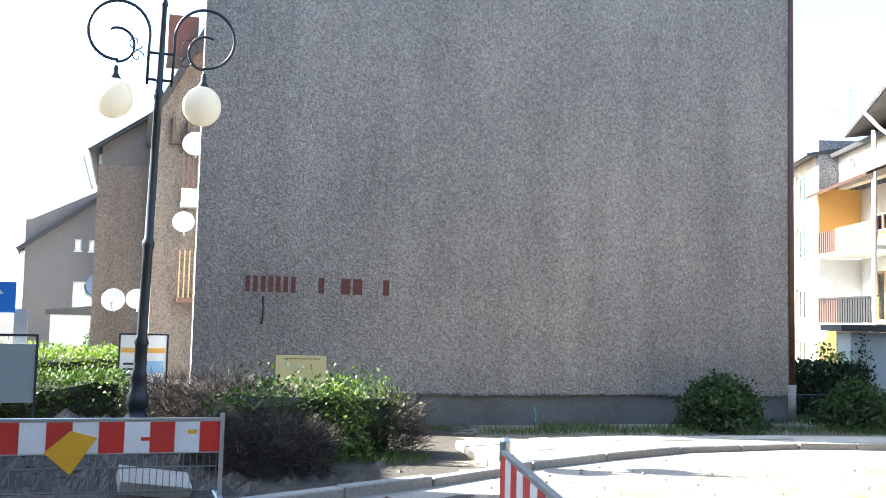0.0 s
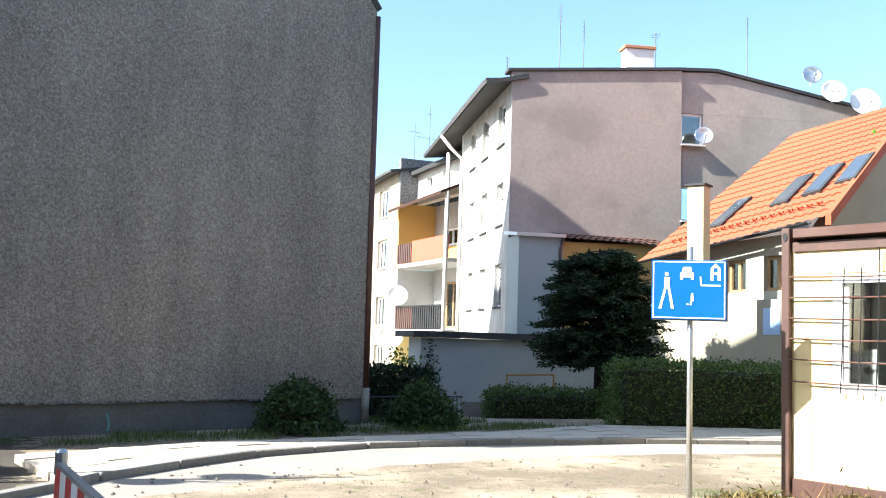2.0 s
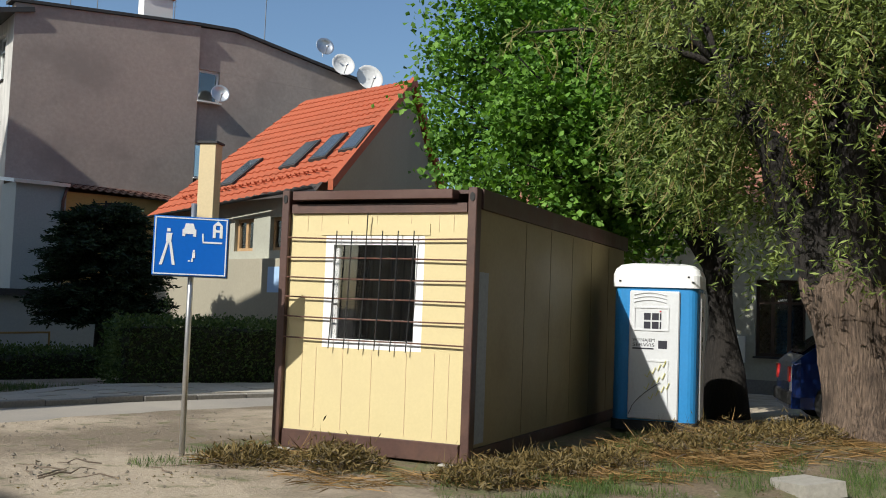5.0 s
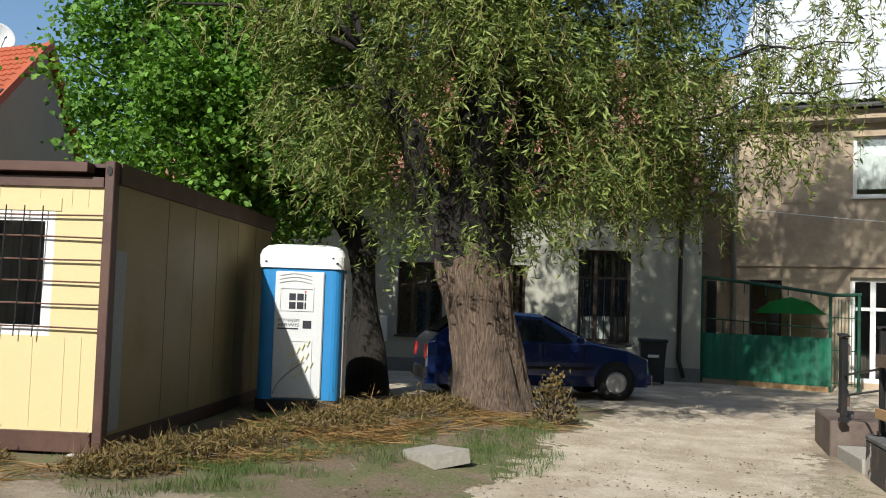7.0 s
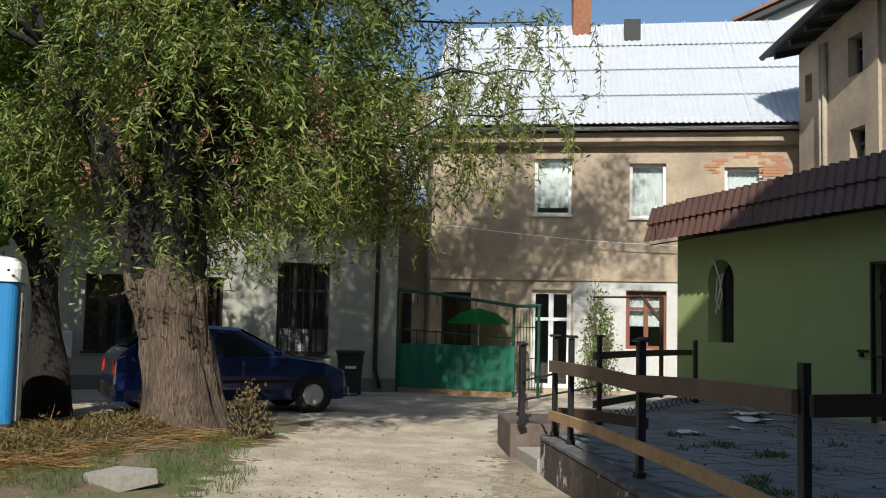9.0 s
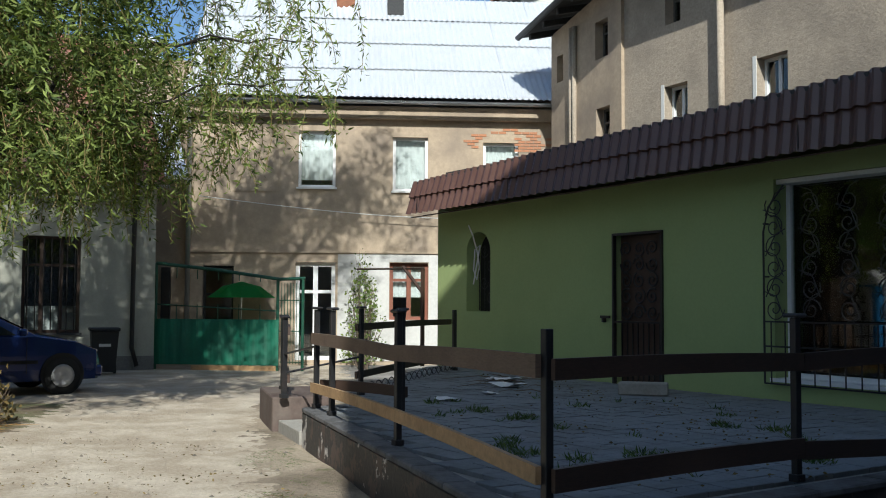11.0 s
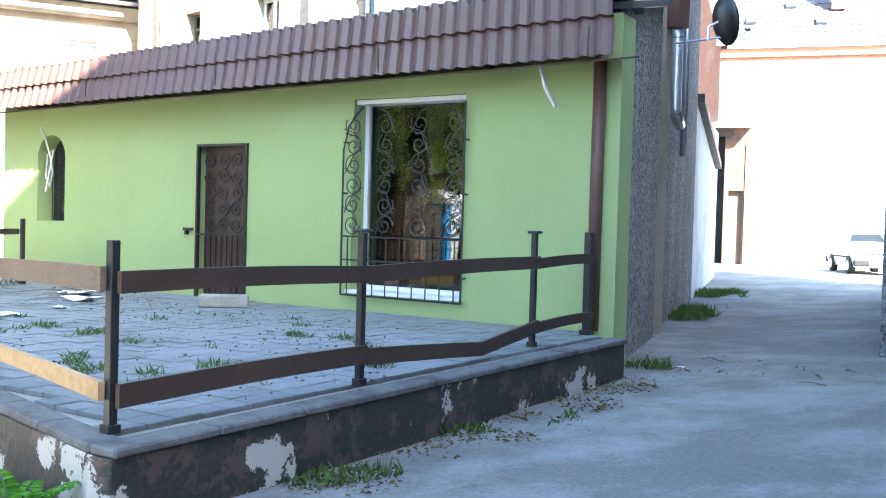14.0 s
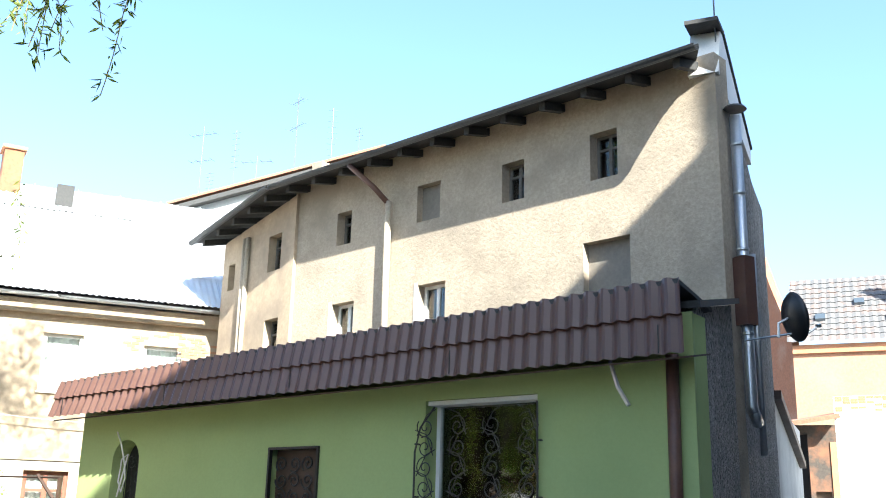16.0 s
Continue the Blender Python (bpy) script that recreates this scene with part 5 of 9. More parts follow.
def old_house():
    """The tall house with the deep dark eave behind the green building; its front bends near the far end."""
    L = 10.42
    p0 = HC + HD * L
    h = thing("old_house", "tall tan roughcast house with deep rafter eave", "building", face_frame(p0, HC))
    def at(s0, s1, z0, z1):
        return (L + 0.16 - s0, L + 0.16 - s1, z0, z1)
    ups = [at(2.55, 2.0, 7.3, 8.14), at(4.51, 3.99, 7.3, 8.05), at(9.1, 8.64, 7.27, 8.0)]
    mids = [at(6.61, 5.88, 4.7, 6.05), at(9.14, 8.45, 4.7, 6.0)]
    blind = [at(2.72, 1.8, 5.0, 6.22), at(6.7, 6.07, 7.34, 8.1)]
    bm = bmesh.new()
    wall_bm(bm, L, -0.2, 8.95, 0.4, ups + mids + blind)
    part("wall", bm, M_OLDWALL, h, "tan roughcast wall with stains")
    for ho in ups:
        window(h, ho, 0.22, M_WOODGREY2, 0.05, 2, 1, 0, None)
    for ho in mids:
        window(h, ho, 0.2, M_WHITE, 0.06, 2, 0, 0.9, None)
        box_part("reveal_band", (ho[0] - 0.09, ho[0] - 0.002, -0.012, 0.0, ho[2], ho[3] + 0.05), M_WHITE_PAINT, h, "white painted window edge")
    for ho in blind:
        box_part("blind_window", (ho[0], ho[1], 0.16, 0.3, ho[2], ho[3]), M_BLIND, h, "smooth blocked window plaster coloured dark for recess shade")
    # far section, turned a little away and with a falling eave
    f0, f1 = (23.72, -7.565), (20.43, -8.12)
    L2 = dist2(f0, f1)
    sec = new("far_section")
    sec.parent = h
    sec.matrix_world = face_frame(f0, f1)
    hs = [(L2 - 1.14, L2 - 0.57, 7.08, 7.94), (L2 - 1.1, L2 - 0.5, 4.9, 5.95), (0.3, 0.62, 6.95, 7.6)]
    bm = bmesh.new()
    wall_bm(bm, L2, -0.2, 8.1, 0.4, hs)
    bm_prism(bm, [(0.0, 8.102), (L2, 8.102), (L2, 8.7), (0.0, 8.2)], 0.0, 0.4)
    part("wall", bm, M_TAN, sec, "stained brown plaster with fallen patches")
    for ho in hs:
        window(sec, ho, 0.2, M_WOODGREY2, 0.05, 1, 1, 0, None)
    for x in (1.12, 1.28):
        pipe(sec, [(x, -0.05, 8.1), (x, -0.05, 3.4)], M_OLDWALL, 0.06, "flue_pilaster")
    rafter_eave(sec, -0.35, L2 - 0.02, 8.22, 8.78, 5, 0.0)
    # alley end
    e = new("alley_gable")
    e.parent = h
    e.matrix_world = face_frame(HC, HC + ED * 7.0)
    bm = bmesh.new()
    bm_prism(bm, [(0.402, -0.2), (7.0, -0.2), (7.0, 8.4), (5.0, 8.4), (0.402, 9.35)], 0.0, 0.4)
    part("wall", bm, M_ROUGH_DARK, e, "dark streaked roughcast gable")
    bm = bmesh.new()
    bm_prism(bm, [(0.0, 8.6), (0.5, 9.55), (0.75, 9.6), (4.5, 8.9), (4.5, 8.6)], -0.06, 0.42)
    part("parapet", bm, M_WHITE_PAINT, e, "pale parapet edge")
    bm = bmesh.new()
    bm_prism(bm, [(0.0, 9.5), (0.8, 9.62), (4.6, 8.95), (4.6, 9.0), (0.8, 9.69), (0.0, 9.57)], -0.09, 0.44)
    part("coping", bm, M_DARKROOF, e)
    rafter_eave(h, 0.0, L + 0.1, 8.8, 8.8, 12, 3.0)
    x = L + 0.16 - 8.0
    pipe(h, [(x, -0.72, 8.66), (x + 0.35, -0.3, 8.2), (x + 0.6, -0.12, 7.85)], M_RUSTPIPE, 0.06)
    pipe(h, [(x + 0.6, -0.12, 7.9), (x + 0.62, -0.12, 3.0)], M_OLDWALL, 0.07)
    box_part("wall", (0.0, L - 2.4, 4.3, 4.6, -0.2, 9.8), M_OLDWALL, h)
    box_part("wall", (0.0, 0.35, 0.402, 4.29, -0.2, 9.6), M_OLDWALL, h)
    return h


M_WOODGREY2 = surf("grey_weathered_frame", (0.12, 0.11, 0.1), 0.8, 20, 0.25, bumps=0.2)
old_house()


# ---- site container ----
M_OCHREDARK = plain("ochre_joint", (0.2, 0.155, 0.08), 0.7)
M_RUSTBAR = surf("rusty_bar", (0.17, 0.09, 0.055), 0.7, 30, 0.2, bumps=0.2)
M_FAINT = plain("panel_joint_shade", (0.6, 0.44, 0.27), 0.7)


def site_container():
    R_ = Vector((8.38, 6.18))
    d = Vector((0.26, -0.9656))
    W_, L, H = 2.40, 6.5, 2.88
    p0 = R_ - d * W_
    c = thing("site_container", "cream and brown steel site container with barred window", "container", face_frame(p0, R_, 0.03))
    win = (0.57, 1.79, 1.13, 2.37)
    bm = bmesh.new()
    wall_bm(bm, W_ - 0.2, 0.2, 2.62, 0.06, [win], x0=0.1, y0=0.06)
    part("front_panel", bm, M_CREAMPANEL, c, "cream sheet metal front")
    # shallow ribs
    for x in (0.32, 0.5, 0.84, 1.2, 1.62, 1.95, 2.12):
        for z0, z1 in ((0.24, 1.12), (2.42, 2.6)):
            box_part("panel_joint", (x, x + 0.005, 0.056, 0.0595, z0, z1), M_FAINT, c)
    for x0, x1 in ((0.0, 0.1), (W_ - 0.1, W_)):
        box_part("corner_post", (x0, x1, 0.0, 0.14, 0.0, H), M_BROWNSTEEL, c, bev=0.008)
        xc = (x0 + x1) / 2
        bm = bmesh.new()
        bm_lathe(bm, [(0.001, 0.0), (0.028, 0.0), (0.028, 0.006), (0.001, 0.006)], 12)
        bmesh.ops.transform(bm, matrix=pose(xc, -0.003, H - 0.1, 90, 0, 0) @ Matrix.Diagonal((1, 1.7, 1, 1)), verts=bm.verts)
        part("casting_hole", bm, M_DARK, c)
    box_part("top_beam", (0.122, W_ - 0.122, 0.03, 0.16, 2.62, 2.72), M_BROWNSTEEL, c)
    box_part("top_cover", (0.17, W_ - 0.26, -0.05, 0.13, 2.76, H - 0.02), M_BROWNTILE, c, "brown folded sheet", 0.006)
    box_part("bottom_beam", (0.122, W_ - 0.122, 0.02, 0.16, 0.0, 0.2), M_BROWNSTEEL, c, bev=0.006)
    for x in (0.1, W_ - 0.1):
        box_part("footing_block", (x - 0.22, x + 0.2, -0.05, 0.3, -0.14, -0.004), M_CONC, c, bev=0.01)
    # long sides
    for x0, x1, nm in ((W_ - 0.07, W_ - 0.01, "right"), (0.01, 0.07, "left")):
        box_part("side_panel", (x0, x1, 0.142, L - 0.14, 0.16, 2.66), M_OCHREPANEL, c, "ochre sheet metal side coloured darker for shade")
        for k in range(5):
            y = 1.6 + k * 0.95
            box_part("panel_joint", (x0 - 0.004 if x0 < 1 else x1, x0 if x0 < 1 else x1 + 0.004, y, y + 0.008, 0.18, 2.64), M_OCHREDARK, c)
        box_part("side_beam", (x0 - 0.01, x1 + 0.03, 0.142, L, 2.664, H - 0.004), M_BROWNSTEEL, c)
        box_part("floor_beam", (x0 - 0.01, x1 + 0.02, 0.142, L, 0.0, 0.156), M_BROWNSTEEL, c)
    box_part("primer_patch", (W_ - 0.009, W_ - 0.006, 0.16, 0.42, 0.2, 2.0), surf("grey_primer", (0.33, 0.35, 0.36), 0.7, 20, 0.15, bumps=0.2), c, "grey primer patch")
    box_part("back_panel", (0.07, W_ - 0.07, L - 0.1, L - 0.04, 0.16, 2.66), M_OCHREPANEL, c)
    box_part("container_roof", (0.0, W_, 0.14, L, H - 0.05, H - 0.01), M_BROWNSTEEL, c)
    # window
    wn = window(c, win, 0.06, M_WHITE, 0.1, 1, 0, 0, None)
    box_part("window_sash", (win[0] + 0.1, win[0] + 0.16, 0.09, 0.13, win[2] + 0.1, win[3] - 0.14), M_WHITE, wn)
    box_part("paper_notice", (win[0] + 0.2, win[0] + 0.46, 0.105, 0.11, win[2] + 0.1, win[2] + 0.46), M_WHITE_PAINT, wn, "white paper notice on the glass")
    for z in (0.62, 0.72, 0.8):
        box_part("notice_line", (win[0] + 0.25, win[0] + 0.42, 0.101, 0.104, win[2] + z - 0.4, win[2] + z - 0.385), M_BLACK, wn)
    box_part("trim", (win[0] - 0.06, win[1] + 0.06, 0.05, 0.058, win[3] + 0.005, win[3] + 0.13), M_CREAMPANEL, c)
    # added dark wall stands in for the unlit room behind the glass
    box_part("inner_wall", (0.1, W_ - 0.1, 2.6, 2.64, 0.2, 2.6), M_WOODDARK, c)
    # horizontal bars
    rng = random.Random(2)
    for i, z in enumerate((2.345, 2.12, 1.9, 1.68, 1.46, 1.225)):
        bm = bmesh.new()
        bm_rod(bm, [(0.1, 0.01, z), (0.7, 0.015, z - rng.uniform(0.0, 0.015)), (1.6, 0.015, z - rng.uniform(0.0, 0.02)), (W_ - 0.1, 0.01, z - 0.01)], 0.009, 6)
        part("security_bar", bm, M_RUSTPIPE, c)
    for i in range(6):
        x = 0.72 + 0.19 * i
        bm = bmesh.new()
        bm_rod(bm, [(x + 0.02, -0.004, 2.42 if i != 2 else 2.62), (x, -0.004, 1.7), (x - 0.03, -0.004, 1.12)], 0.007, 5)
        part("upright_bar", bm, M_BLACK, c)


site_container()


# ---- portable toilet ----
def portable_toilet():
    f0, f1 = (12.5, 6.86), (12.914, 5.787)
    w_ = dist2(f0, f1)
    t_ = thing("portable_toilet", "blue and white plastic portable toilet on the grass", "toilet cabin", face_frame(f0, f1, ground_z(12.8, 6.2) + 0.02))
    blue = surf("blue_plastic", (0.03, 0.22, 0.5), 0.4, 25, 0.08, bumps=0.05)
    grey = surf("pale_grey_plastic", (0.62, 0.63, 0.64), 0.45, 25, 0.05, bumps=0.05)
    r = 0.13
    def rounded(x0, x1, y0, y1, rr, n=5):
        out = []
        for cx, cy, a0 in ((x1 - rr, y0 + rr, -90), (x1 - rr, y1 - rr, 0), (x0 + rr, y1 - rr, 90), (x0 + rr, y0 + rr, 180)):
            out += [(cx + rr * math.cos(radians(a0 + 90 * k / n)), cy + rr * math.sin(radians(a0 + 90 * k / n))) for k in range(n + 1)]
        return out
    bm = bmesh.new()
    bm_plan(bm, rounded(0, w_, 0, 1.05, r), 0.12, 1.98)
    part("body", bm, blue, t_, "bright blue plastic walls")
    bm = bmesh.new()
    bm_plan(bm, rounded(-0.02, w_ + 0.02, -0.02, 1.07, r), -0.02, 0.12)
    part("base", bm, M_DARK, t_)
    # domed lid in rings
    bm = bmesh.new()
    prev = None
    for z, o in ((1.95, 0.03), (2.12, 0.03), (2.2, 0.0), (2.26, -0.07), (2.29, -0.2)):
        ring = [bm.verts.new((x, y, z)) for x, y in rounded(-o, w_ + o, -o, 1.05 + o, max(0.03, r + o * 0.4))]
        if prev:
            for i in range(len(ring)):
                bm.faces.new((prev[i], prev[(i + 1) % len(ring)], ring[(i + 1) % len(ring)], ring[i]))
        else:
            bm.faces.new(ring[::-1])
        prev = ring
    bm.faces.new(prev)
    part("lid", bm, M_WHITE, t_, "white domed plastic roof", False)
    bm = bmesh.new()
    bm_box(bm, 0.22, 0.9, -0.035, 0.02, 0.14, 1.9, 0.015)
    dr = part("door", bm, grey, t_, "pale grey plastic door")
    for z0, z1 in ((0.22, 0.95), (1.35, 1.68)):
        bm = bmesh.new()
        for d in ((0.28, 0.3, z0, z1), (0.74, 0.76, z0, z1), (0.3, 0.74, z0, z0 + 0.02), (0.3, 0.74, z1 - 0.02, z1)):
            bm_box(bm, d[0], d[1], -0.045, -0.034, d[2], d[3])
        part("door_panel", bm, grey, dr)
    for k in range(3):
        bm = bmesh.new()
        bm_rod(bm, [(0.28 + 0.04 * i, -0.04, 1.74 + 0.05 * k + 0.035 * math.sin(math.pi * i / 11)) for i in range(12)], 0.008, 4)
        part("vent_rib", bm, grey, dr)
    # mark of dark shapes
    ink = plain("black_print", (0.02, 0.02, 0.03), 0.6)
    for z in (1.5, 1.38):
        for x0, x1 in ((0.42, 0.51), (0.53, 0.62), (0.635, 0.655)):
            box_part("mark", (x0, x1, -0.04, -0.036, z, z + 0.095), ink, dr)
    bm = bmesh.new()
    bm_box(bm, 0.63, 0.655, -0.04, -0.036, 1.61, 1.63)
    part("mark", bm, plain("red_print", (0.5, 0.03, 0.04), 0.6), dr)
    # notice in readable words, then a number as bars
    for txt, z, wd in (("WYNAJEM", 1.2, 0.3), ("SERWIS", 1.135, 0.3)):
        cu = bpy.data.curves.new("lettering", "FONT")
        cu.body, cu.size, cu.extrude = txt, 0.07, 0.001
        tmp = new("tmp", cu)
        bpy.context.view_layer.update()
        me = bpy.data.meshes.new_from_object(tmp.evaluated_get(bpy.context.evaluated_depsgraph_get()))
        bpy.data.objects.remove(tmp)
        me.materials.clear()
        me.materials.append(ink)
        xs = [v.co.x for v in me.vertices]
        ob = new("lettering", me)
        ob.parent = dr
        ob.matrix_local = pose(0.27, -0.037, z, 90, 0, 0) @ Matrix.Diagonal((wd / max(xs), 0.9, 1, 1))
    box_part("number_bar", (0.27, 0.56, -0.038, -0.036, 1.095, 1.115), ink, dr)
    box_part("mark", (0.62, 0.74, -0.038, -0.036, 1.11, 1.22), ink, dr)
    yel = plain("yellow_spray", (0.65, 0.6, 0.12), 0.7)
    rng = random.Random(4)
    for r_, (x, z) in enumerate(((0.45, 0.72), (0.44, 0.55), (0.5, 0.42))):
        bm = bmesh.new()
        bm_rod(bm, [(x + 0.035 * i, -0.05, z + 0.025 * i + 0.03 * (-1) ** i) for i in range(9)], 0.006, 4)
        part("graffiti", bm, yel, dr, "yellow scrawl")
    bm = bmesh.new()
    bm_rod(bm, [(0.24 + 0.42 * i / 9, -0.05, 0.2 + 0.45 * (i / 9) ** 0.6) for i in range(10)], 0.005, 4)
    part("graffiti", bm, ink, dr)
    # right side wall panel
    bm = bmesh.new()
    bm_box(bm, w_ - 0.002, w_ + 0.03, 0.14, 0.92, 0.14, 1.9, 0.01)
    sp = part("side_panel", bm, grey, t_)
    for z in (1.1, 1.22, 1.5, 1.62):
        box_part("side_vent", (w_ + 0.0305, w_ + 0.034, 0.3, 0.42, z, z + 0.07), M_DARK, sp)
    for x, z in ((0.08, 2.03), (w_ - 0.08, 2.03), (w_ - 0.14, 2.1)):
        box_part("rivet", (x - 0.015, x + 0.015, -0.036, -0.03, z - 0.012, z + 0.012), M_DARK, t_)


portable_toilet()


# ---- street sign ----
def zone_sign():
    q0, q1 = (6.27, 8.78), (6.88, 8.33)
    s = thing("street_sign", "blue residential zone sign on a galvanised pole", "street sign", face_frame(q0, q1))
    w_ = dist2(q0, q1)
    blue = surf("blue_sign_face", (0.01, 0.13, 0.55), 0.35, 30, 0.05, bumps=0.03)
    white = plain("white_sign_film", (0.82, 0.82, 0.82), 0.35)
    p = box_part("sign_plate", (0, w_, -0.05, -0.03, 1.87, 2.49), blue, s, bev=0.004)
    bm = bmesh.new()
    for d in ((0.012, w_ - 0.012, 1.882, 1.894), (0.012, w_ - 0.012, 2.466, 2.478), (0.012, 0.024, 1.894, 2.466), (w_ - 0.024, w_ - 0.012, 1.894, 2.466)):
        bm_box(bm, d[0], d[1], -0.053, -0.0505, d[2], d[3])
    part("border", bm, white, p)
    box_part("sign_back", (0.01, w_ + 0.015, -0.029, 0.012, 1.86, 2.48), M_STEEL, s)
    def flat(name, polys):
        bm = bmesh.new()
        for poly in polys:
            bm_prism(bm, poly, -0.054, -0.0508)
        part(name, bm, white, p)
    k = w_ / 0.76
    # walker and child as plain bars, then car, house and kerb line
    flat("pictogram", [[(0.13 * k, 2.22), (0.18 * k, 2.22), (0.19 * k, 2.31), (0.13 * k, 2.31)], [(0.135 * k, 2.22), (0.16 * k, 2.22), (0.10 * k, 1.98), (0.07 * k, 1.98)], [(0.16 * k, 2.22), (0.185 * k, 2.22), (0.23 * k, 1.98), (0.2 * k, 1.98)], [(0.135 * k, 2.325), (0.17 * k, 2.325), (0.17 * k, 2.36), (0.135 * k, 2.36)]])
    flat("pictogram", [[(0.29 * k, 2.31), (0.43 * k, 2.31), (0.43 * k, 2.36), (0.29 * k, 2.36)], [(0.305 * k, 2.36), (0.415 * k, 2.36), (0.4 * k, 2.42), (0.32 * k, 2.42)], [(0.29 * k, 2.285), (0.32 * k, 2.285), (0.32 * k, 2.309), (0.29 * k, 2.309)], [(0.4 * k, 2.285), (0.43 * k, 2.285), (0.43 * k, 2.309), (0.4 * k, 2.309)]])
    flat("pictogram", [[(0.6 * k, 2.28), (0.63 * k, 2.28), (0.63 * k, 2.41), (0.6 * k, 2.41)], [(0.67 * k, 2.28), (0.7 * k, 2.28), (0.7 * k, 2.41), (0.67 * k, 2.41)], [(0.6 * k, 2.411), (0.7 * k, 2.411), (0.65 * k, 2.46)], [(0.63 * k, 2.34), (0.67 * k, 2.34), (0.67 * k, 2.365), (0.63 * k, 2.365)]])
    flat("pictogram", [[(0.5 * k, 2.22), (0.7 * k, 2.22), (0.7 * k, 2.237), (0.5 * k, 2.237)], [(0.495 * k, 2.238), (0.512 * k, 2.238), (0.505 * k, 2.32), (0.49 * k, 2.32)]])
    flat("pictogram", [[(0.4 * k, 2.06), (0.43 * k, 2.06), (0.43 * k, 2.12), (0.4 * k, 2.12)], [(0.405 * k, 2.125), (0.425 * k, 2.125), (0.425 * k, 2.145), (0.405 * k, 2.145)], [(0.39 * k, 2.02), (0.41 * k, 2.02), (0.41 * k, 2.058), (0.395 * k, 2.058)], [(0.36 * k, 2.02), (0.378 * k, 2.02), (0.378 * k, 2.038), (0.36 * k, 2.038)]])
    bm = bmesh.new()
    bm_rod(bm, [(0.40, 0.045, -0.1), (0.395, 0.045, 2.64)], 0.03, 12)
    part("pole", bm, M_STEEL, s, "galvanised steel pole", True)


zone_sign()


# ---- double-armed street lamp ----
def street_lamp():
    base = (-3.48, 11.49)
    s = thing("street_lamp", "black ornate street lamp with two white globes", "street lamp", pose(base[0], base[1], ground_z(*base), 0, 0, 14) @ pose(0, 0, 0, 0, 1.2, 0) @ Matrix.Diagonal((1.0, 1.0, 1.06, 1)))
    z0 = 0.0
    bm = bmesh.new()
    bm_lathe(bm, [(0.15, -0.1), (0.15, 0.06), (0.12, 0.1), (0.1, 0.16), (0.125, 0.2), (0.125, 0.3), (0.095, 0.36), (0.085, 0.5), (0.095, 0.53), (0.075, 0.58), (0.07, 0.85), (0.085, 0.88), (0.06, 0.95), (0.055, 1.9), (0.07, 1.93), (0.07, 1.98), (0.05, 2.02), (0.045, 3.55), (0.06, 3.58), (0.06, 3.64), (0.04, 3.68), (0.03, 4.6), (0.045, 4.63), (0.03, 4.68), (0.02, 4.72), (0.032, 4.76), (0.0, 4.82)], 16)
    part("column", bm, M_LAMP, s, "turned black iron column", True)
    for sg in (-1, 1):
        bm = bmesh.new()
        pts = [(sg * 0.14, 0, 3.72), (sg * 0.145, 0, 4.1)]
        cx, cz, r = sg * 0.50, 4.2, 0.36
        for k in range(24):
            a = math.pi - (math.pi * 1.52) * k / 23
            rr = r * (1 - 0.12 * k / 23)
            pts.append((cx + sg * rr * math.cos(a), 0, cz + 0.08 + rr * math.sin(a)))
        bm_rod(bm, pts, 0.018, 8)
        pts2 = []
        for k in range(20):
            a = -math.pi / 2 + (math.pi * 1.15) * k / 19
            pts2.append((cx - sg * 0.02 - sg * 0.19 * math.cos(a) * 1.0 + sg * 0.02, 0, 4.13 + 0.19 * math.sin(a)))
        bm_rod(bm, pts2, 0.016, 8)
        arm = part("arm", bm, M_LAMP, s, smooth=True)
        bm = bmesh.new()
        bm_rod(bm, scroll((sg * 0.3, 0, 4.18), 0.1, 1.1, 0.008, sg), 0.007, 5)
        bm_rod(bm, scroll((sg * 0.27, 0, 4.02), 0.08, 1.1, 0.008, -sg), 0.007, 5)
        part("scrollwork", bm, M_LAMP, arm)
        bm = bmesh.new()
        for z in (3.78, 4.08):
            bm_rod(bm, [(0, 0, z), (sg * 0.16, 0, z)], 0.016, 6)
        part("cross_bar", bm, M_LAMP, s)
        bm = bmesh.new()
        bm_lathe(bm, [(0.02, 0.16), (0.035, 0.12), (0.03, 0.08), (0.08, 0.0), (0.075, -0.02)], 16, (cx, 0, 3.74))
        part("lamp_cap", bm, M_LAMP, arm, smooth=True)
        bm = bmesh.new()
        bmesh.ops.create_uvsphere(bm, u_segments=24, v_segments=16, radius=0.225, matrix=pose(cx, 0, 3.53))
        gl = part("globe", bm, M_GLOBE, s, "opal white globe", True)


def globe_mat():
    m, t, p = node_mat("opal_globe")
    p.inputs["Base Color"].default_value = (0.66, 0.62, 0.52, 1)
    p.inputs["Roughness"].default_value = 0.25
    tr = t.nodes.new("ShaderNodeBsdfTranslucent")
    tr.inputs["Color"].default_value = (0.9, 0.86, 0.76, 1)
    mx = t.nodes.new("ShaderNodeMixShader")
    mx.inputs[0].default_value = 0.35
    t.links.new(p.outputs[0], mx.inputs[1])
    t.links.new(tr.outputs[0], mx.inputs[2])
    t.links.new(mx.outputs[0], t.nodes["Material Output"].inputs["Surface"])
    return m


M_GLOBE = globe_mat()
street_lamp()

# ---- roadwork barriers ----
M_RED = surf("red_barrier_film", (0.55, 0.03, 0.02), 0.4, 25, 0.08, (0.45, 0.04, 0.03), 2, 0.5, 0.1, 0.002)
M_WHITEFILM = surf("white_barrier_film", (0.74, 0.74, 0.75), 0.4, 25, 0.05, (0.6, 0.6, 0.6), 2, 0.4, 0.1, 0.002)


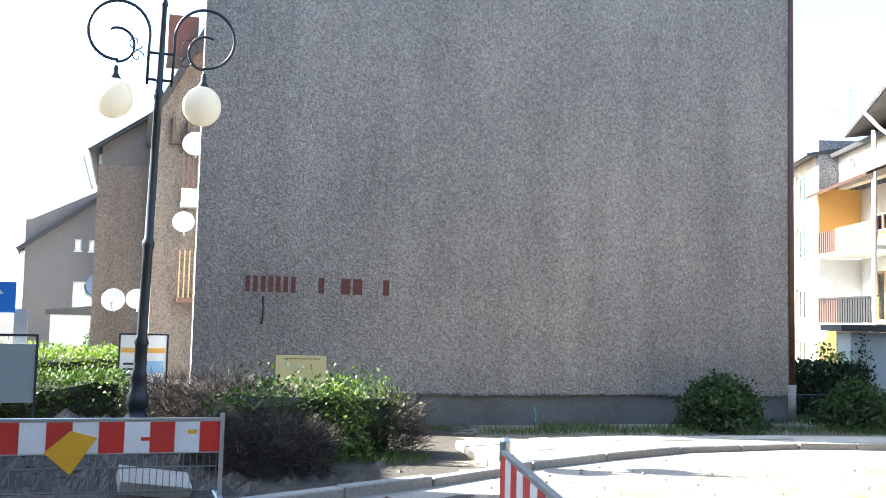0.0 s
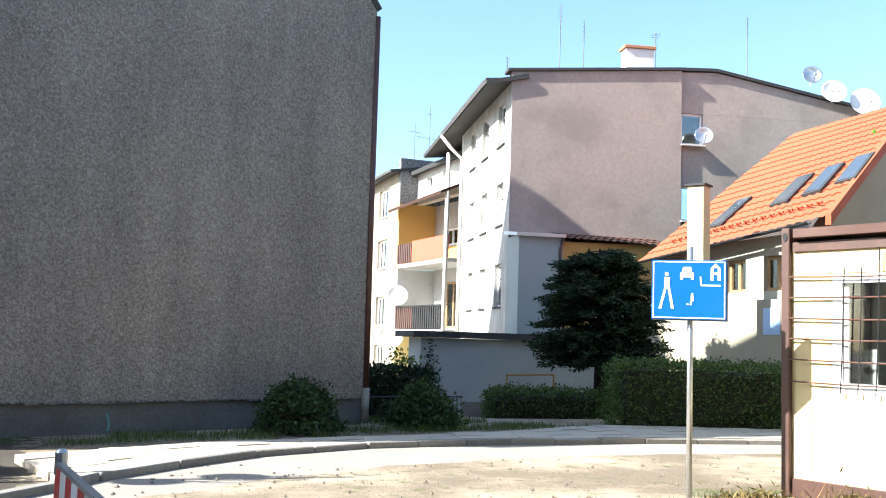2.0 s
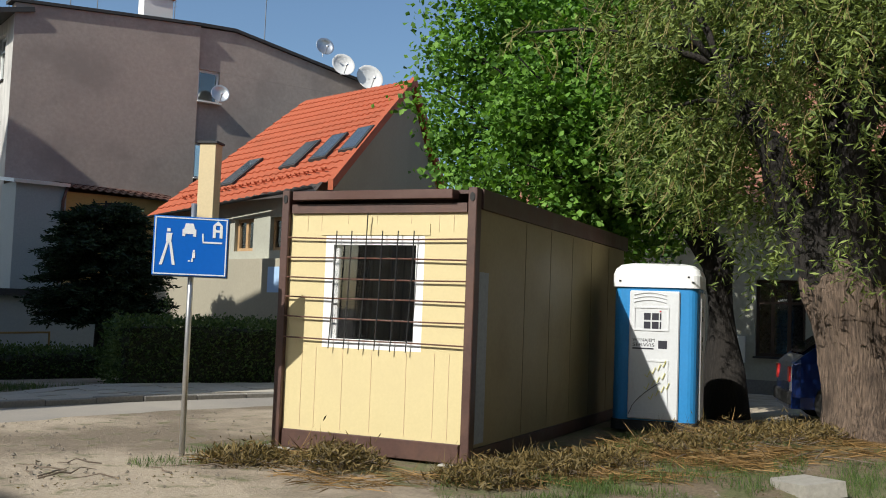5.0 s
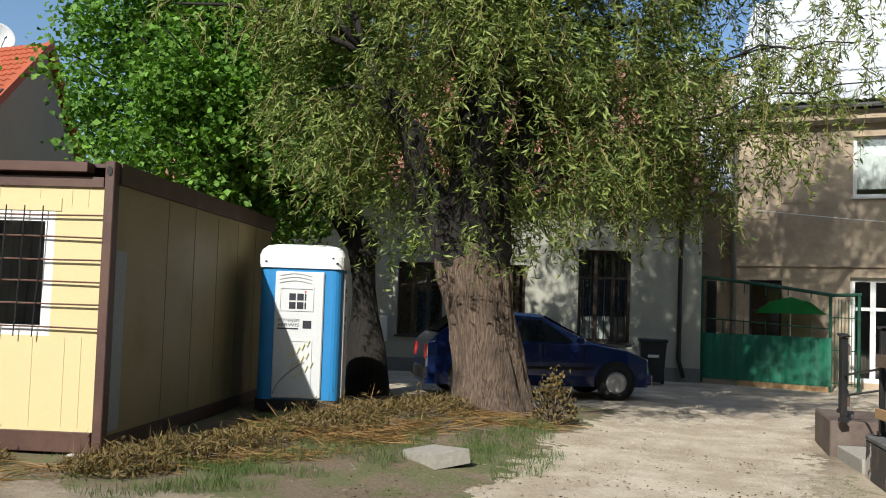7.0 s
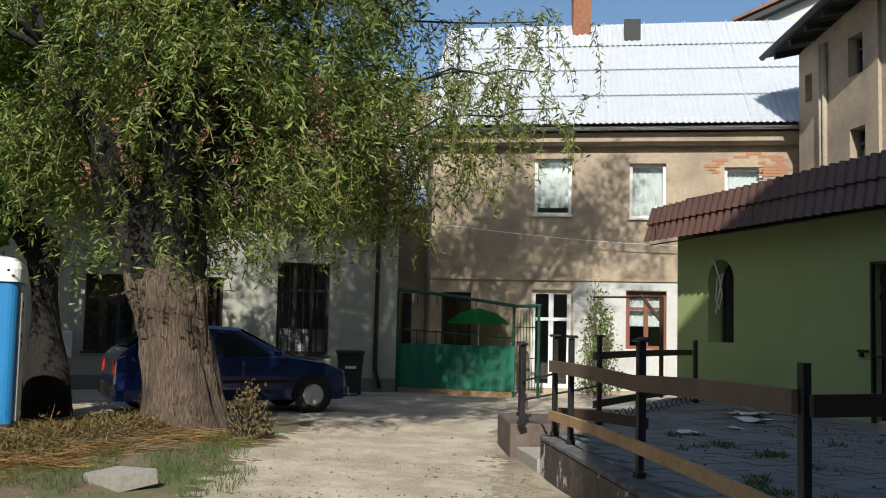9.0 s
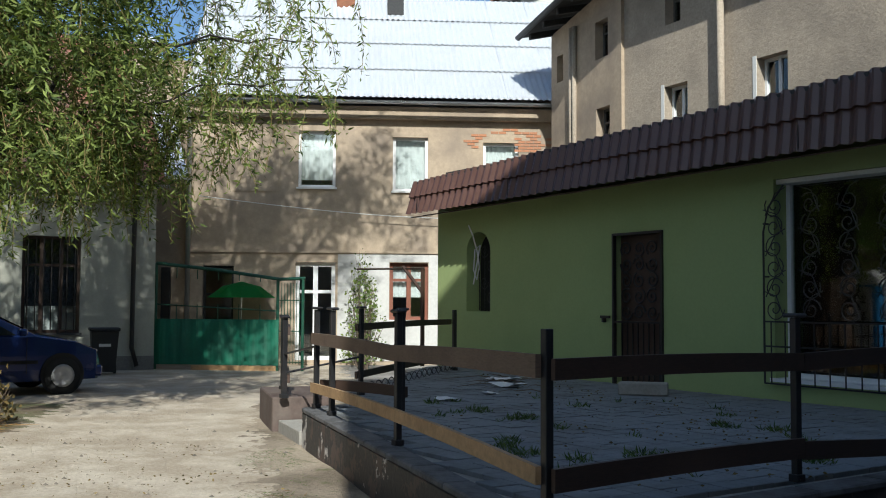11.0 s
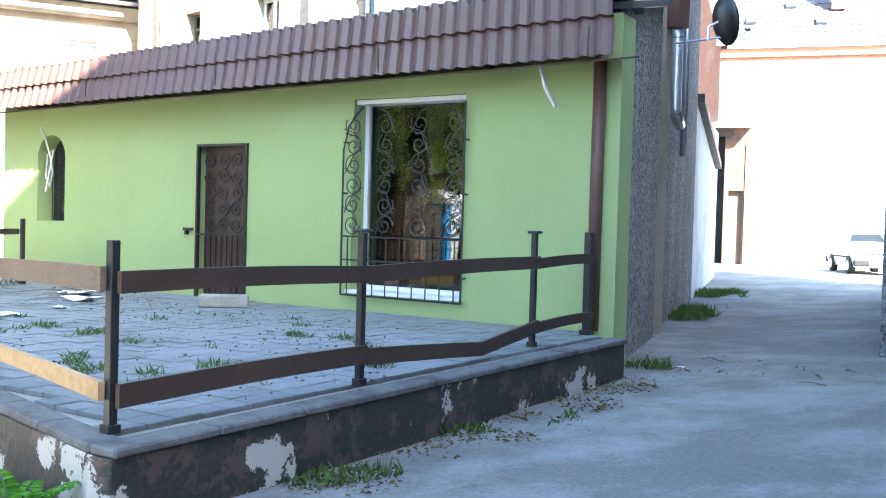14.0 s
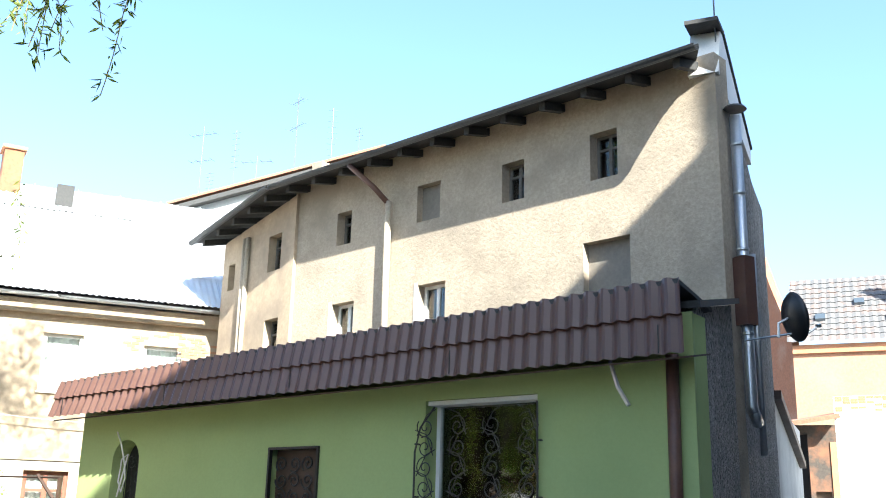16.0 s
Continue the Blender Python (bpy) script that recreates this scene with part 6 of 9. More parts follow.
def barrier(p0, p1, tilt, first, z0, z1, label, mesh=True):
    b = thing("road_barrier", label, "barrier", face_frame(p0, p1))
    L = dist2(p0, p1)
    n = round(L / 0.205)
    bd = box_part("board", (0, L, 0.0, 0.02, z0, z1), M_STEEL, b, bev=0.003)
    for k in range(n):
        a, e = L * k / n, L * (k + 1) / n
        for ya, yb in ((-0.004, -0.001), (0.021, 0.024)):
            box_part("stripe", (a + 0.002, e - 0.002, ya, yb, z0 + 0.012, z1 - 0.012), M_RED if (k + first) % 2 else M_WHITEFILM, bd)
    box_part("edge_profile", (0, L, -0.012, 0.03, z1 + 0.001, z1 + 0.02), M_STEEL, bd)
    for x in (L - 0.02, 0.0):
        bm = bmesh.new()
        bm_box(bm, x - 0.015, x + 0.02, -0.02, 0.015, 0.0, z1 + 0.06)
        bm_box(bm, x - 0.03, x + 0.035, -0.35, 0.35, 0.0, 0.05, 0.01)
        part("leg", bm, M_STEEL, b)
    if mesh:
        bm = bmesh.new()
        for k in range(int(L / 0.055)):
            bm_rod(bm, [(0.03 + 0.055 * k, 0.05, 0.08), (0.03 + 0.055 * k, 0.05, z0 + 0.02)], 0.004, 4)
        for z in (0.1, 0.3):
            bm_rod(bm, [(0, 0.05, z), (L, 0.05, z)], 0.006, 4)
        part("mesh_panel", bm, M_AERIAL, b)
    return b, bd


b1, bd1 = barrier((-4.4, 7.86), (-1.87, 8.70), 0, 1, 0.42, 0.70, "red and white striped roadwork barrier with yellow plate")
bm = bmesh.new()
bm_prism(bm, [(1.22, 0.44), (1.42, 0.62), (1.63, 0.56), (1.43, 0.26)], -0.02, -0.008)
part("yellow_plate", bm, surf("yellow_plate", (0.72, 0.38, 0.02), 0.45, 20, 0.06), b1, "tilted yellow plate")
box_part("yellow_sticker", (2.36, 2.44, -0.008, -0.005, 0.585, 0.62), surf("yellow_sticker", (0.7, 0.42, 0.03), 0.5, 20, 0.06), bd1)
box_part("print_bar", (1.98, 2.16, -0.008, -0.005, 0.53, 0.56), M_RED, bd1)
b2, bd2 = barrier((0.60, 3.6), (0.385, 6.0), 0, 0, 0.55, 0.83, "striped roadwork barrier seen along its edge", False)
bm = bmesh.new()
bm_lathe(bm, [(0.035, 0.78), (0.035, 0.9), (0.02, 0.92)], 10, (2.38, 0.0, 0))
part("lamp_socket", bm, M_STEEL, b2)
for tz in (0.62, 0.7):
    bm = bmesh.new()
    bm_rod(bm, [(2.3, -0.01, tz), (2.36, -0.05, tz + 0.12), (2.41, 0.02, tz + 0.03)], 0.006, 5)
    part("wire", bm, M_STEEL, b2)


# ---- terrace and its railing ----
TZ = 0.42
TERR = [(5.32, -1.74), (11.35, -0.88), (11.75, -1.5), (13.0, -1.35), (18.2, -3.3), (18.3, -3.85), (8.1, -8.05), (7.85, -7.75)]


def terrace():
    t_ = thing("terrace", "raised terrace of grey slabs with peeling dark painted edge", "terrace")
    bm = bmesh.new()
    inner = [(5.5, -1.92), (11.3, -1.06), (11.7, -1.62), (13.0, -1.5), (18.05, -3.4), (18.2, -3.85), (8.2, -8.0), (7.97, -7.7)]
    bm_plan(bm, inner, -0.1, TZ - 0.035)
    part("bed", bm, M_CONC, t_)
    # outer walls
    m, t, p = node_mat("peeling_dark_paint")
    co = texco(t)
    n1, n2, n3 = noise_tex(t, co, 1.7, 6, 0.7), noise_tex(t, co, 3.5, 6, 0.7), noise_tex(t, co, 28, 5, 0.6)
    c = ramp(t, n3, [(0.3, (0.022, 0.02, 0.02)), (0.7, (0.05, 0.045, 0.042))])
    c = mixc(t, ramp(t, n2, [(0.52, (0, 0, 0)), (0.56, (1, 1, 1))]), c, (0.09, 0.06, 0.05))
    c = mixc(t, ramp(t, n1, [(0.575, (0, 0, 0)), (0.59, (1, 1, 1))]), c, (0.5, 0.47, 0.43))
    t.links.new(c, p.inputs["Base Color"])
    p.inputs["Roughness"].default_value = 0.6
    bump(t, p, n2, 0.5, 0.02)
    segs = [(TERR[0], TERR[1]), (TERR[1], TERR[2]), (TERR[7], TERR[0])]
    for a, b in segs:
        L = dist2(a, b)
        bm = bmesh.new()
        bm_box(bm, 0.002, L - 0.002, 0.0, 0.17, -0.15, TZ - 0.05, 0.008)
        ob = part("edge_wall", bm, m, t_, "dark painted wall peeling to white")
        ob.matrix_world = face_frame(a, b) if (a, b) == segs[2] else face_frame(b, a)
        n = max(1, round(L / 0.7))
        for k in range(n):
            bm = bmesh.new()
            bm_box(bm, L * k / n + 0.004, L * (k + 1) / n - 0.004, -0.006, 0.2, TZ - 0.048, TZ + 0.004, 0.012)
            ob = part("coping_stone", bm, M_COPING, t_)
            ob.matrix_world = face_frame(a, b) if (a, b) == segs[2] else face_frame(b, a)
    # slabs
    rng = random.Random(21)
    d = Vector((G1[0] - G0[0], G1[1] - G0[1])).normalized()
    nrm = Vector((-d.y, d.x))
    def inside(pt):
        c_ = False
        n = len(inner)
        for i in range(n):
            x1, y1 = inner[i]
            x2, y2 = inner[(i + 1) % n]
            if (y1 > pt.y) != (y2 > pt.y) and pt.x < (x2 - x1) * (pt.y - y1) / (y2 - y1) + x1:
                c_ = not c_
        return c_
    base = bmesh.new()
    bm_box(base, 0.004, 0.206, 0.004, 0.206, -0.04, 0.0, 0.004)
    me = mesh_of("slab", base, M_TSLAB)
    cells = []
    for i in range(0, 54):
        for j in range(0, 34):
            o = Vector(G0) + d * (0.21 * i) + nrm * (0.21 * j + 0.02)
            if all(inside(o + d * u + nrm * v) for u in (0.02, 0.19) for v in (0.02, 0.19)):
                cells.append(o)
    cells.sort(key=lambda o: o.x)
    far = bmesh.new()
    for n, o in enumerate(cells):
        mtx = Matrix.Translation((o.x, o.y, TZ + rng.uniform(-0.005, 0.004))) @ Matrix.Rotation(math.atan2(d.y, d.x), 4, "Z") @ pose(0, 0, 0, rng.uniform(-0.7, 0.7), rng.uniform(-0.7, 0.7), 0)
        if n < 290:
            ob = new("slab", me)
            ob.parent = t_
            ob.matrix_world = mtx
        else:
            for v in bm_box(far, 0.004, 0.206, 0.004, 0.206, -0.04, 0.0):
                v.co = mtx @ v.co
    tagged(part("slab_field", far, M_TSLAB, t_), kind="stuff")
    # steps and the block beside them
    st = thing("steps", "two worn concrete steps up to the terrace", "steps", face_frame((12.55, -0.66), (11.45, -0.86)))
    box_part("step", (0, 1.1, 0.0, 0.45, -0.05, 0.15), M_CONC, st, bev=0.01)
    box_part("step", (0, 1.1, 0.3, 0.9, 0.152, 0.29), M_CONC, st, bev=0.01)
    bl = thing("pedestal_block", "brown painted masonry block beside the steps", "block", face_frame((14.1, -0.45), (12.62, -0.58)))
    box_part("block_body", (0, 1.5, 0, 0.75, -0.1, 0.42), surf("brown_paint_masonry", (0.1, 0.07, 0.057), 0.7, 12, 0.3, (0.2, 0.17, 0.14), 2, 0.5, 0.4, 0.01), bl, bev=0.015)


M_COPING = surf("worn_grey_coping", (0.125, 0.122, 0.12), 0.85, 16, 0.3, (0.05, 0.048, 0.046), 3.0, 0.85, 0.5, 0.008)
M_TSLAB = surf("grey_terrace_slab", (0.205, 0.213, 0.218), 0.9, 22, 0.15, (0.135, 0.13, 0.12), 1.3, 0.7, 0.4, 0.005, rand=0.1)
terrace()


def rail_board(parent, a, b, za, zb, h, material, name="rail", y=0.0, mid=None):
    """A plank from post to post; za and zb are the heights of its lower edge."""
    L = dist2(a, b)
    bm = bmesh.new()
    n = 10
    lo, hi = [], []
    rng = random.Random(int(L * 1000))
    for i in range(n + 1):
        k = i / n
        z = za + (zb - za) * k + (mid(k) if mid else 0) + 0.012 * math.sin(k * 3.1)
        for yy, acc in ((y, lo), (y + 0.035, hi)):
            acc.append((bm.verts.new((L * k, yy, z)), bm.verts.new((L * k, yy, z + h))))
    for i in range(n):
        for (p, q), (r, s) in ((lo[i], lo[i + 1]), (hi[i], hi[i + 1])):
            bm.faces.new((p, r, s, q))
        bm.faces.new((lo[i][1], lo[i + 1][1], hi[i + 1][1], hi[i][1]))
        bm.faces.new((lo[i][0], hi[i][0], hi[i + 1][0], lo[i + 1][0]))
    bm.faces.new((lo[0][0], lo[0][1], hi[0][1], hi[0][0]))
    bm.faces.new((lo[n][0], hi[n][0], hi[n][1], lo[n][1]))
    ob = part(name, bm, material, parent)
    ob.matrix_world = face_frame(a, b)
    return ob


def railing():
    r = thing("terrace_railing", "black steel posts with dark and raw wooden boards", "railing")
    def post(p, z0, z1, w_=0.026, cap=True):
        bm = bmesh.new()
        bm_box(bm, -w_, w_, -w_, w_, z0, z1, 0.004)
        bm_box(bm, -w_ * 1.5, w_ * 1.5, -w_ * 1.5, w_ * 1.5, z0, z0 + 0.05, 0.004)
        if cap:
            bm_box(bm, -0.065, 0.065, -0.05, 0.05, z1 + 0.002, z1 + 0.03, 0.012)
        ob = part("post", bm, M_BLACK, r)
        ob.matrix_world = Matrix.Translation((p[0], p[1], 0)) @ Matrix.Rotation(radians(20), 4, "Z")
        return ob
    P0, P1, P2, P3 = (5.54, -1.91), (6.33, -3.87), (7.56, -6.45), (8.16, -7.7)
    Q1, Q2, Q3 = (8.36, -1.5), (10.55, -1.14), (11.3, -1.03)
    B1, B2, B3, B4 = (10.25, -1.82), (12.75, -1.68), (13.1, -1.25), (17.0, -3.75)
    S1, S2 = (12.5, -0.72), (13.7, -0.75)
    post(P0, TZ, 1.45, 0.027, False)
    for p in (P1, P2, Q1, Q2, Q3, B1, B2):
        post(p, TZ, 1.50)
    post(P3, TZ, 1.52, 0.04, False)
    post(B4, TZ, 1.45, 0.03, False)
    post(S1, TZ, 1.38, 0.03)
    post(S2, TZ, 1.38, 0.03)
    # boards, outer faces towards the road
    rail_board(r, P0, P1, 1.17, 1.15, 0.118, M_WOODDARK, y=-0.07)
    rail_board(r, P1, P2, 1.15, 1.17, 0.118, M_WOODDARK, y=-0.07)
    rail_board(r, P2, P3, 1.17, 1.19, 0.1, M_WOODDARK, y=-0.07)
    rail_board(r, P0, P1, 0.56, 0.58, 0.13, M_WOODDARK, y=-0.07)
    rail_board(r, P1, P2, 0.57, 0.56, 0.12, M_WOODDARK, y=-0.07, mid=lambda k: -0.2 * (k if k < 0.6 else (1 - k) * 1.5))
    rail_board(r, P2, P3, 0.56, 0.57, 0.1, M_WOODDARK, y=-0.07)
    rail_board(r, Q1, P0, 1.11, 1.18, 0.13, M_WOODGREY, y=-0.07)
    rail_board(r, Q3, Q1, 1.12, 1.11, 0.125, M_WOODGREY, y=-0.07)
    rail_board(r, Q1, P0, 0.63, 0.6, 0.1, M_WOODRAW, y=-0.07)
    rail_board(r, Q3, Q1, 0.6, 0.63, 0.1, M_WOODRAW, y=-0.07)
    rail_board(r, Q3, B1, 0.62, 0.62, 0.11, M_WOODDARK, y=0.05)
    rail_board(r, B2, B4, 1.22, 1.2, 0.09, M_WOODDARK, y=0.05)
    rail_board(r, B2, B4, 0.62, 0.6, 0.09, M_WOODDARK, y=0.05)
    rail_board(r, S1, S2, 1.18, 1.18, 0.1, M_WOODDARK, y=-0.07)
    rail_board(r, S1, S2, 0.6, 0.62, 0.1, M_WOODDARK, y=-0.07)
    bm = bmesh.new()
    bm_rod(bm, [(*S1, 0.95), (*Q3, 1.1)], 0.014, 6)
    bm_rod(bm, [(*S1, 0.72), (*B2, 0.9)], 0.014, 6)
    part("hand_bar", bm, M_BLACK, r)
    # wavy iron trellis low down
    bm = bmesh.new()
    a, b = Vector((*B2, 0)), Vector((*B4, 0))
    for ph in (0, math.pi):
        bm_rod(bm, [a.lerp(b, i / 60) + Vector((0, 0, 0.5 + 0.06 * math.sin(i * 0.9 + ph))) for i in range(61)], 0.008, 4)
    part("trellis", bm, M_BLACK, r)


M_WOODGREY = surf("weathered_brown_board", (0.14, 0.095, 0.065), 0.75, 20, 0.3, (0.08, 0.055, 0.04), 1.6, 0.6, 0.3, 0.003, stretch=(1, 1, 5))
railing()


# ---- parked car ----
def car_body_mesh(bm, stations):
    rings = [[bm.verts.new(v) for v in ring] for ring in stations]
    for u, v in zip(rings, rings[1:]):
        for k in range(len(u) - 1):
            bm.faces.new((u[k], u[k + 1], v[k + 1], v[k]))
    bm.faces.new(rings[0])
    bm.faces.new(rings[-1][::-1])


def hatchback(name, label, m, paint, scale=1.0, boxy=False):
    """A small car along local x, nose at +x; built from cross sections."""
    c = thing(name, label, "car", m @ Matrix.Diagonal((scale, scale, scale, 1)))
    if boxy:
        prof = [(-1.52, 0.62, 0.62, 0), (-1.5, 0.7, 0.88, 0), (-1.3, 0.72, 0.92, 0), (-1.05, 0.72, 1.3, 1), (-0.2, 0.72, 1.34, 1), (0.25, 0.72, 1.28, 1), (0.62, 0.72, 0.9, 0), (1.4, 0.70, 0.8, 0), (1.52, 0.66, 0.55, 0)]
    else:
        prof = [(-1.92, 0.66, 0.62, 0), (-1.9, 0.78, 0.92, 0), (-1.78, 0.82, 1.02, 0), (-1.35, 0.83, 1.36, 1), (-0.6, 0.83, 1.43, 1), (0.05, 0.83, 1.40, 1), (0.85, 0.83, 0.98, 0), (1.5, 0.81, 0.86, 0), (1.86, 0.74, 0.72, 0), (1.95, 0.62, 0.5, 0)]
    st = []
    for x, hw, zt, cab in prof:
        belt = min(zt - 0.03, 0.92 if not boxy else 0.86)
        top = hw * (0.74 if cab else 0.93)
        ring = [(x, -hw * 0.93, 0.22), (x, -hw, 0.4), (x, -hw, 0.62 if zt > 0.7 else 0.5), (x, -hw * 0.985, belt), (x, -top, zt - 0.05 if cab else zt - 0.02), (x, -top * 0.8, zt), (x, top * 0.8, zt), (x, top, zt - 0.05 if cab else zt - 0.02), (x, hw * 0.985, belt), (x, hw, 0.62 if zt > 0.7 else 0.5), (x, hw, 0.4), (x, hw * 0.93, 0.22)]
        st.append(ring)
    bm = bmesh.new()
    car_body_mesh(bm, st)
    body = part("body", bm, paint, c, "painted car body")
    md = body.modifiers.new("soft", "BEVEL")
    md.width, md.segments, md.limit_method = 0.03, 2, "ANGLE"
    # glazing set 6 mm proud of the cabin
    cab = [p for p in prof if p[3]]
    zb = (0.95 if not boxy else 0.9)
    i0 = prof.index(cab[0])
    i1 = prof.index(cab[-1])
    for sgn in (-1, 1):
        for (xa, xb) in ((cab[0][0] + 0.02, -0.42), (-0.36, cab[-1][0] + 0.32)):
            bm = bmesh.new()
            hw = cab[0][1]
            def side(x, z, zt):
                k = (z - 0.92) / max(0.01, zt - 0.97)
                return sgn * (hw * 0.985 + (hw * 0.74 - hw * 0.985) * k + 0.012)
            zt = cab[1][2]
            pts = [(xa - 0.12 if xa < -1 else xa, zb), (xb if xb < 0 else xb + 0.2, zb), (xb if xb < 0 else xb - 0.36, zt - 0.12), (xa + 0.08 if xa < -1 else xa, zt - 0.12)]
            vs = [bm.verts.new((x, side(x, z, zt), z)) for x, z in pts]
            bm.faces.new(vs)
            part("side_window", bm, M_CARGLASS, body)
    def slope_glass(a, b, nm):
        bm = bmesh.new()
        xa, hwa, za = a
        xb, hwb, zb_ = b
        off = Vector((zb_ - za, 0, xa - xb)).normalized() * 0.012
        if off.z < 0:
            off = -off
        vs = [bm.verts.new(Vector(v) + off) for v in ((xa, -hwa, za), (xa, hwa, za), (xb, hwb, zb_), (xb, -hwb, zb_))]
        bm.faces.new(vs)
        part(nm, bm, M_CARGLASS, body)
    f = prof[i1]
    n_ = prof[i1 + 1]
    slope_glass((f[0] + 0.06, f[1] * 0.62, f[2] - 0.03), (n_[0] - 0.06, n_[1] * 0.8, n_[2] + 0.03), "windscreen")
    f = prof[i0]
    n_ = prof[i0 - 1]
    slope_glass((f[0] - 0.03, f[1] * 0.62, f[2] - 0.03), (n_[0] + 0.05, n_[1] * 0.78, n_[2] + 0.05), "rear_window")
    fx, bx = prof[-1][0], prof[0][0]
    wx = (1.28, -1.24) if not boxy else (1.0, -0.86)
    rad = 0.3 if not boxy else 0.26
    for x in wx:
        for s in (-1, 1):
            hw = prof[3][1]
            bm = bmesh.new()
            bm_lathe(bm, [(rad * 0.62, -0.09), (rad * 0.94, -0.09), (rad, -0.06), (rad, 0.06), (rad * 0.94, 0.09), (rad * 0.62, 0.09)], 24)
            bmesh.ops.transform(bm, matrix=pose(x, s * (hw - 0.06), rad, 90, 0, 0), verts=bm.verts)
            wh = part("wheel", bm, M_TYRE, c, "black tyre", True)
            bm = bmesh.new()
            bm_lathe(bm, [(rad * 0.6, 0.0), (rad * 0.6, 0.03), (rad * 0.45, 0.012), (rad * 0.15, 0.03), (0.01, 0.032)], 20)
            bmesh.ops.transform(bm, matrix=pose(x, s * (hw + 0.02), rad, 90 if s < 0 else -90, 0, 0), verts=bm.verts)
            part("rim", bm, M_RIM, wh, "dull silver wheel rim", True)
            bm = bmesh.new()
            bm_lathe(bm, [(rad * 1.02, 0.0), (rad * 1.14, 0.0), (rad * 1.14, 0.012), (rad * 1.02, 0.012)], 24)
            bmesh.ops.transform(bm, matrix=pose(x, s * (hw + 0.004), rad + 0.02, 90 if s < 0 else -90, 0, 0), verts=bm.verts)
            part("wheel_arch", bm, M_DARK, c)
            bm = bmesh.new()
            bm_lathe(bm, [(0.01, 0.0), (rad * 1.04, 0.0), (rad * 1.04, 0.005), (0.01, 0.005)], 24)
            bmesh.ops.transform(bm, matrix=pose(x, s * (hw + 0.002), rad + 0.02, 90 if s < 0 else -90, 0, 0), verts=bm.verts)
            part("arch_shadow_gap", bm, M_DARK, c)
    for s in (-1, 1):
        bm = bmesh.new()
        y = s * prof[-2][1] * 0.68
        bm_box(bm, fx - 0.16, fx - 0.045, y - 0.16, y + 0.16, 0.56, 0.70, 0.02)
        part("headlight", bm, M_HEADLIGHT, c, "clear headlight")
        bm = bmesh.new()
        bm_box(bm, bx - 0.012, bx + 0.06, s * 0.6 - 0.09, s * 0.6 + 0.09, 0.62, 0.86, 0.015)
        part("tail_light", bm, M_RED, c, "red tail light")
        bm = bmesh.new()
        bm_box(bm, prof[i1 + 1][0] - 0.28, prof[i1 + 1][0] - 0.14, s * 0.9 - 0.07, s * 0.9 + 0.07, 0.94, 1.05, 0.03)
        part("door_mirror", bm, paint, c)
        bm = bmesh.new()
        for x in (-0.4, prof[i1 + 1][0] - 0.12):
            bm_box(bm, x - 0.005, x + 0.005, s * (prof[3][1] + 0.0) - 0.004, s * (prof[3][1]) + 0.004, 0.34, 0.9)
        bm_box(bm, -0.9, 0.9, s * prof[3][1] - 0.014, s * prof[3][1] + 0.014, 0.5, 0.55)
        part("trim_strip", bm, M_DARK, c)
    bm = bmesh.new()
    bm_box(bm, fx - 0.12, fx + 0.03, -0.72, 0.72, 0.26, 0.44, 0.03)
    part("front_bumper", bm, paint if not boxy else M_DARK, c)
    bm = bmesh.new()
    bm_box(bm, fx - 0.07, fx - 0.03, -0.38, 0.38, 0.56, 0.66)
    part("grille", bm, M_DARK, c)
    bm = bmesh.new()
    bm_box(bm, fx + 0.032, fx + 0.042, -0.26, 0.26, 0.3, 0.4)
    part("number_plate", bm, M_WHITE_PAINT, c, "plain white plate")
    box_part("rear_bumper", (bx - 0.04, bx + 0.1, -0.74, 0.74, 0.28, 0.48), M_DARK, c, bev=0.02)
    return c


M_CARGLASS = surf("dark_car_glass", (0.012, 0.015, 0.018), 0.06, 5, 0.1, bumps=0.0)
M_TYRE = surf("tyre_rubber", (0.02, 0.02, 0.02), 0.85, 30, 0.2, bumps=0.2)
M_RIM = surf("dull_wheel_metal", (0.45, 0.45, 0.46), 0.4, 20, 0.1, metal=0.5, bumps=0.05)
M_HEADLIGHT = surf("headlight_lens", (0.6, 0.62, 0.64), 0.12, 10, 0.05, metal=0.3, bumps=0.0)
M_BLUEPAINT = surf("dark_blue_car_paint", (0.008, 0.025, 0.13), 0.18, 8, 0.1, bumps=0.0, metal=0.2)
M_BLUEPAINT.node_tree.nodes["Principled BSDF"].inputs["Coat Weight"].default_value = 0.8
hatchback("hatchback_car", "dark blue hatchback car parked before the cream house", pose(18.12, 4.4, 0.0, 0, 0, math.degrees(math.atan2(-0.875, 0.48))), M_BLUEPAINT, 1.06)


def wheelie_bin():
    b = thing("wheelie_bin", "black plastic wheelie bin standing by the downpipe", "bin", pose(22.6, 2.75, 0.0, 0, 0, 102))
    bm = bmesh.new()
    lo, hi = 0.22, 0.28
    vs = bm_box(bm, -lo, lo, -lo, lo, 0.06, 0.92)
    for v in vs[4:]:
        v.co.x *= hi / lo
        v.co.y *= hi / lo
    part("bin_body", bm, M_DARKPLASTIC, b)
    box_part("lid", (-0.31, 0.31, -0.32, 0.32, 0.925, 1.0), M_DARKPLASTIC, b, bev=0.02)
    for s in (-1, 1):
        bm = bmesh.new()
        bm_lathe(bm, [(0.02, -0.03), (0.1, -0.03), (0.1, 0.03), (0.02, 0.03)], 14)
        bmesh.ops.transform(bm, matrix=pose(s * 0.24, -0.2, 0.1, 0, 90, 0), verts=bm.verts)
        part("wheel", bm, M_TYRE, b)
    box_part("label_plate", (-0.12, 0.12, 0.256, 0.262, 0.6, 0.72), M_WHITE_PAINT, b)


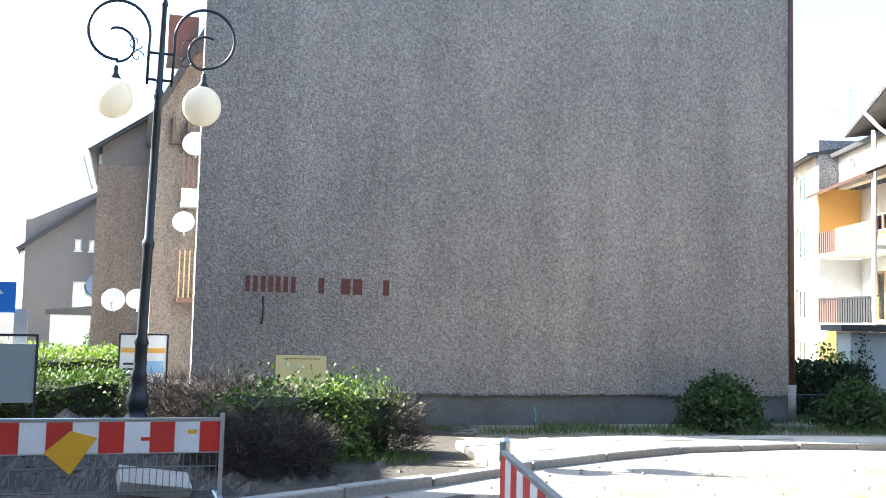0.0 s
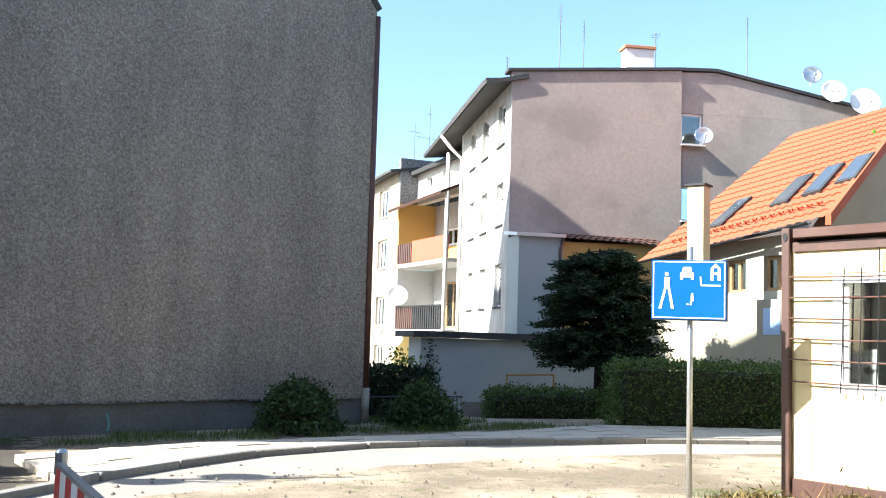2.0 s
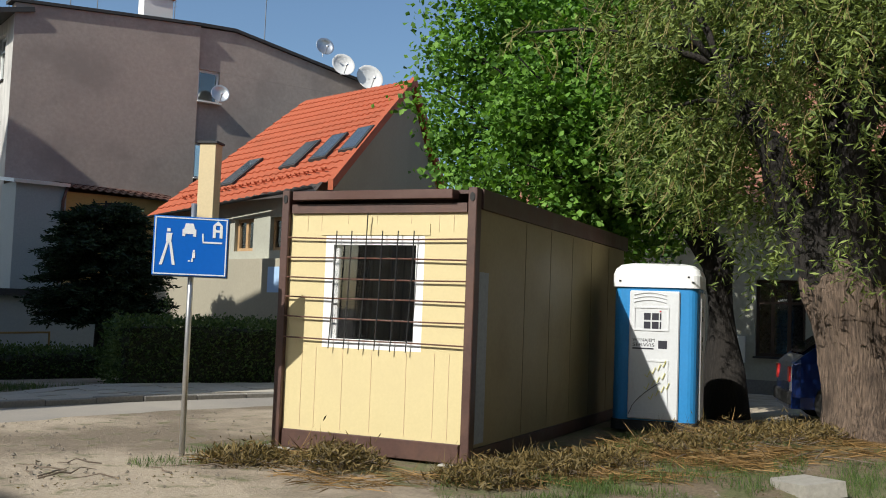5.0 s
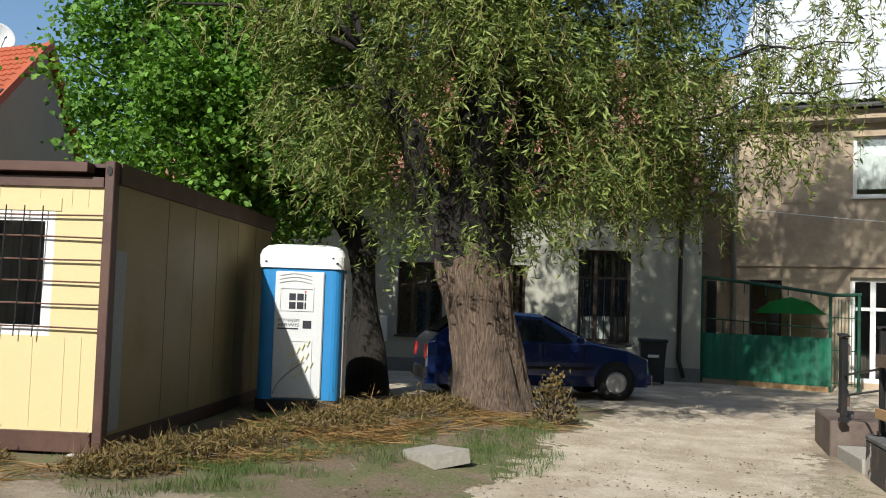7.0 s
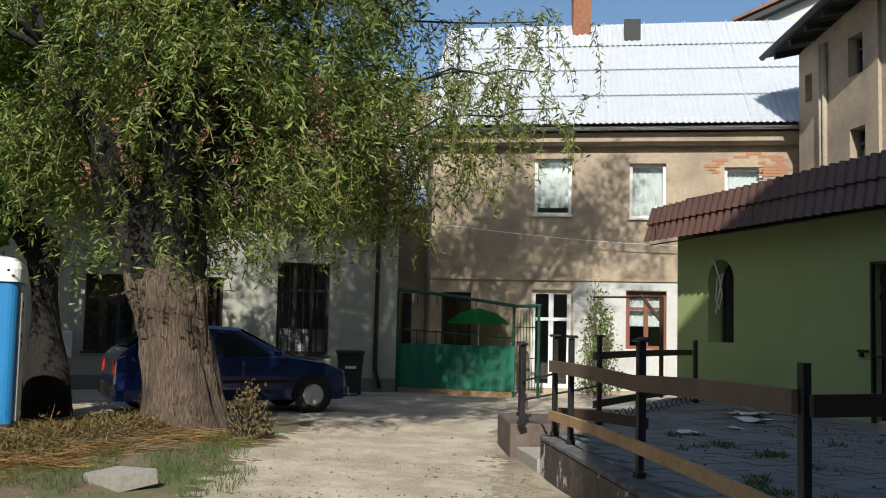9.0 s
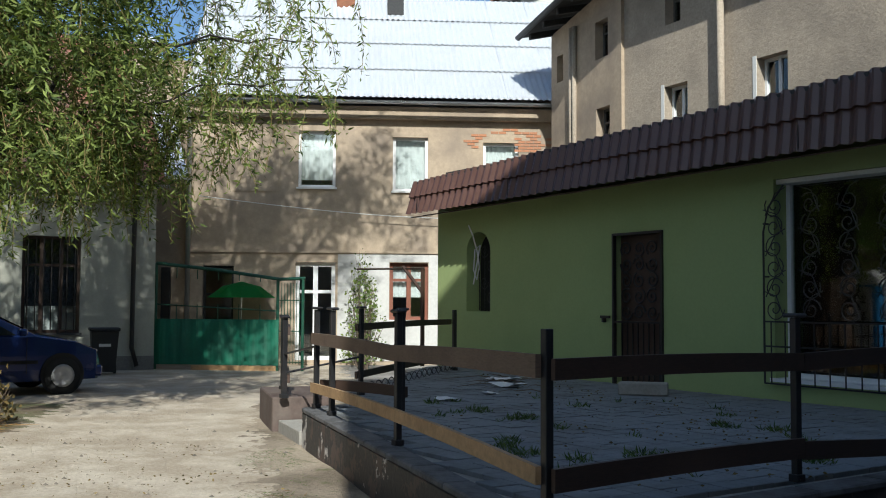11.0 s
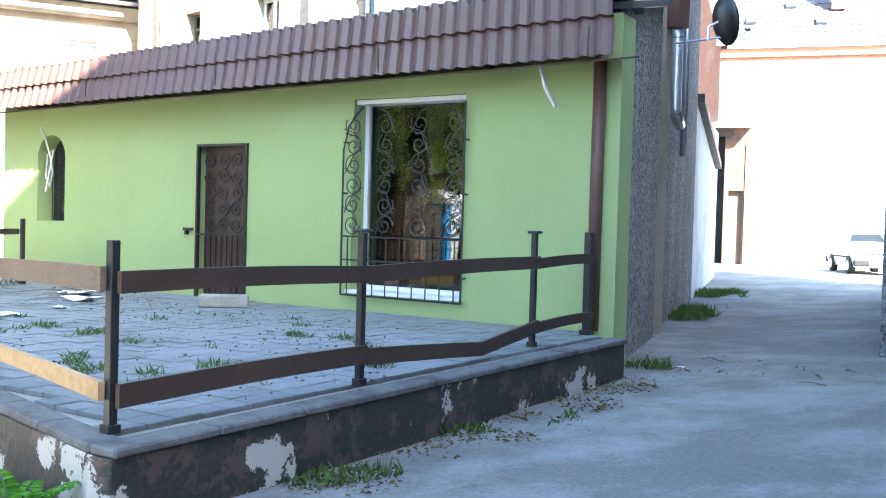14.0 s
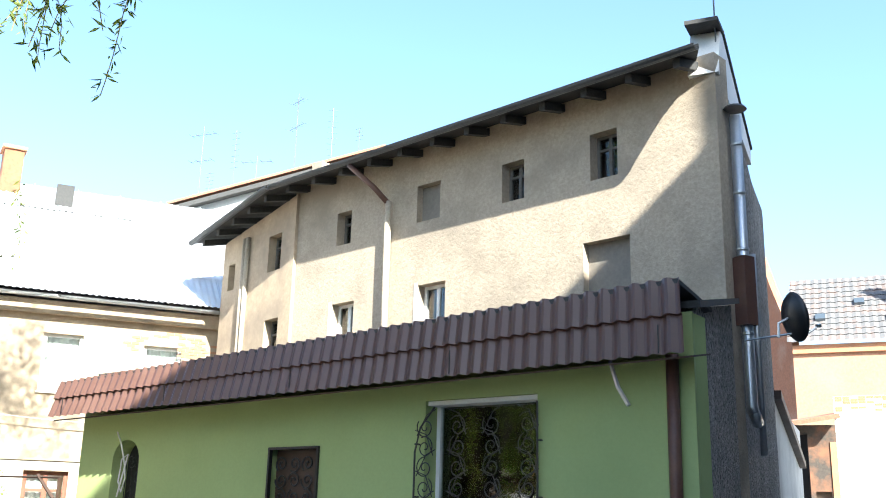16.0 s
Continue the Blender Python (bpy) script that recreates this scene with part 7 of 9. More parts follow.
M_DARKPLASTIC = surf("black_bin_plastic", (0.02, 0.021, 0.022), 0.5, 30, 0.15, bumps=0.15)
wheelie_bin()


# ---- green yard gate with a parasol behind ----
def yard_gate():
    g0_, g1_ = (24.15, 1.85), (23.2, -0.95)
    L = dist2(g0_, g1_)
    t_ = thing("yard_gate", "green sheet metal gate in a pipe frame", "gate", face_frame(g0_, g1_))
    green = surf("green_gate_paint", (0.012, 0.13, 0.075), 0.5, 16, 0.15, (0.02, 0.09, 0.06), 1.4, 0.6, 0.2, 0.004)
    gdark = surf("dark_green_pipe", (0.015, 0.075, 0.045), 0.5, 16, 0.15, bumps=0.2)
    bm = bmesh.new()
    n = 44
    front = []
    for i in range(n + 1):
        front.append((L * i / n, -0.01 - 0.014 * (i // 2 % 2)))
    bm_plan(bm, front + [(L, 0.015), (0, 0.015)], 0.12, 1.16)
    part("gate_sheet", bm, green, t_, "deep green sheet metal")
    box_part("bottom_board", (0.9, L - 0.05, -0.04, 0.0, 0.0, 0.11), M_WOODRAW, t_)
    for x, h in ((0.0, 2.45), (L - 0.04, 2.1), (L + 0.55, 2.1)):
        bm = bmesh.new()
        bm_rod(bm, [(x, 0.04, 0.0), (x, 0.04, h)], 0.035, 8)
        part("gate_post", bm, gdark, t_)
    bm = bmesh.new()
    bm_rod(bm, [(0, 0.04, 2.45), (1.4, 0.04, 2.3), (L, 0.04, 2.08), (L + 0.6, 0.04, 2.1)], 0.04, 8)
    bm_rod(bm, [(0, 0.04, 1.5), (L, 0.04, 1.35)], 0.015, 6)
    part("top_pipe", bm, gdark, t_)
    for k in range(5):
        x = 0.5 + 0.5 * k
        bm = bmesh.new()
        bm_rod(bm, [(x, 0.04, 1.16), (x, 0.04, 1.5)], 0.012, 6)
        part("strut", bm, gdark, t_)
        bm = bmesh.new()
        bm_rod(bm, [(x, 0.04, 2.1 - 0.02 * k), (x, 0.04, 2.36 - 0.06 * k)], 0.012, 6)
        part("strut", bm, gdark, t_)
    # side gate lattice towards the terrace
    bm = bmesh.new()
    for k in range(8):
        bm_rod(bm, [(L + 0.05 + 0.07 * k, 0.04, 0.15), (L + 0.05 + 0.07 * k, 0.04, 2.0)], 0.008, 5)
    for z in (0.2, 0.9, 1.6):
        bm_rod(bm, [(L, 0.04, z), (L + 0.6, 0.04, z)], 0.012, 5)
    part("side_leaf", bm, gdark, t_)
    p = thing("parasol", "open green garden parasol behind the gate", "parasol", pose(24.7, -0.1, 0))
    bm = bmesh.new()
    seg = 8
    top = bm.verts.new((0, 0, 2.05))
    r1 = [bm.verts.new((0.45 * math.cos(2 * math.pi * k / seg), 0.45 * math.sin(2 * math.pi * k / seg), 1.93)) for k in range(seg)]
    r2 = [bm.verts.new((0.8 * math.cos(2 * math.pi * k / seg), 0.8 * math.sin(2 * math.pi * k / seg), 1.66)) for k in range(seg)]
    for k in range(seg):
        bm.faces.new((top, r1[k], r1[(k + 1) % seg]))
        bm.faces.new((r1[k], r2[k], r2[(k + 1) % seg], r1[(k + 1) % seg]))
    bmesh.ops.solidify(bm, geom=list(bm.faces), thickness=0.006)
    part("canopy", bm, leaf_mat("green_canvas", (0.02, 0.22, 0.06), (0.03, 0.28, 0.08), 0.4), p, "green canvas canopy")
    bm = bmesh.new()
    bm_rod(bm, [(0, 0, 0), (0, 0, 2.03)], 0.02, 8)
    part("pole", bm, M_STEEL, p)


yard_gate()


def lone_slab():
    s = thing("concrete_slab", "broken concrete slab lying in the dry grass", "slab", pose(9.65, 3.2, ground_z(9.65, 3.2) + 0.03, -7, 5, 48))
    bm = bmesh.new()
    bm_plan(bm, [(-0.4, -0.2), (0.36, -0.22), (0.42, 0.1), (0.25, 0.2), (-0.38, 0.18)], -0.06, 0.08)
    part("slab_body", bm, M_CONC, s)


lone_slab()
s2 = thing("rubble_slab", "broken grey concrete slab on the earth heap", "slab", pose(-2.55, 8.9, 0.12, 14, 8, 30))
bm = bmesh.new()
bm_plan(bm, [(-0.3, -0.2), (0.32, -0.22), (0.36, 0.15), (-0.25, 0.2)], -0.05, 0.06)
part("slab_body", bm, M_CONC, s2)
b3 = thing("step_block", "loose grey concrete block on the terrace", "block", face_frame((12.3, -4.9), (12.0, -5.5), TZ))
box_part("block_body", (0, 0.62, 0, 0.25, 0.0, 0.16), M_CONC, b3, bev=0.015)


# ---- plants ----
def leaf_mesh(name, base, axis, size, width, material, parent=None, fold=0.25, rng=None, label="", kind=""):
    """Many small folded leaves: base points, unit axes, lengths; two triangles each."""
    n = len(base)
    rng = rng or np.random.default_rng(1)
    base, axis = np.asarray(base, float), np.asarray(axis, float)
    axis /= np.linalg.norm(axis, axis=1, keepdims=True) + 1e-9
    rnd = rng.normal(size=(n, 3))
    side = np.cross(axis, rnd)
    side /= np.linalg.norm(side, axis=1, keepdims=True) + 1e-9
    nrm = np.cross(side, axis)
    ln = (np.ones(n) * size if np.isscalar(size) else np.asarray(size))[:, None]
    wd = ln * width
    mid = base + axis * ln * 0.45
    v = np.stack([base, mid + side * wd / 2 + nrm * wd * fold, base + axis * ln, mid - side * wd / 2 + nrm * wd * fold], 1).reshape(-1, 3)
    i = np.arange(n)[:, None] * 4
    f = np.concatenate([i + [0, 1, 2], i + [0, 2, 3]], 1).reshape(-1)
    me = bpy.data.meshes.new(name)
    me.vertices.add(4 * n)
    me.vertices.foreach_set("co", v.astype(np.float32).ravel())
    me.loops.add(6 * n)
    me.loops.foreach_set("vertex_index", f.astype(np.int32))
    me.polygons.add(2 * n)
    me.polygons.foreach_set("loop_start", np.arange(0, 6 * n, 3, dtype=np.int32))
    me.polygons.foreach_set("loop_total", np.full(2 * n, 3, dtype=np.int32))
    me.update(calc_edges=True)
    me.validate()
    me.materials.append(material)
    ob = new(name, me)
    if parent:
        ob.parent = parent
    if label:
        ob["label"] = label
    if kind:
        ob["kind"] = kind
    return ob


def limb(bm, a, b, r0, r1, rng, n=7, wob=0.12, seg=8, sag=0.0):
    a, b = Vector(a), Vector(b)
    pts, rs = [], []
    for i in range(n):
        k = i / (n - 1)
        p = a.lerp(b, k) + Vector((rng.uniform(-wob, wob), rng.uniform(-wob, wob), rng.uniform(-wob, wob) * 0.5)) * (1 if 0 < i else 0)
        p.z += sag * math.sin(math.pi * k)
        pts.append(p)
        rs.append(r0 + (r1 - r0) * k)
    bm_rod(bm, pts, rs, seg)
    return pts


def willow():
    rng, ng = random.Random(31), np.random.default_rng(31)
    bx, by = 13.55, 3.72
    z0 = ground_z(bx, by)
    t_ = thing("willow_tree", "old willow with furrowed trunk and drooping narrow leaves", "tree", pose(0, 0, 0))
    bm = bmesh.new()
    # furrowed trunk: ridged rings
    seg, rings = 56, 26
    rows = []
    for j in range(rings):
        k = j / (rings - 1)
        z = -0.25 + 3.0 * k
        flare = 0.50 + 0.12 * max(0, 1 - z / 0.5) ** 1.6 - 0.06 * smooth(0.3, 1.2, z) + 0.06 * smooth(1.3, 1.8, z) - 0.24 * smooth(1.9, 2.7, z)
        cx = bx + 0.02 * z
        cy = by + 0.17 * max(0, z) + 0.04 * max(0, z - 1.2)
        row = []
        for i in range(seg):
            a = 2 * math.pi * i / seg
            n1 = noise.noise(Vector((math.cos(a) * 3.2, math.sin(a) * 3.2, z * 0.5)))
            n2 = noise.noise(Vector((math.cos(a) * 9, math.sin(a) * 9, z * 1.1 + 7)))
            r = flare * (1 + 0.16 * n1 + 0.15 * n2 + 0.05 * noise.noise(Vector((a * 9, z * 7, 2))))
            row.append(bm.verts.new((cx + r * math.cos(a), cy + r * math.sin(a), z0 + z)))
        rows.append(row)
    for u, v in zip(rows, rows[1:]):
        for i in range(seg):
            bm.faces.new((u[i], u[(i + 1) % seg], v[(i + 1) % seg], v[i]))
    bm.faces.new(rows[-1])
    part("trunk", bm, M_BARK, t_, "grey-brown furrowed trunk", True)
    ends = []
    bm = bmesh.new()
    top = (bx + 0.03, by + 0.33, z0 + 1.55)
    mains = [((bx + 0.1, by + 0.5, 6.0), 0.42, 0.15), ((bx + 0.3, by - 0.5, 5.6), 0.36, 0.1), ((bx - 0.6, by + 1.7, 5.0), 0.38, 0.08), ((bx - 0.7, by - 0.1, 5.5), 0.34, 0.08), ((bx + 1.2, by + 1.0, 5.8), 0.3, 0.07)]
    for e, r0, r1 in mains:
        p = limb(bm, top, e, r0, r1, rng, 7, 0.12, 10)
        ends.append(p[-1])
    far = []
    for e, c in ((ends[0], 7), (ends[1], 6), (ends[2], 6), (ends[3], 6), (ends[4], 5), (Vector((bx, by + 0.6, 4.2)), 6)):
        for _ in range(c):
            a = rng.uniform(0, 2 * math.pi)
            L = rng.uniform(1.2, 3.0)
            b = (e.x + L * math.cos(a), e.y + L * math.sin(a), e.z + rng.uniform(-0.4, 2.2))
            p = limb(bm, e, b, 0.06, 0.015, rng, 6, 0.15, 5, 0.25)
            far += p[2:]
    # long arms over the yard and one towards the road
    arms = []
    for a, b, r in (((bx + 0.2, by - 0.2, 3.6), (15.2, -0.3, 5.5), 0.075), ((bx + 0.1, by - 0.3, 3.2), (14.0, -1.2, 4.6), 0.05), ((bx + 0.2, by + 0.1, 5.0), (15.2, -1.0, 6.2), 0.05), ((bx - 0.6, by - 0.3, 5.4), (7.9, -1.55, 6.25), 0.06), ((bx + 0.2, by - 0.3, 3.4), (14.4, -0.2, 4.1), 0.05), ((bx + 0.1, by - 0.3, 3.0), (14.35, 0.7, 3.5), 0.045), ((bx + 0.1, by - 0.3, 3.2), (14.2, 1.3, 3.6), 0.04), ((bx + 0.2, by - 0.2, 4.0), (14.1, -0.9, 5.2), 0.05), ((bx - 0.2, by + 0.4, 3.4), (12.6, 6.3, 4.4), 0.06)):
        p = limb(bm, a, b, r * 0.6, 0.008, rng, 12, 0.14, 6, 0.35)
        arms += p[4:]
    tagged(part("limb_work", bm, M_BARKSHADED, t_, "crooked limbs coloured dark for shade", True), kind="stuff")
    # hanging strands of narrow leaves
    P, A, S = [], [], []
    tw = bmesh.new()
    def strand(x, y, z, L, ox, oy, twig):
        n = max(4, int(L / 0.042))
        pts = []
        for i in range(n):
            k = i / n
            pts.append((x + ox * k * L + 0.07 * math.sin(5 * k + x * 7), y + oy * k * L + 0.07 * math.sin(4 * k + y * 9), z - L * k * (0.35 + 0.65 * k)))
        for q in pts:
            for _ in range(2):
                P.append((q[0] + rng.gauss(0, 0.03), q[1] + rng.gauss(0, 0.03), q[2] + rng.gauss(0, 0.03)))
                A.append((ox * 0.6 + rng.gauss(0, 0.75), oy * 0.6 + rng.gauss(0, 0.75), -0.5 + rng.gauss(0, 0.45)))
                S.append(rng.uniform(0.085, 0.15))
        if twig:
            bm_rod(tw, pts[::4] + [pts[-1]], 0.005, 3, False)
    made = 0
    while made < 3300:
        a = rng.uniform(0, 2 * math.pi)
        r = math.sqrt(rng.random())
        ry = 3.0 if math.sin(a) > 0 else 3.1
        x, y = bx + 0.1 + 3.4 * r * math.cos(a), by + 0.2 + ry * r * math.sin(a)
        zt = 8.0 - 1.2 * r * r
        zb = 2.25 + noise.noise(Vector((x * 0.6, y * 0.6, 0))) * 0.9 + 0.5 * r + (0.5 * r if math.sin(a) < 0 else 0.0)
        z = zb + (zt - zb) * rng.random() ** 0.85 + 0.35
        if noise.noise(Vector((x * 1.15, y * 1.15, z * 0.95))) < 0.1 - 0.2 * (r < 0.35):
            continue
        if x < bx and abs(y - by - 0.55) < 0.7 and z < 4.6 + 0.5 * math.sin(7 * y):
            continue
        made += 1
        strand(x, y, z, rng.uniform(0.3, 0.85), math.cos(a) * 0.5 + rng.gauss(0, 0.2), math.sin(a) * 0.5 + rng.gauss(0, 0.2), made % 3 == 0)
    # unseen high crown in clumps on rising limbs, added for its dappled shade
    hi = bmesh.new()
    made = 0
    while made < 300:
        d = Vector((rng.gauss(0, 1), rng.gauss(0, 1), rng.gauss(0, 1))).normalized() * rng.uniform(0.3, 1.0)
        c_ = Vector((bx + 0.2 + 3.3 * d.x, 3.1 + 4.5 * d.y, 10.3 + 4.0 * d.z))
        if c_.z < 6.9 or noise.noise(c_ * 0.8) < -0.08:
            continue
        made += 1
        # last clumps are shifted to throw more dapple on the tan house
        if made > 235:
            c_ = Vector((bx + 0.2 + 2.4 * d.x, -0.6 + 2.9 * d.y, 12.4 + 2.0 * d.z))
        if made % 8 == 0:
            limb(hi, (bx + 0.1, by - 0.2, 5.8), c_, 0.09, 0.015, rng, 6, 0.15, 5)
        for _ in range(150):
            P.append((c_.x + rng.gauss(0, 0.32), c_.y + rng.gauss(0, 0.32), c_.z + rng.gauss(0, 0.3)))
            A.append((rng.gauss(0, 0.8), rng.gauss(0, 0.8), -0.4 + rng.gauss(0, 0.5)))
            S.append(rng.uniform(0.14, 0.24))
    tagged(part("upper_limb_work", hi, M_BARKSHADED, t_), kind="stuff")
    for q in far:
        for _ in range(5):
            strand(q.x + rng.gauss(0, 0.25), q.y + rng.gauss(0, 0.25), q.z + rng.uniform(-0.1, 0.2), rng.uniform(0.3, 0.9), rng.gauss(0, 0.4), rng.gauss(0, 0.4), True)
    for q in arms:
        for _ in range(6):
            strand(q.x + rng.gauss(0, 0.3), q.y + rng.gauss(0, 0.3), q.z + rng.uniform(-0.2, 0.2), rng.uniform(0.4, 1.35), rng.gauss(0, 0.25), rng.gauss(0, 0.25), True)
    # strands round the fork of the trunk
    for _ in range(90):
        a = rng.uniform(0, 2 * math.pi)
        k = rng.uniform(0.7, 1.5)
        strand(bx + k * math.cos(a), by + 0.45 + k * math.sin(a), rng.uniform(2.2, 3.6), rng.uniform(0.3, 0.8), 0.2 * math.cos(a), 0.2 * math.sin(a), False)
    leaf_mesh("crown", P, A, np.array(S), 0.22, M_LEAF_WILLOW, t_, 0.15, ng, "drooping olive green narrow leaves")
    tagged(part("twig_work", tw, surf("yellow_green_twig", (0.2, 0.15, 0.05), 0.7, 20, 0.2, bumps=0.1), t_, "thin yellowish twigs"), kind="stuff")


willow()


def broad_tree(name, label, base, crown, radii, n, leaf, size, seed, width=0.8, gap=-0.1, lean=(0, 0)):
    rng, ng = random.Random(seed), np.random.default_rng(seed)
    z0 = ground_z(base[0], base[1])
    t_ = thing(name, label, "tree", pose(0, 0, 0))
    bm = bmesh.new()
    bm_rod(bm, [(base[0], base[1], z0 - 0.2), (base[0] + lean[0] * 0.3, base[1] + lean[1] * 0.3, z0 + 0.8), (base[0] + lean[0], base[1] + lean[1], z0 + 2.6), (crown[0], crown[1], crown[2] + 0.5)], [0.44, 0.35, 0.29, 0.12], 14)
    part("trunk", bm, M_BARKSHADED, t_, "bark trunk coloured dark for shade", True)
    bm = bmesh.new()
    tips = []
    for _ in range(46):
        d = Vector((rng.gauss(0, 1), rng.gauss(0, 1), rng.gauss(0.1, 0.8))).normalized()
        s = rng.uniform(0.55, 1.0)
        b = Vector(crown) + Vector((d.x * radii[0], d.y * radii[1], d.z * radii[2])) * s
        a = Vector((base[0] + lean[0], base[1] + lean[1], z0 + 2.4)).lerp(Vector(crown), rng.random())
        p = limb(bm, a, b, 0.07, 0.012, rng, 6, 0.12, 5)
        tips += p[2:]
    tagged(part("limb_work", bm, M_BARKSHADED, t_), kind="stuff")
    P, A = [], []
    cl = []
    for q in tips:
        cl += [(q.x + rng.gauss(0, 0.2), q.y + rng.gauss(0, 0.2), q.z + rng.gauss(0, 0.2)) for _ in range(3)]
    while len(cl) < n // 52:
        d = Vector((rng.gauss(0, 1), rng.gauss(0, 1), rng.gauss(0, 1))).normalized() * rng.uniform(0.45, 1.02)
        q = (crown[0] + d.x * radii[0], crown[1] + d.y * radii[1], crown[2] + d.z * radii[2])
        if noise.noise(Vector(q) * 0.75) > gap:
            cl.append(q)
    for q in cl:
        for _ in range(52):
            P.append((q[0] + rng.gauss(0, 0.23), q[1] + rng.gauss(0, 0.23), q[2] + rng.gauss(0, 0.14)))
            A.append((rng.gauss(0, 1), rng.gauss(0, 1), -0.35 + rng.gauss(0, 0.45)))
    leaf_mesh("crown", P, A, ng.uniform(size * 0.6, size * 1.25, len(P)), width, leaf, t_, 0.2, ng)
    return t_


broad_tree("maple_tree", "broad-leaved green tree behind the container and toilet", (16.1, 6.75), (15.7, 9.3, 5.6), (3.2, 3.1, 3.3), 76000, M_LEAF_MAPLE, 0.125, 7, 0.8, 0.02, (-0.05, 0.15))


def conifer():
    rng, ng = random.Random(17), np.random.default_rng(17)
    cx, cy = 12.6, 19.9
    z0 = ground_z(cx, cy)
    t_ = thing("conifer_tree", "dense dark green spruce beside the doorway", "tree", pose(0, 0, 0))
    bm = bmesh.new()
    bm_rod(bm, [(cx, cy, z0 - 0.1), (cx + 0.05, cy, 1.6), (cx, cy, 3.8)], [0.13, 0.1, 0.02], 10)
    part("trunk", bm, M_BARKSHADED, t_)
    bm = bmesh.new()
    P, A = [], []
    for k in range(330):
        z = rng.uniform(1.2, 3.75)
        rr = 1.45 * (1 - ((z - 1.75) / 2.25) ** 2) ** 0.5 if abs(z - 1.75) < 2.2 else 0.3
        rr *= rng.uniform(0.75, 1.12)
        a = rng.uniform(0, 2 * math.pi)
        e = Vector((cx + rr * math.cos(a), cy + rr * math.sin(a), z - 0.16 + rng.uniform(-0.1, 0.12)))
        s = Vector((cx, cy, z))
        bm_rod(bm, [s, s.lerp(e, 0.5) + Vector((0, 0, 0.06)), e], [0.018, 0.012, 0.005], 4)
        for i in range(14):
            q = s.lerp(e, 0.3 + 0.7 * i / 13)
            for _ in range(11):
                P.append((q.x + rng.gauss(0, 0.07), q.y + rng.gauss(0, 0.05), q.z + rng.gauss(0, 0.03)))
                A.append((math.cos(a) + rng.gauss(0, 0.9), math.sin(a) + rng.gauss(0, 0.9), rng.gauss(-0.1, 0.45)))
    tagged(part("limb_work", bm, M_BARKSHADED, t_), kind="stuff")
    leaf_mesh("needles", P, A, ng.uniform(0.08, 0.17, len(P)), 0.3, M_LEAF_DARK, t_, 0.1, ng)


conifer()


def hedge(label, quad, h, leaf, n, size, seed, z=0.0, ragged=0.06, core=None, name="hedge", width=0.6):
    """A clipped hedge over four plan corners, with leaves standing out of a shade-dark core."""
    rng, ng = random.Random(seed), np.random.default_rng(seed)
    t_ = thing(name, label, "hedge")
    q = [Vector(p) for p in quad]
    c = sum(q, Vector((0, 0))) / 4
    bm = bmesh.new()
    bm_plan(bm, [c + (p - c) * 0.9 for p in q], z, z + h * 0.9)
    bmesh.ops.subdivide_edges(bm, edges=bm.edges[:], cuts=5, use_grid_fill=True)
    for v in bm.verts:
        v.co += Vector((rng.gauss(0, 0.03), rng.gauss(0, 0.03), rng.gauss(0, 0.03)))
    part("shade_core", bm, M_HEDGECORE, t_)
    P, A = [], []
    per = [(q[i] - q[(i + 1) % 4]).length for i in range(4)]
    area = [L * h for L in per] + [per[0] * per[1]]
    for _ in range(n):
        k = rng.choices(range(5), area)[0]
        if k < 4:
            a, b = q[k], q[(k + 1) % 4]
            p = a.lerp(b, rng.random())
            out = (p - c).normalized()
            ed = (b - a).normalized()
            nn = Vector((ed.y, -ed.x))
            if nn.dot(out) < 0:
                nn = -nn
            zz = z + h * rng.random()
            d = rng.gauss(0, ragged) + 0.08 * noise.noise(Vector((p.x * 2.2, p.y * 2.2, zz * 2.5)))
            P.append((p.x + nn.x * d, p.y + nn.y * d, zz))
            A.append((nn.x + rng.gauss(0, 0.7), nn.y + rng.gauss(0, 0.7), 0.3 + rng.gauss(0, 0.6)))
        else:
            p = q[0].lerp(q[1], u := rng.random()).lerp(q[3].lerp(q[2], u), rng.random())
            P.append((p.x, p.y, z + h + rng.gauss(0, ragged) + 0.06 * noise.noise(Vector((p.x * 2.5, p.y * 2.5, 3)))))
            A.append((rng.gauss(0, 0.6), rng.gauss(0, 0.6), 0.8))
    leaf_mesh("leaves", P, A, ng.uniform(size * 0.6, size * 1.3, len(P)), width, leaf, t_, 0.2, ng)
    return t_


# solid hedge filling, the shade between leaves put into its colour
M_HEDGECORE = surf("hedge_inner_shade", (0.03, 0.035, 0.016), 0.95, 14, 0.5, bumps=0.8, dist=0.03)


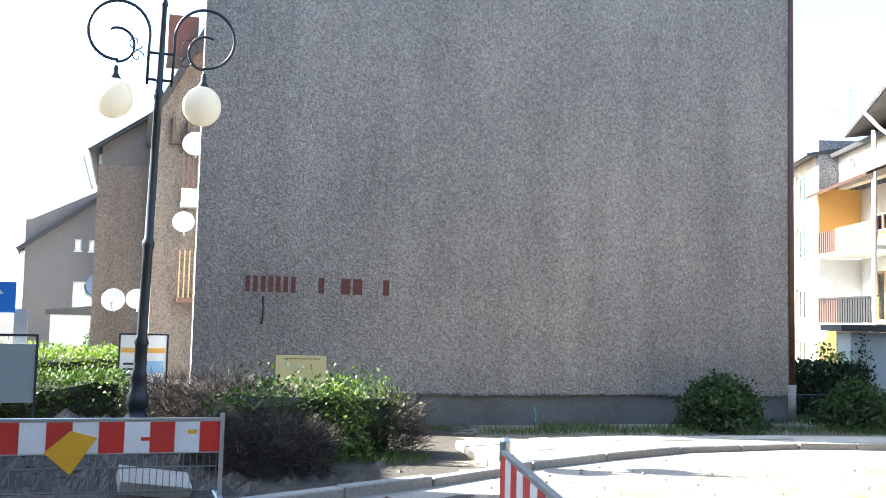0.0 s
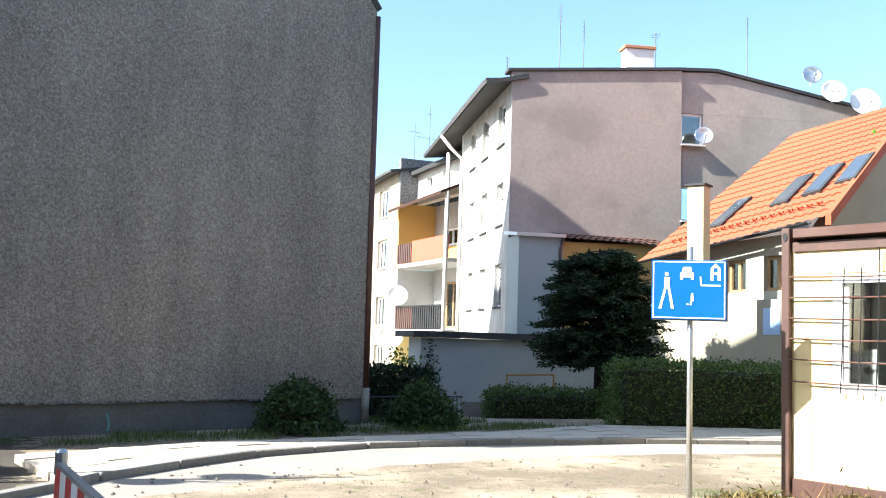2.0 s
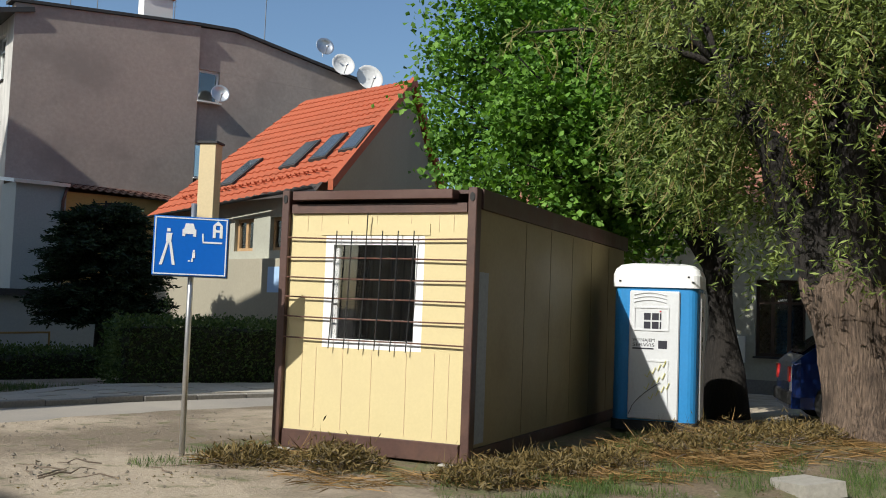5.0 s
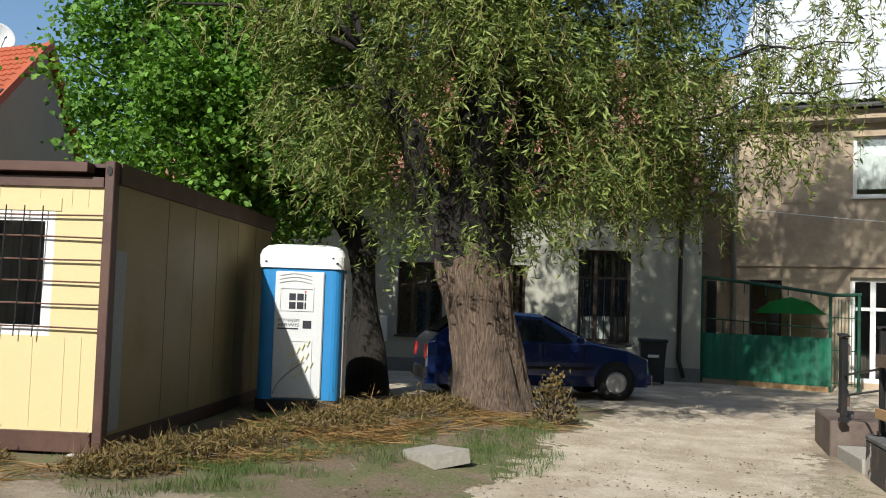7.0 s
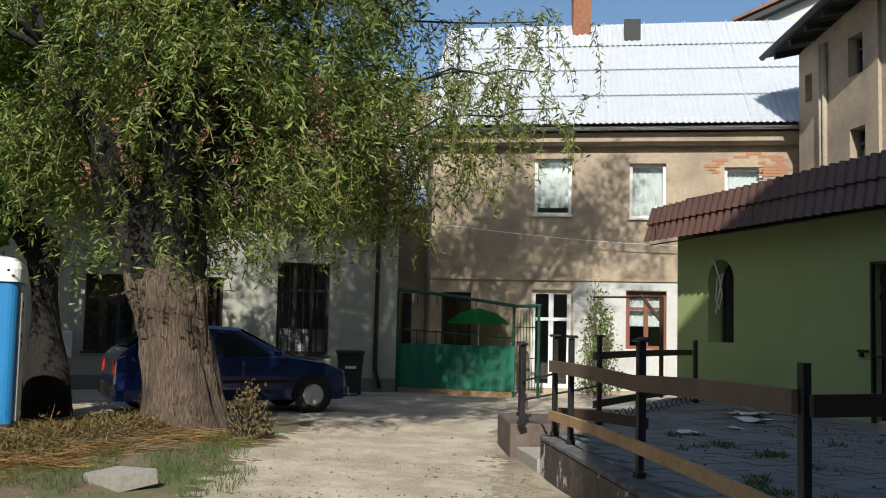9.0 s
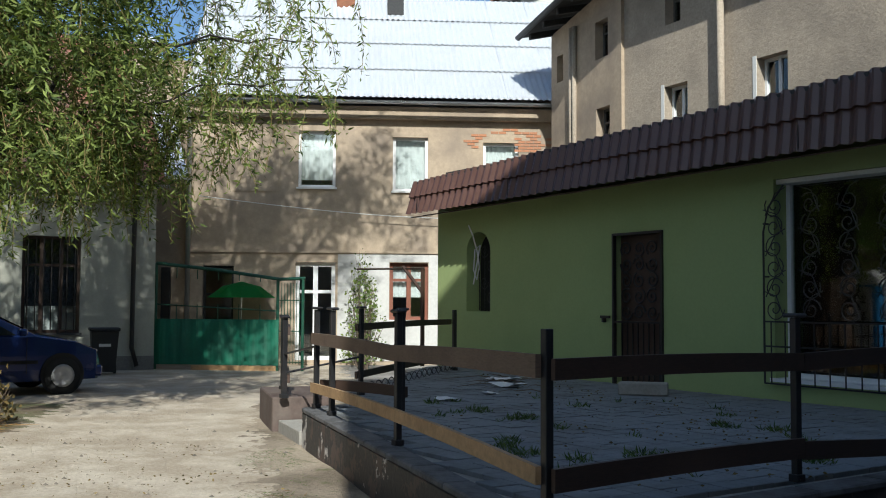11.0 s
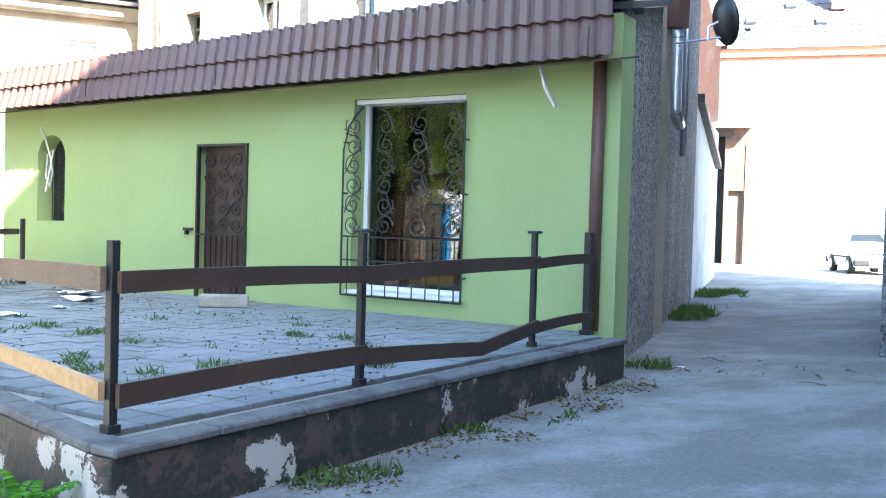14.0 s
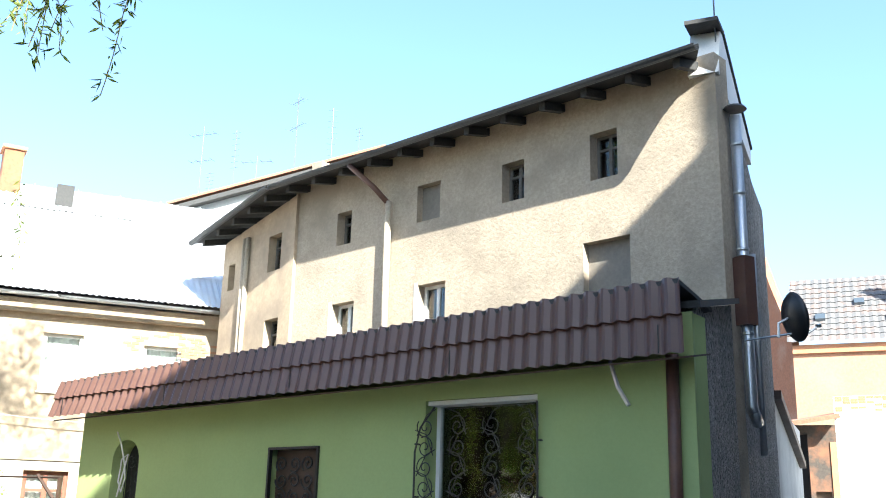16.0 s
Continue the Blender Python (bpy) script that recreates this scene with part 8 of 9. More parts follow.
def shrub(label, at, r, h, leaf, n, size, seed, stems=True, width=0.6, name="shrub"):
    """A rounded bush: stems and leaf tufts with an uneven outline."""
    rng, ng = random.Random(seed), np.random.default_rng(seed)
    z0 = ground_z(*at)
    t_ = thing(name, label, "shrub")
    bm = bmesh.new()
    tips = []
    for _ in range(26):
        a = rng.uniform(0, 2 * math.pi)
        k = math.sqrt(rng.random())
        e = (at[0] + r * 0.9 * k * math.cos(a), at[1] + r * 0.9 * k * math.sin(a), z0 + h * (1 - 0.55 * k * k) * rng.uniform(0.75, 1))
        tips += limb(bm, (at[0] + rng.gauss(0, 0.1 * r), at[1] + rng.gauss(0, 0.1 * r), z0 - 0.05), e, 0.014, 0.004, rng, 5, 0.05, 4)[1:]
    tagged(part("stem_work", bm, M_TWIG, t_), kind="stuff")
    P, A = [], []
    for _ in range(n):
        if rng.random() < 0.3:
            q = rng.choice(tips)
            P.append((q.x + rng.gauss(0, 0.07), q.y + rng.gauss(0, 0.07), q.z + rng.gauss(0, 0.07)))
        else:
            a, u = rng.uniform(0, 2 * math.pi), rng.random() ** 0.5
            k = (0.72 + 0.3 * rng.random()) * (1 + 0.22 * noise.noise(Vector((math.cos(a) * 2, math.sin(a) * 2, u * 3 + seed))))
            z = z0 + h * (1 - u * u * 0.9) * k
            P.append((at[0] + r * u * k * math.cos(a), at[1] + r * u * k * math.sin(a), z * rng.uniform(0.55, 1.0) if u > 0.8 else z))
        A.append((rng.gauss(0, 0.8), rng.gauss(0, 0.8), 0.5 + rng.gauss(0, 0.5)))
    leaf_mesh("leaves", P, A, ng.uniform(size * 0.6, size * 1.3, len(P)), width, leaf, t_, 0.2, ng)


def twig_bush(label, at, r, h, n, seed, name="bare_bush"):
    rng = random.Random(seed)
    t_ = thing(name, label, "shrub")
    P, A, S = [], [], []
    for _ in range(n):
        a, k = rng.uniform(0, 2 * math.pi), math.sqrt(rng.random())
        x, y = at[0] + r[0] * k * math.cos(a), at[1] + r[1] * k * math.sin(a)
        z = ground_z(x, y) + h * rng.random() * (1 - 0.35 * k)
        P.append((x, y, z))
        A.append((math.cos(a) * 0.6 + rng.gauss(0, 0.7), math.sin(a) * 0.6 + rng.gauss(0, 0.7), 0.5 + rng.gauss(0, 0.6)))
        S.append(rng.uniform(0.1, 0.3))
    leaf_mesh("twig_work", P, A, np.array(S), 0.03, M_TWIGMANY, t_, 0.5, np.random.default_rng(seed), kind="stuff")


M_TWIGMANY = leaf_mat("brown_twigs", (0.018, 0.014, 0.012), (0.1, 0.078, 0.06), 0.0)

# along the gable wall and pavement
hedge("tall clipped green hedge along the pavement", [(10.55, 15.95), (15.2, 14.3), (15.5, 15.1), (10.9, 16.8)], 1.2, M_LEAF_HEDGE, 15000, 0.07, 41)
hedge("low dark clipped hedge before the shed", [(9.4, 18.9), (11.7, 18.3), (11.9, 18.95), (9.6, 19.6)], 0.62, M_LEAF_HEDGE, 5000, 0.07, 42, -0.12)
hedge("dark hedge behind a low railing", [(6.5, 19.1), (8.3, 19.4), (8.1, 20.3), (6.3, 20.0)], 1.0, M_LEAF_DARK, 5000, 0.09, 43, -0.15)
shrub("rounded green bush at the wall, coloured for shade", (4.4, 15.75), 0.78, 0.86, M_LEAF_SHADE, 5200, 0.075, 51)
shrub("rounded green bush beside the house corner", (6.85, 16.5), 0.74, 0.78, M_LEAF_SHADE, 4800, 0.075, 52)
shrub("yellow green shrub with upright shoots", (8.0, 20.6), 0.8, 1.5, M_LEAF_YOUNG, 1500, 0.09, 53)
shrub("thin tall shrub against the shed wall", (9.9, 23.6), 0.45, 2.0, M_LEAF_DARK, 420, 0.09, 54)
shrub("small green bush under the spruce", (12.3, 18.9), 0.5, 0.7, M_LEAF_HEDGE, 1500, 0.07, 55)
shrub("sapling behind the hedge", (12.2, 16.9), 0.3, 1.75, M_LEAF_HEDGE, 500, 0.07, 56)
# left foreground
hedge("ragged privet hedge with fresh yellow green tips", [(-2.05, 10.55), (-0.5, 11.95), (-0.85, 12.5), (-2.45, 11.2)], 0.68, M_LEAF_HEDGE, 3800, 0.06, 61, 0.05, 0.12, name="privet_hedge")
shrub("leafy privet shoots over the hedge", (-1.15, 11.5), 0.45, 0.88, M_LEAF_YOUNG, 1800, 0.06, 66)
twig_bush("dense bare brown bush behind the lamp", (-2.6, 12.35), (1.25, 0.7), 0.82, 14000, 62)
twig_bush("bare brown twigs at the hedge foot", (-1.8, 10.25), (0.7, 0.5), 0.6, 6000, 63)
twig_bush("dry twigs at the end of the hedge", (-0.55, 12.05), (0.35, 0.35), 0.8, 2500, 64)
hedge("bright green clipped hedge before the houses", [(-7.5, 15.2), (-4.9, 16.2), (-5.2, 17.2), (-7.8, 16.3)], 0.92, M_LEAF_YOUNG, 6500, 0.07, 65)
hedge("green hedge beside the earth heap", [(-6.2, 12.2), (-4.1, 13.1), (-4.4, 13.8), (-6.5, 12.9)], 0.72, M_LEAF_HEDGE, 4500, 0.07, 67)
# by the tan house
shrub("climbing shrub with pale leaves on the house wall", (23.6, -2.95), 0.6, 2.3, M_LEAF_YOUNG, 600, 0.09, 71)
shrub("vine over the house door", (24.6, -3.0), 0.5, 3.0, M_LEAF_WILLOW, 500, 0.09, 72, name="vine")
shrub("dry leafy tuft at the willow foot", (13.0, 2.75), 0.32, 0.7, M_DRYLEAF, 520, 0.07, 73)
for i_, (x_, y_, r_, h_) in enumerate(((7.35, 7.0, 0.45, 0.42), (7.9, 5.6, 0.55, 0.3), (8.7, 5.5, 0.6, 0.32), (11.9, 4.6, 0.8, 0.28), (12.7, 4.3, 0.7, 0.3), (10.9, 4.9, 0.7, 0.22), (6.9, 7.9, 0.5, 0.25), (9.6, 5.3, 0.6, 0.2))):
    shrub("low withered leafy weeds on the trodden earth", (x_, y_), r_ * 1.15, h_ * 0.55, M_DRYLEAF, 1700, 0.085, 400 + i_, width=0.2, name="withered_weeds")


def blades(name, label, boxes, n, lo, hi, material, seed, flat=0.35, width=0.06, category="grass"):
    """Grass or litter scattered over plan patches (x, y, rx, ry)."""
    rng, ng = random.Random(seed), np.random.default_rng(seed)
    P, A, S = [], [], []
    wts = [b[2] * b[3] for b in boxes]
    while len(P) < n:
        b = rng.choices(boxes, wts)[0]
        a, k = rng.uniform(0, 2 * math.pi), math.sqrt(rng.random())
        x, y = b[0] + b[2] * k * math.cos(a), b[1] + b[3] * k * math.sin(a)
        if noise.noise(Vector((x * 1.3, y * 1.3, seed))) < -0.05 - 0.2 * (1 - k):
            continue
        zz = b[4] if len(b) > 4 else ground_z(x, y)
        P.append((x, y, zz - 0.01 + (rng.random() * 0.05 if flat > 1 else 0)))
        A.append((rng.gauss(0, flat), rng.gauss(0, flat), 1.0 if flat < 1 else rng.gauss(0.05, 0.12)))
        S.append(rng.uniform(lo, hi))
    ob = leaf_mesh(name, P, A, np.array(S), width, material, None, 0.3, ng)
    tagged(ob, label, category, kind="stuff")


blades("wall_grass", "green grass with small weeds at the wall foot", [(3.0, 15.2, 2.2, 0.55), (5.6, 15.9, 2.0, 0.5), (8.3, 16.3, 2.0, 0.6), (0.8, 14.6, 1.2, 0.35), (-1.0, 11.4, 0.9, 0.5), (7.0, 17.5, 1.6, 0.8)], 9000, 0.06, 0.17, M_GRASS, 81)
blades("yard_grass", "sparse grass on the trodden yard", [(11.2, 2.9, 1.6, 0.5), (9.6, 4.6, 2.4, 1.2), (12.0, 5.6, 1.6, 0.8), (8.0, 5.0, 1.2, 0.9), (6.9, 8.3, 1.1, 0.5), (10.3, 3.0, 0.5, 0.25), (10.0, 2.3, 1.0, 0.3), (8.4, 5.2, 0.7, 0.35)], 13000, 0.04, 0.12, M_GRASS, 82)
blades("trodden_tufts", "short worn grass beside the terrace wall", [(6.6, -0.7, 2.0, 0.55), (9.4, -0.5, 1.8, 0.35), (5.0, -0.9, 0.8, 0.9)], 5200, 0.015, 0.05, M_GRASS, 91, 1.2, 0.1)
blades("trodden_straw", "dry stems strewn beside the terrace wall", [(6.4, -0.6, 2.2, 0.7), (5.2, -1.0, 0.8, 0.9)], 1300, 0.03, 0.16, M_STRAW, 92, 1.5, 0.04, "straw")
blades("alley_weeds", "green weeds along the alley wall", [(12.3, -13.9, 0.55, 0.9), (13.2, -15.2, 0.5, 0.9), (15.5, -18.6, 0.7, 1.2), (8.2, -8.7, 0.3, 0.25)], 3600, 0.06, 0.2, M_GRASS, 83, 0.6, 0.12)
blades("dry_cuttings", "heap of dry willow cuttings and straw", [(12.0, 4.5, 2.0, 1.3), (10.8, 4.9, 2.2, 1.1), (12.9, 3.2, 1.0, 0.7), (7.4, 6.5, 0.9, 0.7), (9.2, 5.2, 1.0, 0.5), (8.3, 5.6, 0.8, 0.4), (7.2, 7.9, 0.7, 0.4)], 9000, 0.12, 0.5, M_STRAW, 84, 1.5, 0.025, "cuttings")
blades("dead_leaves", "scattered dead leaves and crumbs", [(9.0, 1.5, 3.2, 2.2), (11.5, 4.4, 2.4, 1.6), (6.2, -1.0, 0.8, 0.5), (4.8, 8.0, 1.6, 0.9), (8.2, -9.5, 1.2, 2.0), (6.2, -4.4, 0.5, 1.8)], 2200, 0.012, 0.04, M_DRYLEAF, 85, 1.5, 0.5, "litter")
_rw = random.Random(5)
blades("terrace_weeds", "tufts of weeds between the terrace slabs", [(_rw.uniform(6.6, 12.0), _rw.uniform(-5.6, -2.2), _rw.uniform(0.08, 0.3), _rw.uniform(0.05, 0.16), TZ) for _ in range(34)] + [(7.4, -3.3, 0.3, 0.2, TZ), (6.6, -2.6, 0.25, 0.15, TZ)], 1900, 0.03, 0.1, M_GRASS, 86, 0.9, 0.14)
blades("terrace_litter", "crumbs and dry leaves on the terrace slabs", [(8.6, -3.4, 2.6, 1.4, TZ + 0.012), (9.6, -5.2, 2.0, 1.0, TZ + 0.012), (13.5, -4.2, 2.4, 0.7, TZ + 0.012)], 600, 0.012, 0.045, M_DRYLEAF, 88, 1.5, 0.5, "litter")
blades("wall_foot_litter", "dirt crumbs and dry leaves along the terrace wall", [(5.35, -2.9, 0.3, 0.7), (5.95, -4.3, 0.35, 0.9), (6.75, -5.9, 0.4, 0.9), (7.4, -7.3, 0.4, 0.6), (4.9, -1.5, 0.5, 0.6)], 2600, 0.012, 0.05, M_DRYLEAF, 89, 1.5, 0.5, "litter")
blades("wall_foot_weeds", "small weeds along the terrace wall", [(5.6, -3.2, 0.2, 0.6), (6.4, -5.2, 0.22, 0.8), (7.2, -6.9, 0.22, 0.6), (5.0, -1.5, 0.3, 0.3), (4.6, -1.1, 0.5, 0.5)], 1700, 0.03, 0.11, M_GRASS, 90, 0.8, 0.2)
blades("dry_stalks", "dry upright stalks round the container", [(8.6, 5.85, 0.5, 0.3), (7.5, 7.6, 0.5, 0.4), (7.9, 5.9, 0.4, 0.3), (12.2, 5.6, 1.2, 0.3)], 170, 0.15, 0.42, M_DRYLEAF, 87, 0.5, 0.02, "stalks")


def fern():
    t_ = thing("fern", "bright green fern growing at the terrace wall", "fern")
    rng = random.Random(9)
    P, A, S = [], [], []
    c = Vector((5.5, -1.42, 0.0))
    bm = bmesh.new()
    for k in range(13):
        a = rng.uniform(0, 2 * math.pi)
        L = rng.uniform(0.3, 0.5)
        pts = [c + Vector((math.cos(a) * L * u * 0.8, math.sin(a) * L * u * 0.8, L * (1.1 * u - 0.55 * u * u))) for u in (i / 14 for i in range(15))]
        bm_rod(bm, pts, 0.004, 3, False)
        sd_ = Vector((-math.sin(a), math.cos(a), 0))
        for i, p in enumerate(pts[2:]):
            for s in (-1, 1):
                for w_ in (0, 0.5):
                    P.append(tuple(p + (pts[min(14, i + 3)] - p) * w_))
                    A.append(tuple(sd_ * s + Vector((math.cos(a) * 0.3, math.sin(a) * 0.3, -0.1))))
                    S.append(0.11 * (1 - i / 15) + 0.02)
    part("stalks", bm, M_LEAF_HEDGE, t_)
    leaf_mesh("fronds", P, A, np.array(S), 0.3, leaf_mat("fern_leaf", (0.06, 0.2, 0.02), (0.16, 0.36, 0.05), 0.4), t_, 0.1, np.random.default_rng(9))


fern()


def litter(at, s, z, rz, label="crumpled white paper scrap"):
    t_ = thing("paper_scrap", label, "litter", pose(at[0], at[1], z, 0, 0, rz), "paper scraps")
    bm = bmesh.new()
    rng = random.Random(int(at[0] * 100))
    vs = [[bm.verts.new((s * (i / 4 - 0.5), s * 0.7 * (j / 3 - 0.5), 0.01 + s * 0.14 * rng.random())) for i in range(5)] for j in range(4)]
    for j in range(3):
        for i in range(4):
            bm.faces.new((vs[j][i], vs[j][i + 1], vs[j + 1][i + 1], vs[j + 1][i]))
    part("sheet", bm, M_WHITE_PAINT, t_)


for x, y, s, z, r in ((7.35, 7.35, 0.2, 0.02, 20), (12.3, 4.3, 0.18, 0.24, 50), (7.3, -0.75, 0.14, 0.03, 10), (6.6, -5.0, 0.12, 0.03, 80), (12.6, -3.3, 0.22, TZ, 30), (11.9, -2.6, 0.25, TZ, 70), (14.6, -4.0, 0.5, TZ, 15), (13.6, -3.8, 0.45, TZ, 40), (8.2, 0.2, 0.1, 0.02, 0), (7.9, -8.9, 0.1, 0.02, 15)):
    litter((x, y), s, z, r)


def sticks(at, n, L, seed, label):
    t_ = thing("branch_heap", label, "branches")
    rng = random.Random(seed)
    for _ in range(n):
        x, y = at[0] + rng.gauss(0, at[2]), at[1] + rng.gauss(0, at[3])
        a = rng.uniform(0, math.pi)
        z = at[4] if len(at) > 4 else ground_z(x, y)
        l = L * rng.uniform(0.4, 1)
        bm = bmesh.new()
        bm_rod(bm, [(x + l * (u - 0.5) * math.cos(a) + rng.gauss(0, 0.02), y + l * (u - 0.5) * math.sin(a) + rng.gauss(0, 0.02), z + 0.015 + 0.05 * math.sin(u * 3.1) * rng.random()) for u in (0, 0.25, 0.5, 0.75, 1)], [0.008, 0.008, 0.007, 0.005, 0.003], 5)
        part("stick", bm, M_TWIG, t_)


sticks((11.6, 4.4, 0.9, 0.5), 26, 1.3, 3, "loose dry willow branches on the mound")
sticks((4.9, 8.4, 0.7, 0.35), 9, 0.6, 4, "dry sticks on the road edge")
sticks((7.4, -9.2, 0.5, 0.6), 5, 0.35, 5, "small sticks on the alley ground")
sticks((14.0, -3.9, 0.8, 0.25, TZ), 14, 1.0, 6, "cut branches lying on the terrace")


M_PEBBLE = surf("brown_grit", (0.17, 0.145, 0.115), 0.9, 20, 0.3, bumps=0.3)


# pebbles on road and yard
def pebbles():
    rng = random.Random(77)
    vs, fs = [], []
    for _ in range(520):
        if rng.random() < 0.75:
            x, y, z = rng.uniform(0.5, 9.5), rng.uniform(7, 12), 0.012
        else:
            x, y = rng.uniform(5, 15), rng.uniform(-1.2, 4.5)
            z = ground_z(x, y)
        s = rng.uniform(0.008, 0.03)
        o = len(vs)
        for d in ((1, 0, 0), (0, 1, 0), (-1, 0, 0), (0, -1, 0), (0, 0, 0.8), (0, 0, -0.3)):
            vs.append((x + d[0] * s * rng.uniform(0.7, 1.2), y + d[1] * s * rng.uniform(0.7, 1.2), z + d[2] * s))
        fs += [(o + a, o + b, o + 4) for a, b in ((0, 1), (1, 2), (2, 3), (3, 0))] + [(o + b, o + a, o + 5) for a, b in ((0, 1), (1, 2), (2, 3), (3, 0))]
    me = bpy.data.meshes.new("pebbles")
    me.from_pydata(vs, [], fs)
    me.materials.append(M_PEBBLE)
    tagged(new("pebbles", me), "small stones scattered on road and yard", "pebbles", kind="stuff")


pebbles()


def soil_clods():
    rng = random.Random(78)
    vs, fs = [], []
    for _ in range(1500):
        x, y = rng.gauss(-3.3, 1.0), rng.gauss(9.9, 0.75)
        if y < 8.95 and x < -1.7:
            y = 8.95 + rng.random() * 1.4
        z = ground_z(x, y)
        q = rng.random()
        k = rng.uniform(0.02, 0.05) if q < 0.8 else rng.uniform(0.05, 0.13)
        o = len(vs)
        for d in ((1, 0, 0), (0, 1, 0), (-1, 0, 0), (0, -1, 0), (0, 0, 0.8), (0, 0, -0.4)):
            vs.append((x + d[0] * k * rng.uniform(0.7, 1.3), y + d[1] * k * rng.uniform(0.7, 1.3), z + d[2] * k * rng.uniform(0.7, 1.2)))
        ring = ((0, 1), (1, 2), (2, 3), (3, 0))
        fs += [(o + a, o + b, o + 4) for a, b in ring] + [(o + b, o + a, o + 5) for a, b in ring]
    me = bpy.data.meshes.new("soil_clods")
    me.from_pydata(vs, [], fs)
    me.materials.append(surf("dug_soil", (0.075, 0.062, 0.05), 0.95, 20, 0.4, (0.14, 0.12, 0.1), 3.0, 0.6, 0.6, 0.01))
    tagged(new("soil_clods", me), "clods of dug soil heaped behind the barrier", "soil", kind="stuff")


soil_clods()


# ---- houses and things beyond the lamp ----
def left_houses():
    a, b = (-10.0, 28.3), (-7.2, 29.2)
    h = thing("gable_house", "rough grey-brown gable house beyond the hedge", "building", face_frame(a, b))
    L = dist2(a, b)
    bm = bmesh.new()
    bm_prism(bm, [(0, -0.4), (L, -0.4), (L, 5.85), (0, 5.85)], 0, 0.4)
    part("wall", bm, M_ROUGH_RED, h)
    bm = bmesh.new()
    bm_prism(bm, [(0.1, 5.854), (L, 5.854), (L, 8.4), (0.1, 6.4)], 0.06, 0.4)
    part("wall", bm, M_OLDGREY, h, "smooth beige upper gable")
    slab_roof(h, [(-0.3, -0.15, 6.25), (-0.3, 8, 6.25), (L, 8, 8.55), (L, -0.15, 8.55)], 0.12, M_DARKROOF)
    box_part("wall", (0, 0.35, 0.404, 8, -0.4, 6.2), M_WHITE_WALL, h)
    gutter(h, (-0.38, -0.15, 6.1), (-0.38, 8, 6.1))
    a, b = (-7.35, 24.95), (-4.5, 25.85)
    h = thing("balcony_gable_house", "reddish brown roughcast house with small balconies", "building", face_frame(a, b))
    L = dist2(a, b)
    bm = bmesh.new()
    bm_prism(bm, [(0, -0.4), (L, -0.4), (L, 9.6), (0.75, 8.2), (0, 6.7)], 0, 0.4)
    part("wall", bm, M_ROUGH_RED, h)
    slab_roof(h, [(-0.25, -0.25, 6.5), (-0.25, 6, 6.5), (1.3, 6, 9.5), (1.3, -0.25, 9.5)], 0.16, M_DARKROOF)
    box_part("dormer", (0.15, 0.9, 0.1, 1.4, 8.2, 9.3), M_RUSTPIPE, h)
    box_part("wall", (0, 0.35, 0.404, 6, -0.4, 6.4), M_ROUGH_RED, h)
    for z, mm in ((4.3, M_WHITE_WALL), (1.9, M_RUSTPIPE)):
        bb = box_part("balcony", (0.62, 1.6, -0.5, -0.004, z, z + 0.12), mm, h)
        if mm is M_WHITE_WALL:
            box_part("parapet", (0.62, 1.6, -0.5, -0.45, z + 0.124, z + 0.45), mm, bb)
        for k in range(7):
            box_part("slat", (0.64 + 0.12 * k, 0.67 + 0.12 * k, -0.5, -0.47, z + 0.46 if mm is M_WHITE_WALL else z + 0.124, z + 1.3), M_RUSTPIPE if mm is M_WHITE_WALL else M_WOODRAW, bb)
    fr = bmesh.new()
    for d in ((0.35, 0.42, 5.95, 6.6), (0.72, 0.79, 5.95, 6.6)):
        bm_box(fr, d[0], d[1], -0.2, -0.003, d[2], d[3])
    bm_box(fr, 0.3, 0.9, -0.22, -0.003, 5.9, 5.95)
    part("bracket_frame", fr, M_BROWNSTEEL, h)
    a, b = (-15.6, 36.85), (-11.2, 38.6)
    h = thing("pitched_house", "grey plaster house with steep roof and white windows", "building", face_frame(a, b))
    L = dist2(a, b)
    hs = [(1.75, 2.65, 1.55, 2.75), (3.0, 3.7, 1.55, 2.75), (2.7, 3.4, 3.7, 4.7), (1.75, 1.98, 3.9, 4.35), (2.25, 2.48, 3.9, 4.35)]
    bm = bmesh.new()
    wall_bm(bm, L, -0.6, 5.0, 0.4, hs)
    bm_prism(bm, [(0.15, 5.002), (L, 5.002), (L, 7.4)], 0, 0.4)
    part("wall", bm, M_OLDGREY, h)
    for ho in hs:
        window(h, ho, 0.1, M_WHITE, 0.08, 1, 0, 0.6 if ho[1] - ho[0] > 0.5 else 0)
    slab_roof(h, [(-0.3, -0.3, 3.9), (-0.3, 7, 3.9), (L, 7, 7.7), (L, -0.3, 7.7)], 0.15, M_DARKROOF)
    box_part("wall", (0, 0.35, 0.404, 7, -0.6, 3.9), M_OLDGREY, h)
    pipe(h, [(-0.05, -0.1, 3.8), (-0.05, -0.1, 0.0)], M_WHITE_PAINT, 0.08)
    g_ = thing("garage", "low white garage with grey metal door", "garage", face_frame((-12.6, 32.0), (-9.6, 33.0), -0.1))
    box_part("wall", (0, 3.1, 0, 3, -0.2, 1.6), M_WHITE_PAINT, g_)
    bm = bmesh.new()
    bm_prism(bm, [(-0.15, 1.602), (3.2, 1.602), (3.2, 1.72), (1.9, 1.98), (-0.15, 1.75)], -0.12, 3.0)
    part("roof", bm, M_DARKROOF, g_)
    box_part("garage_door", (1.2, 3.0, -0.03, -0.004, 0, 1.2), surf("grey_garage_door", (0.3, 0.33, 0.36), 0.6, 16, 0.1), g_)
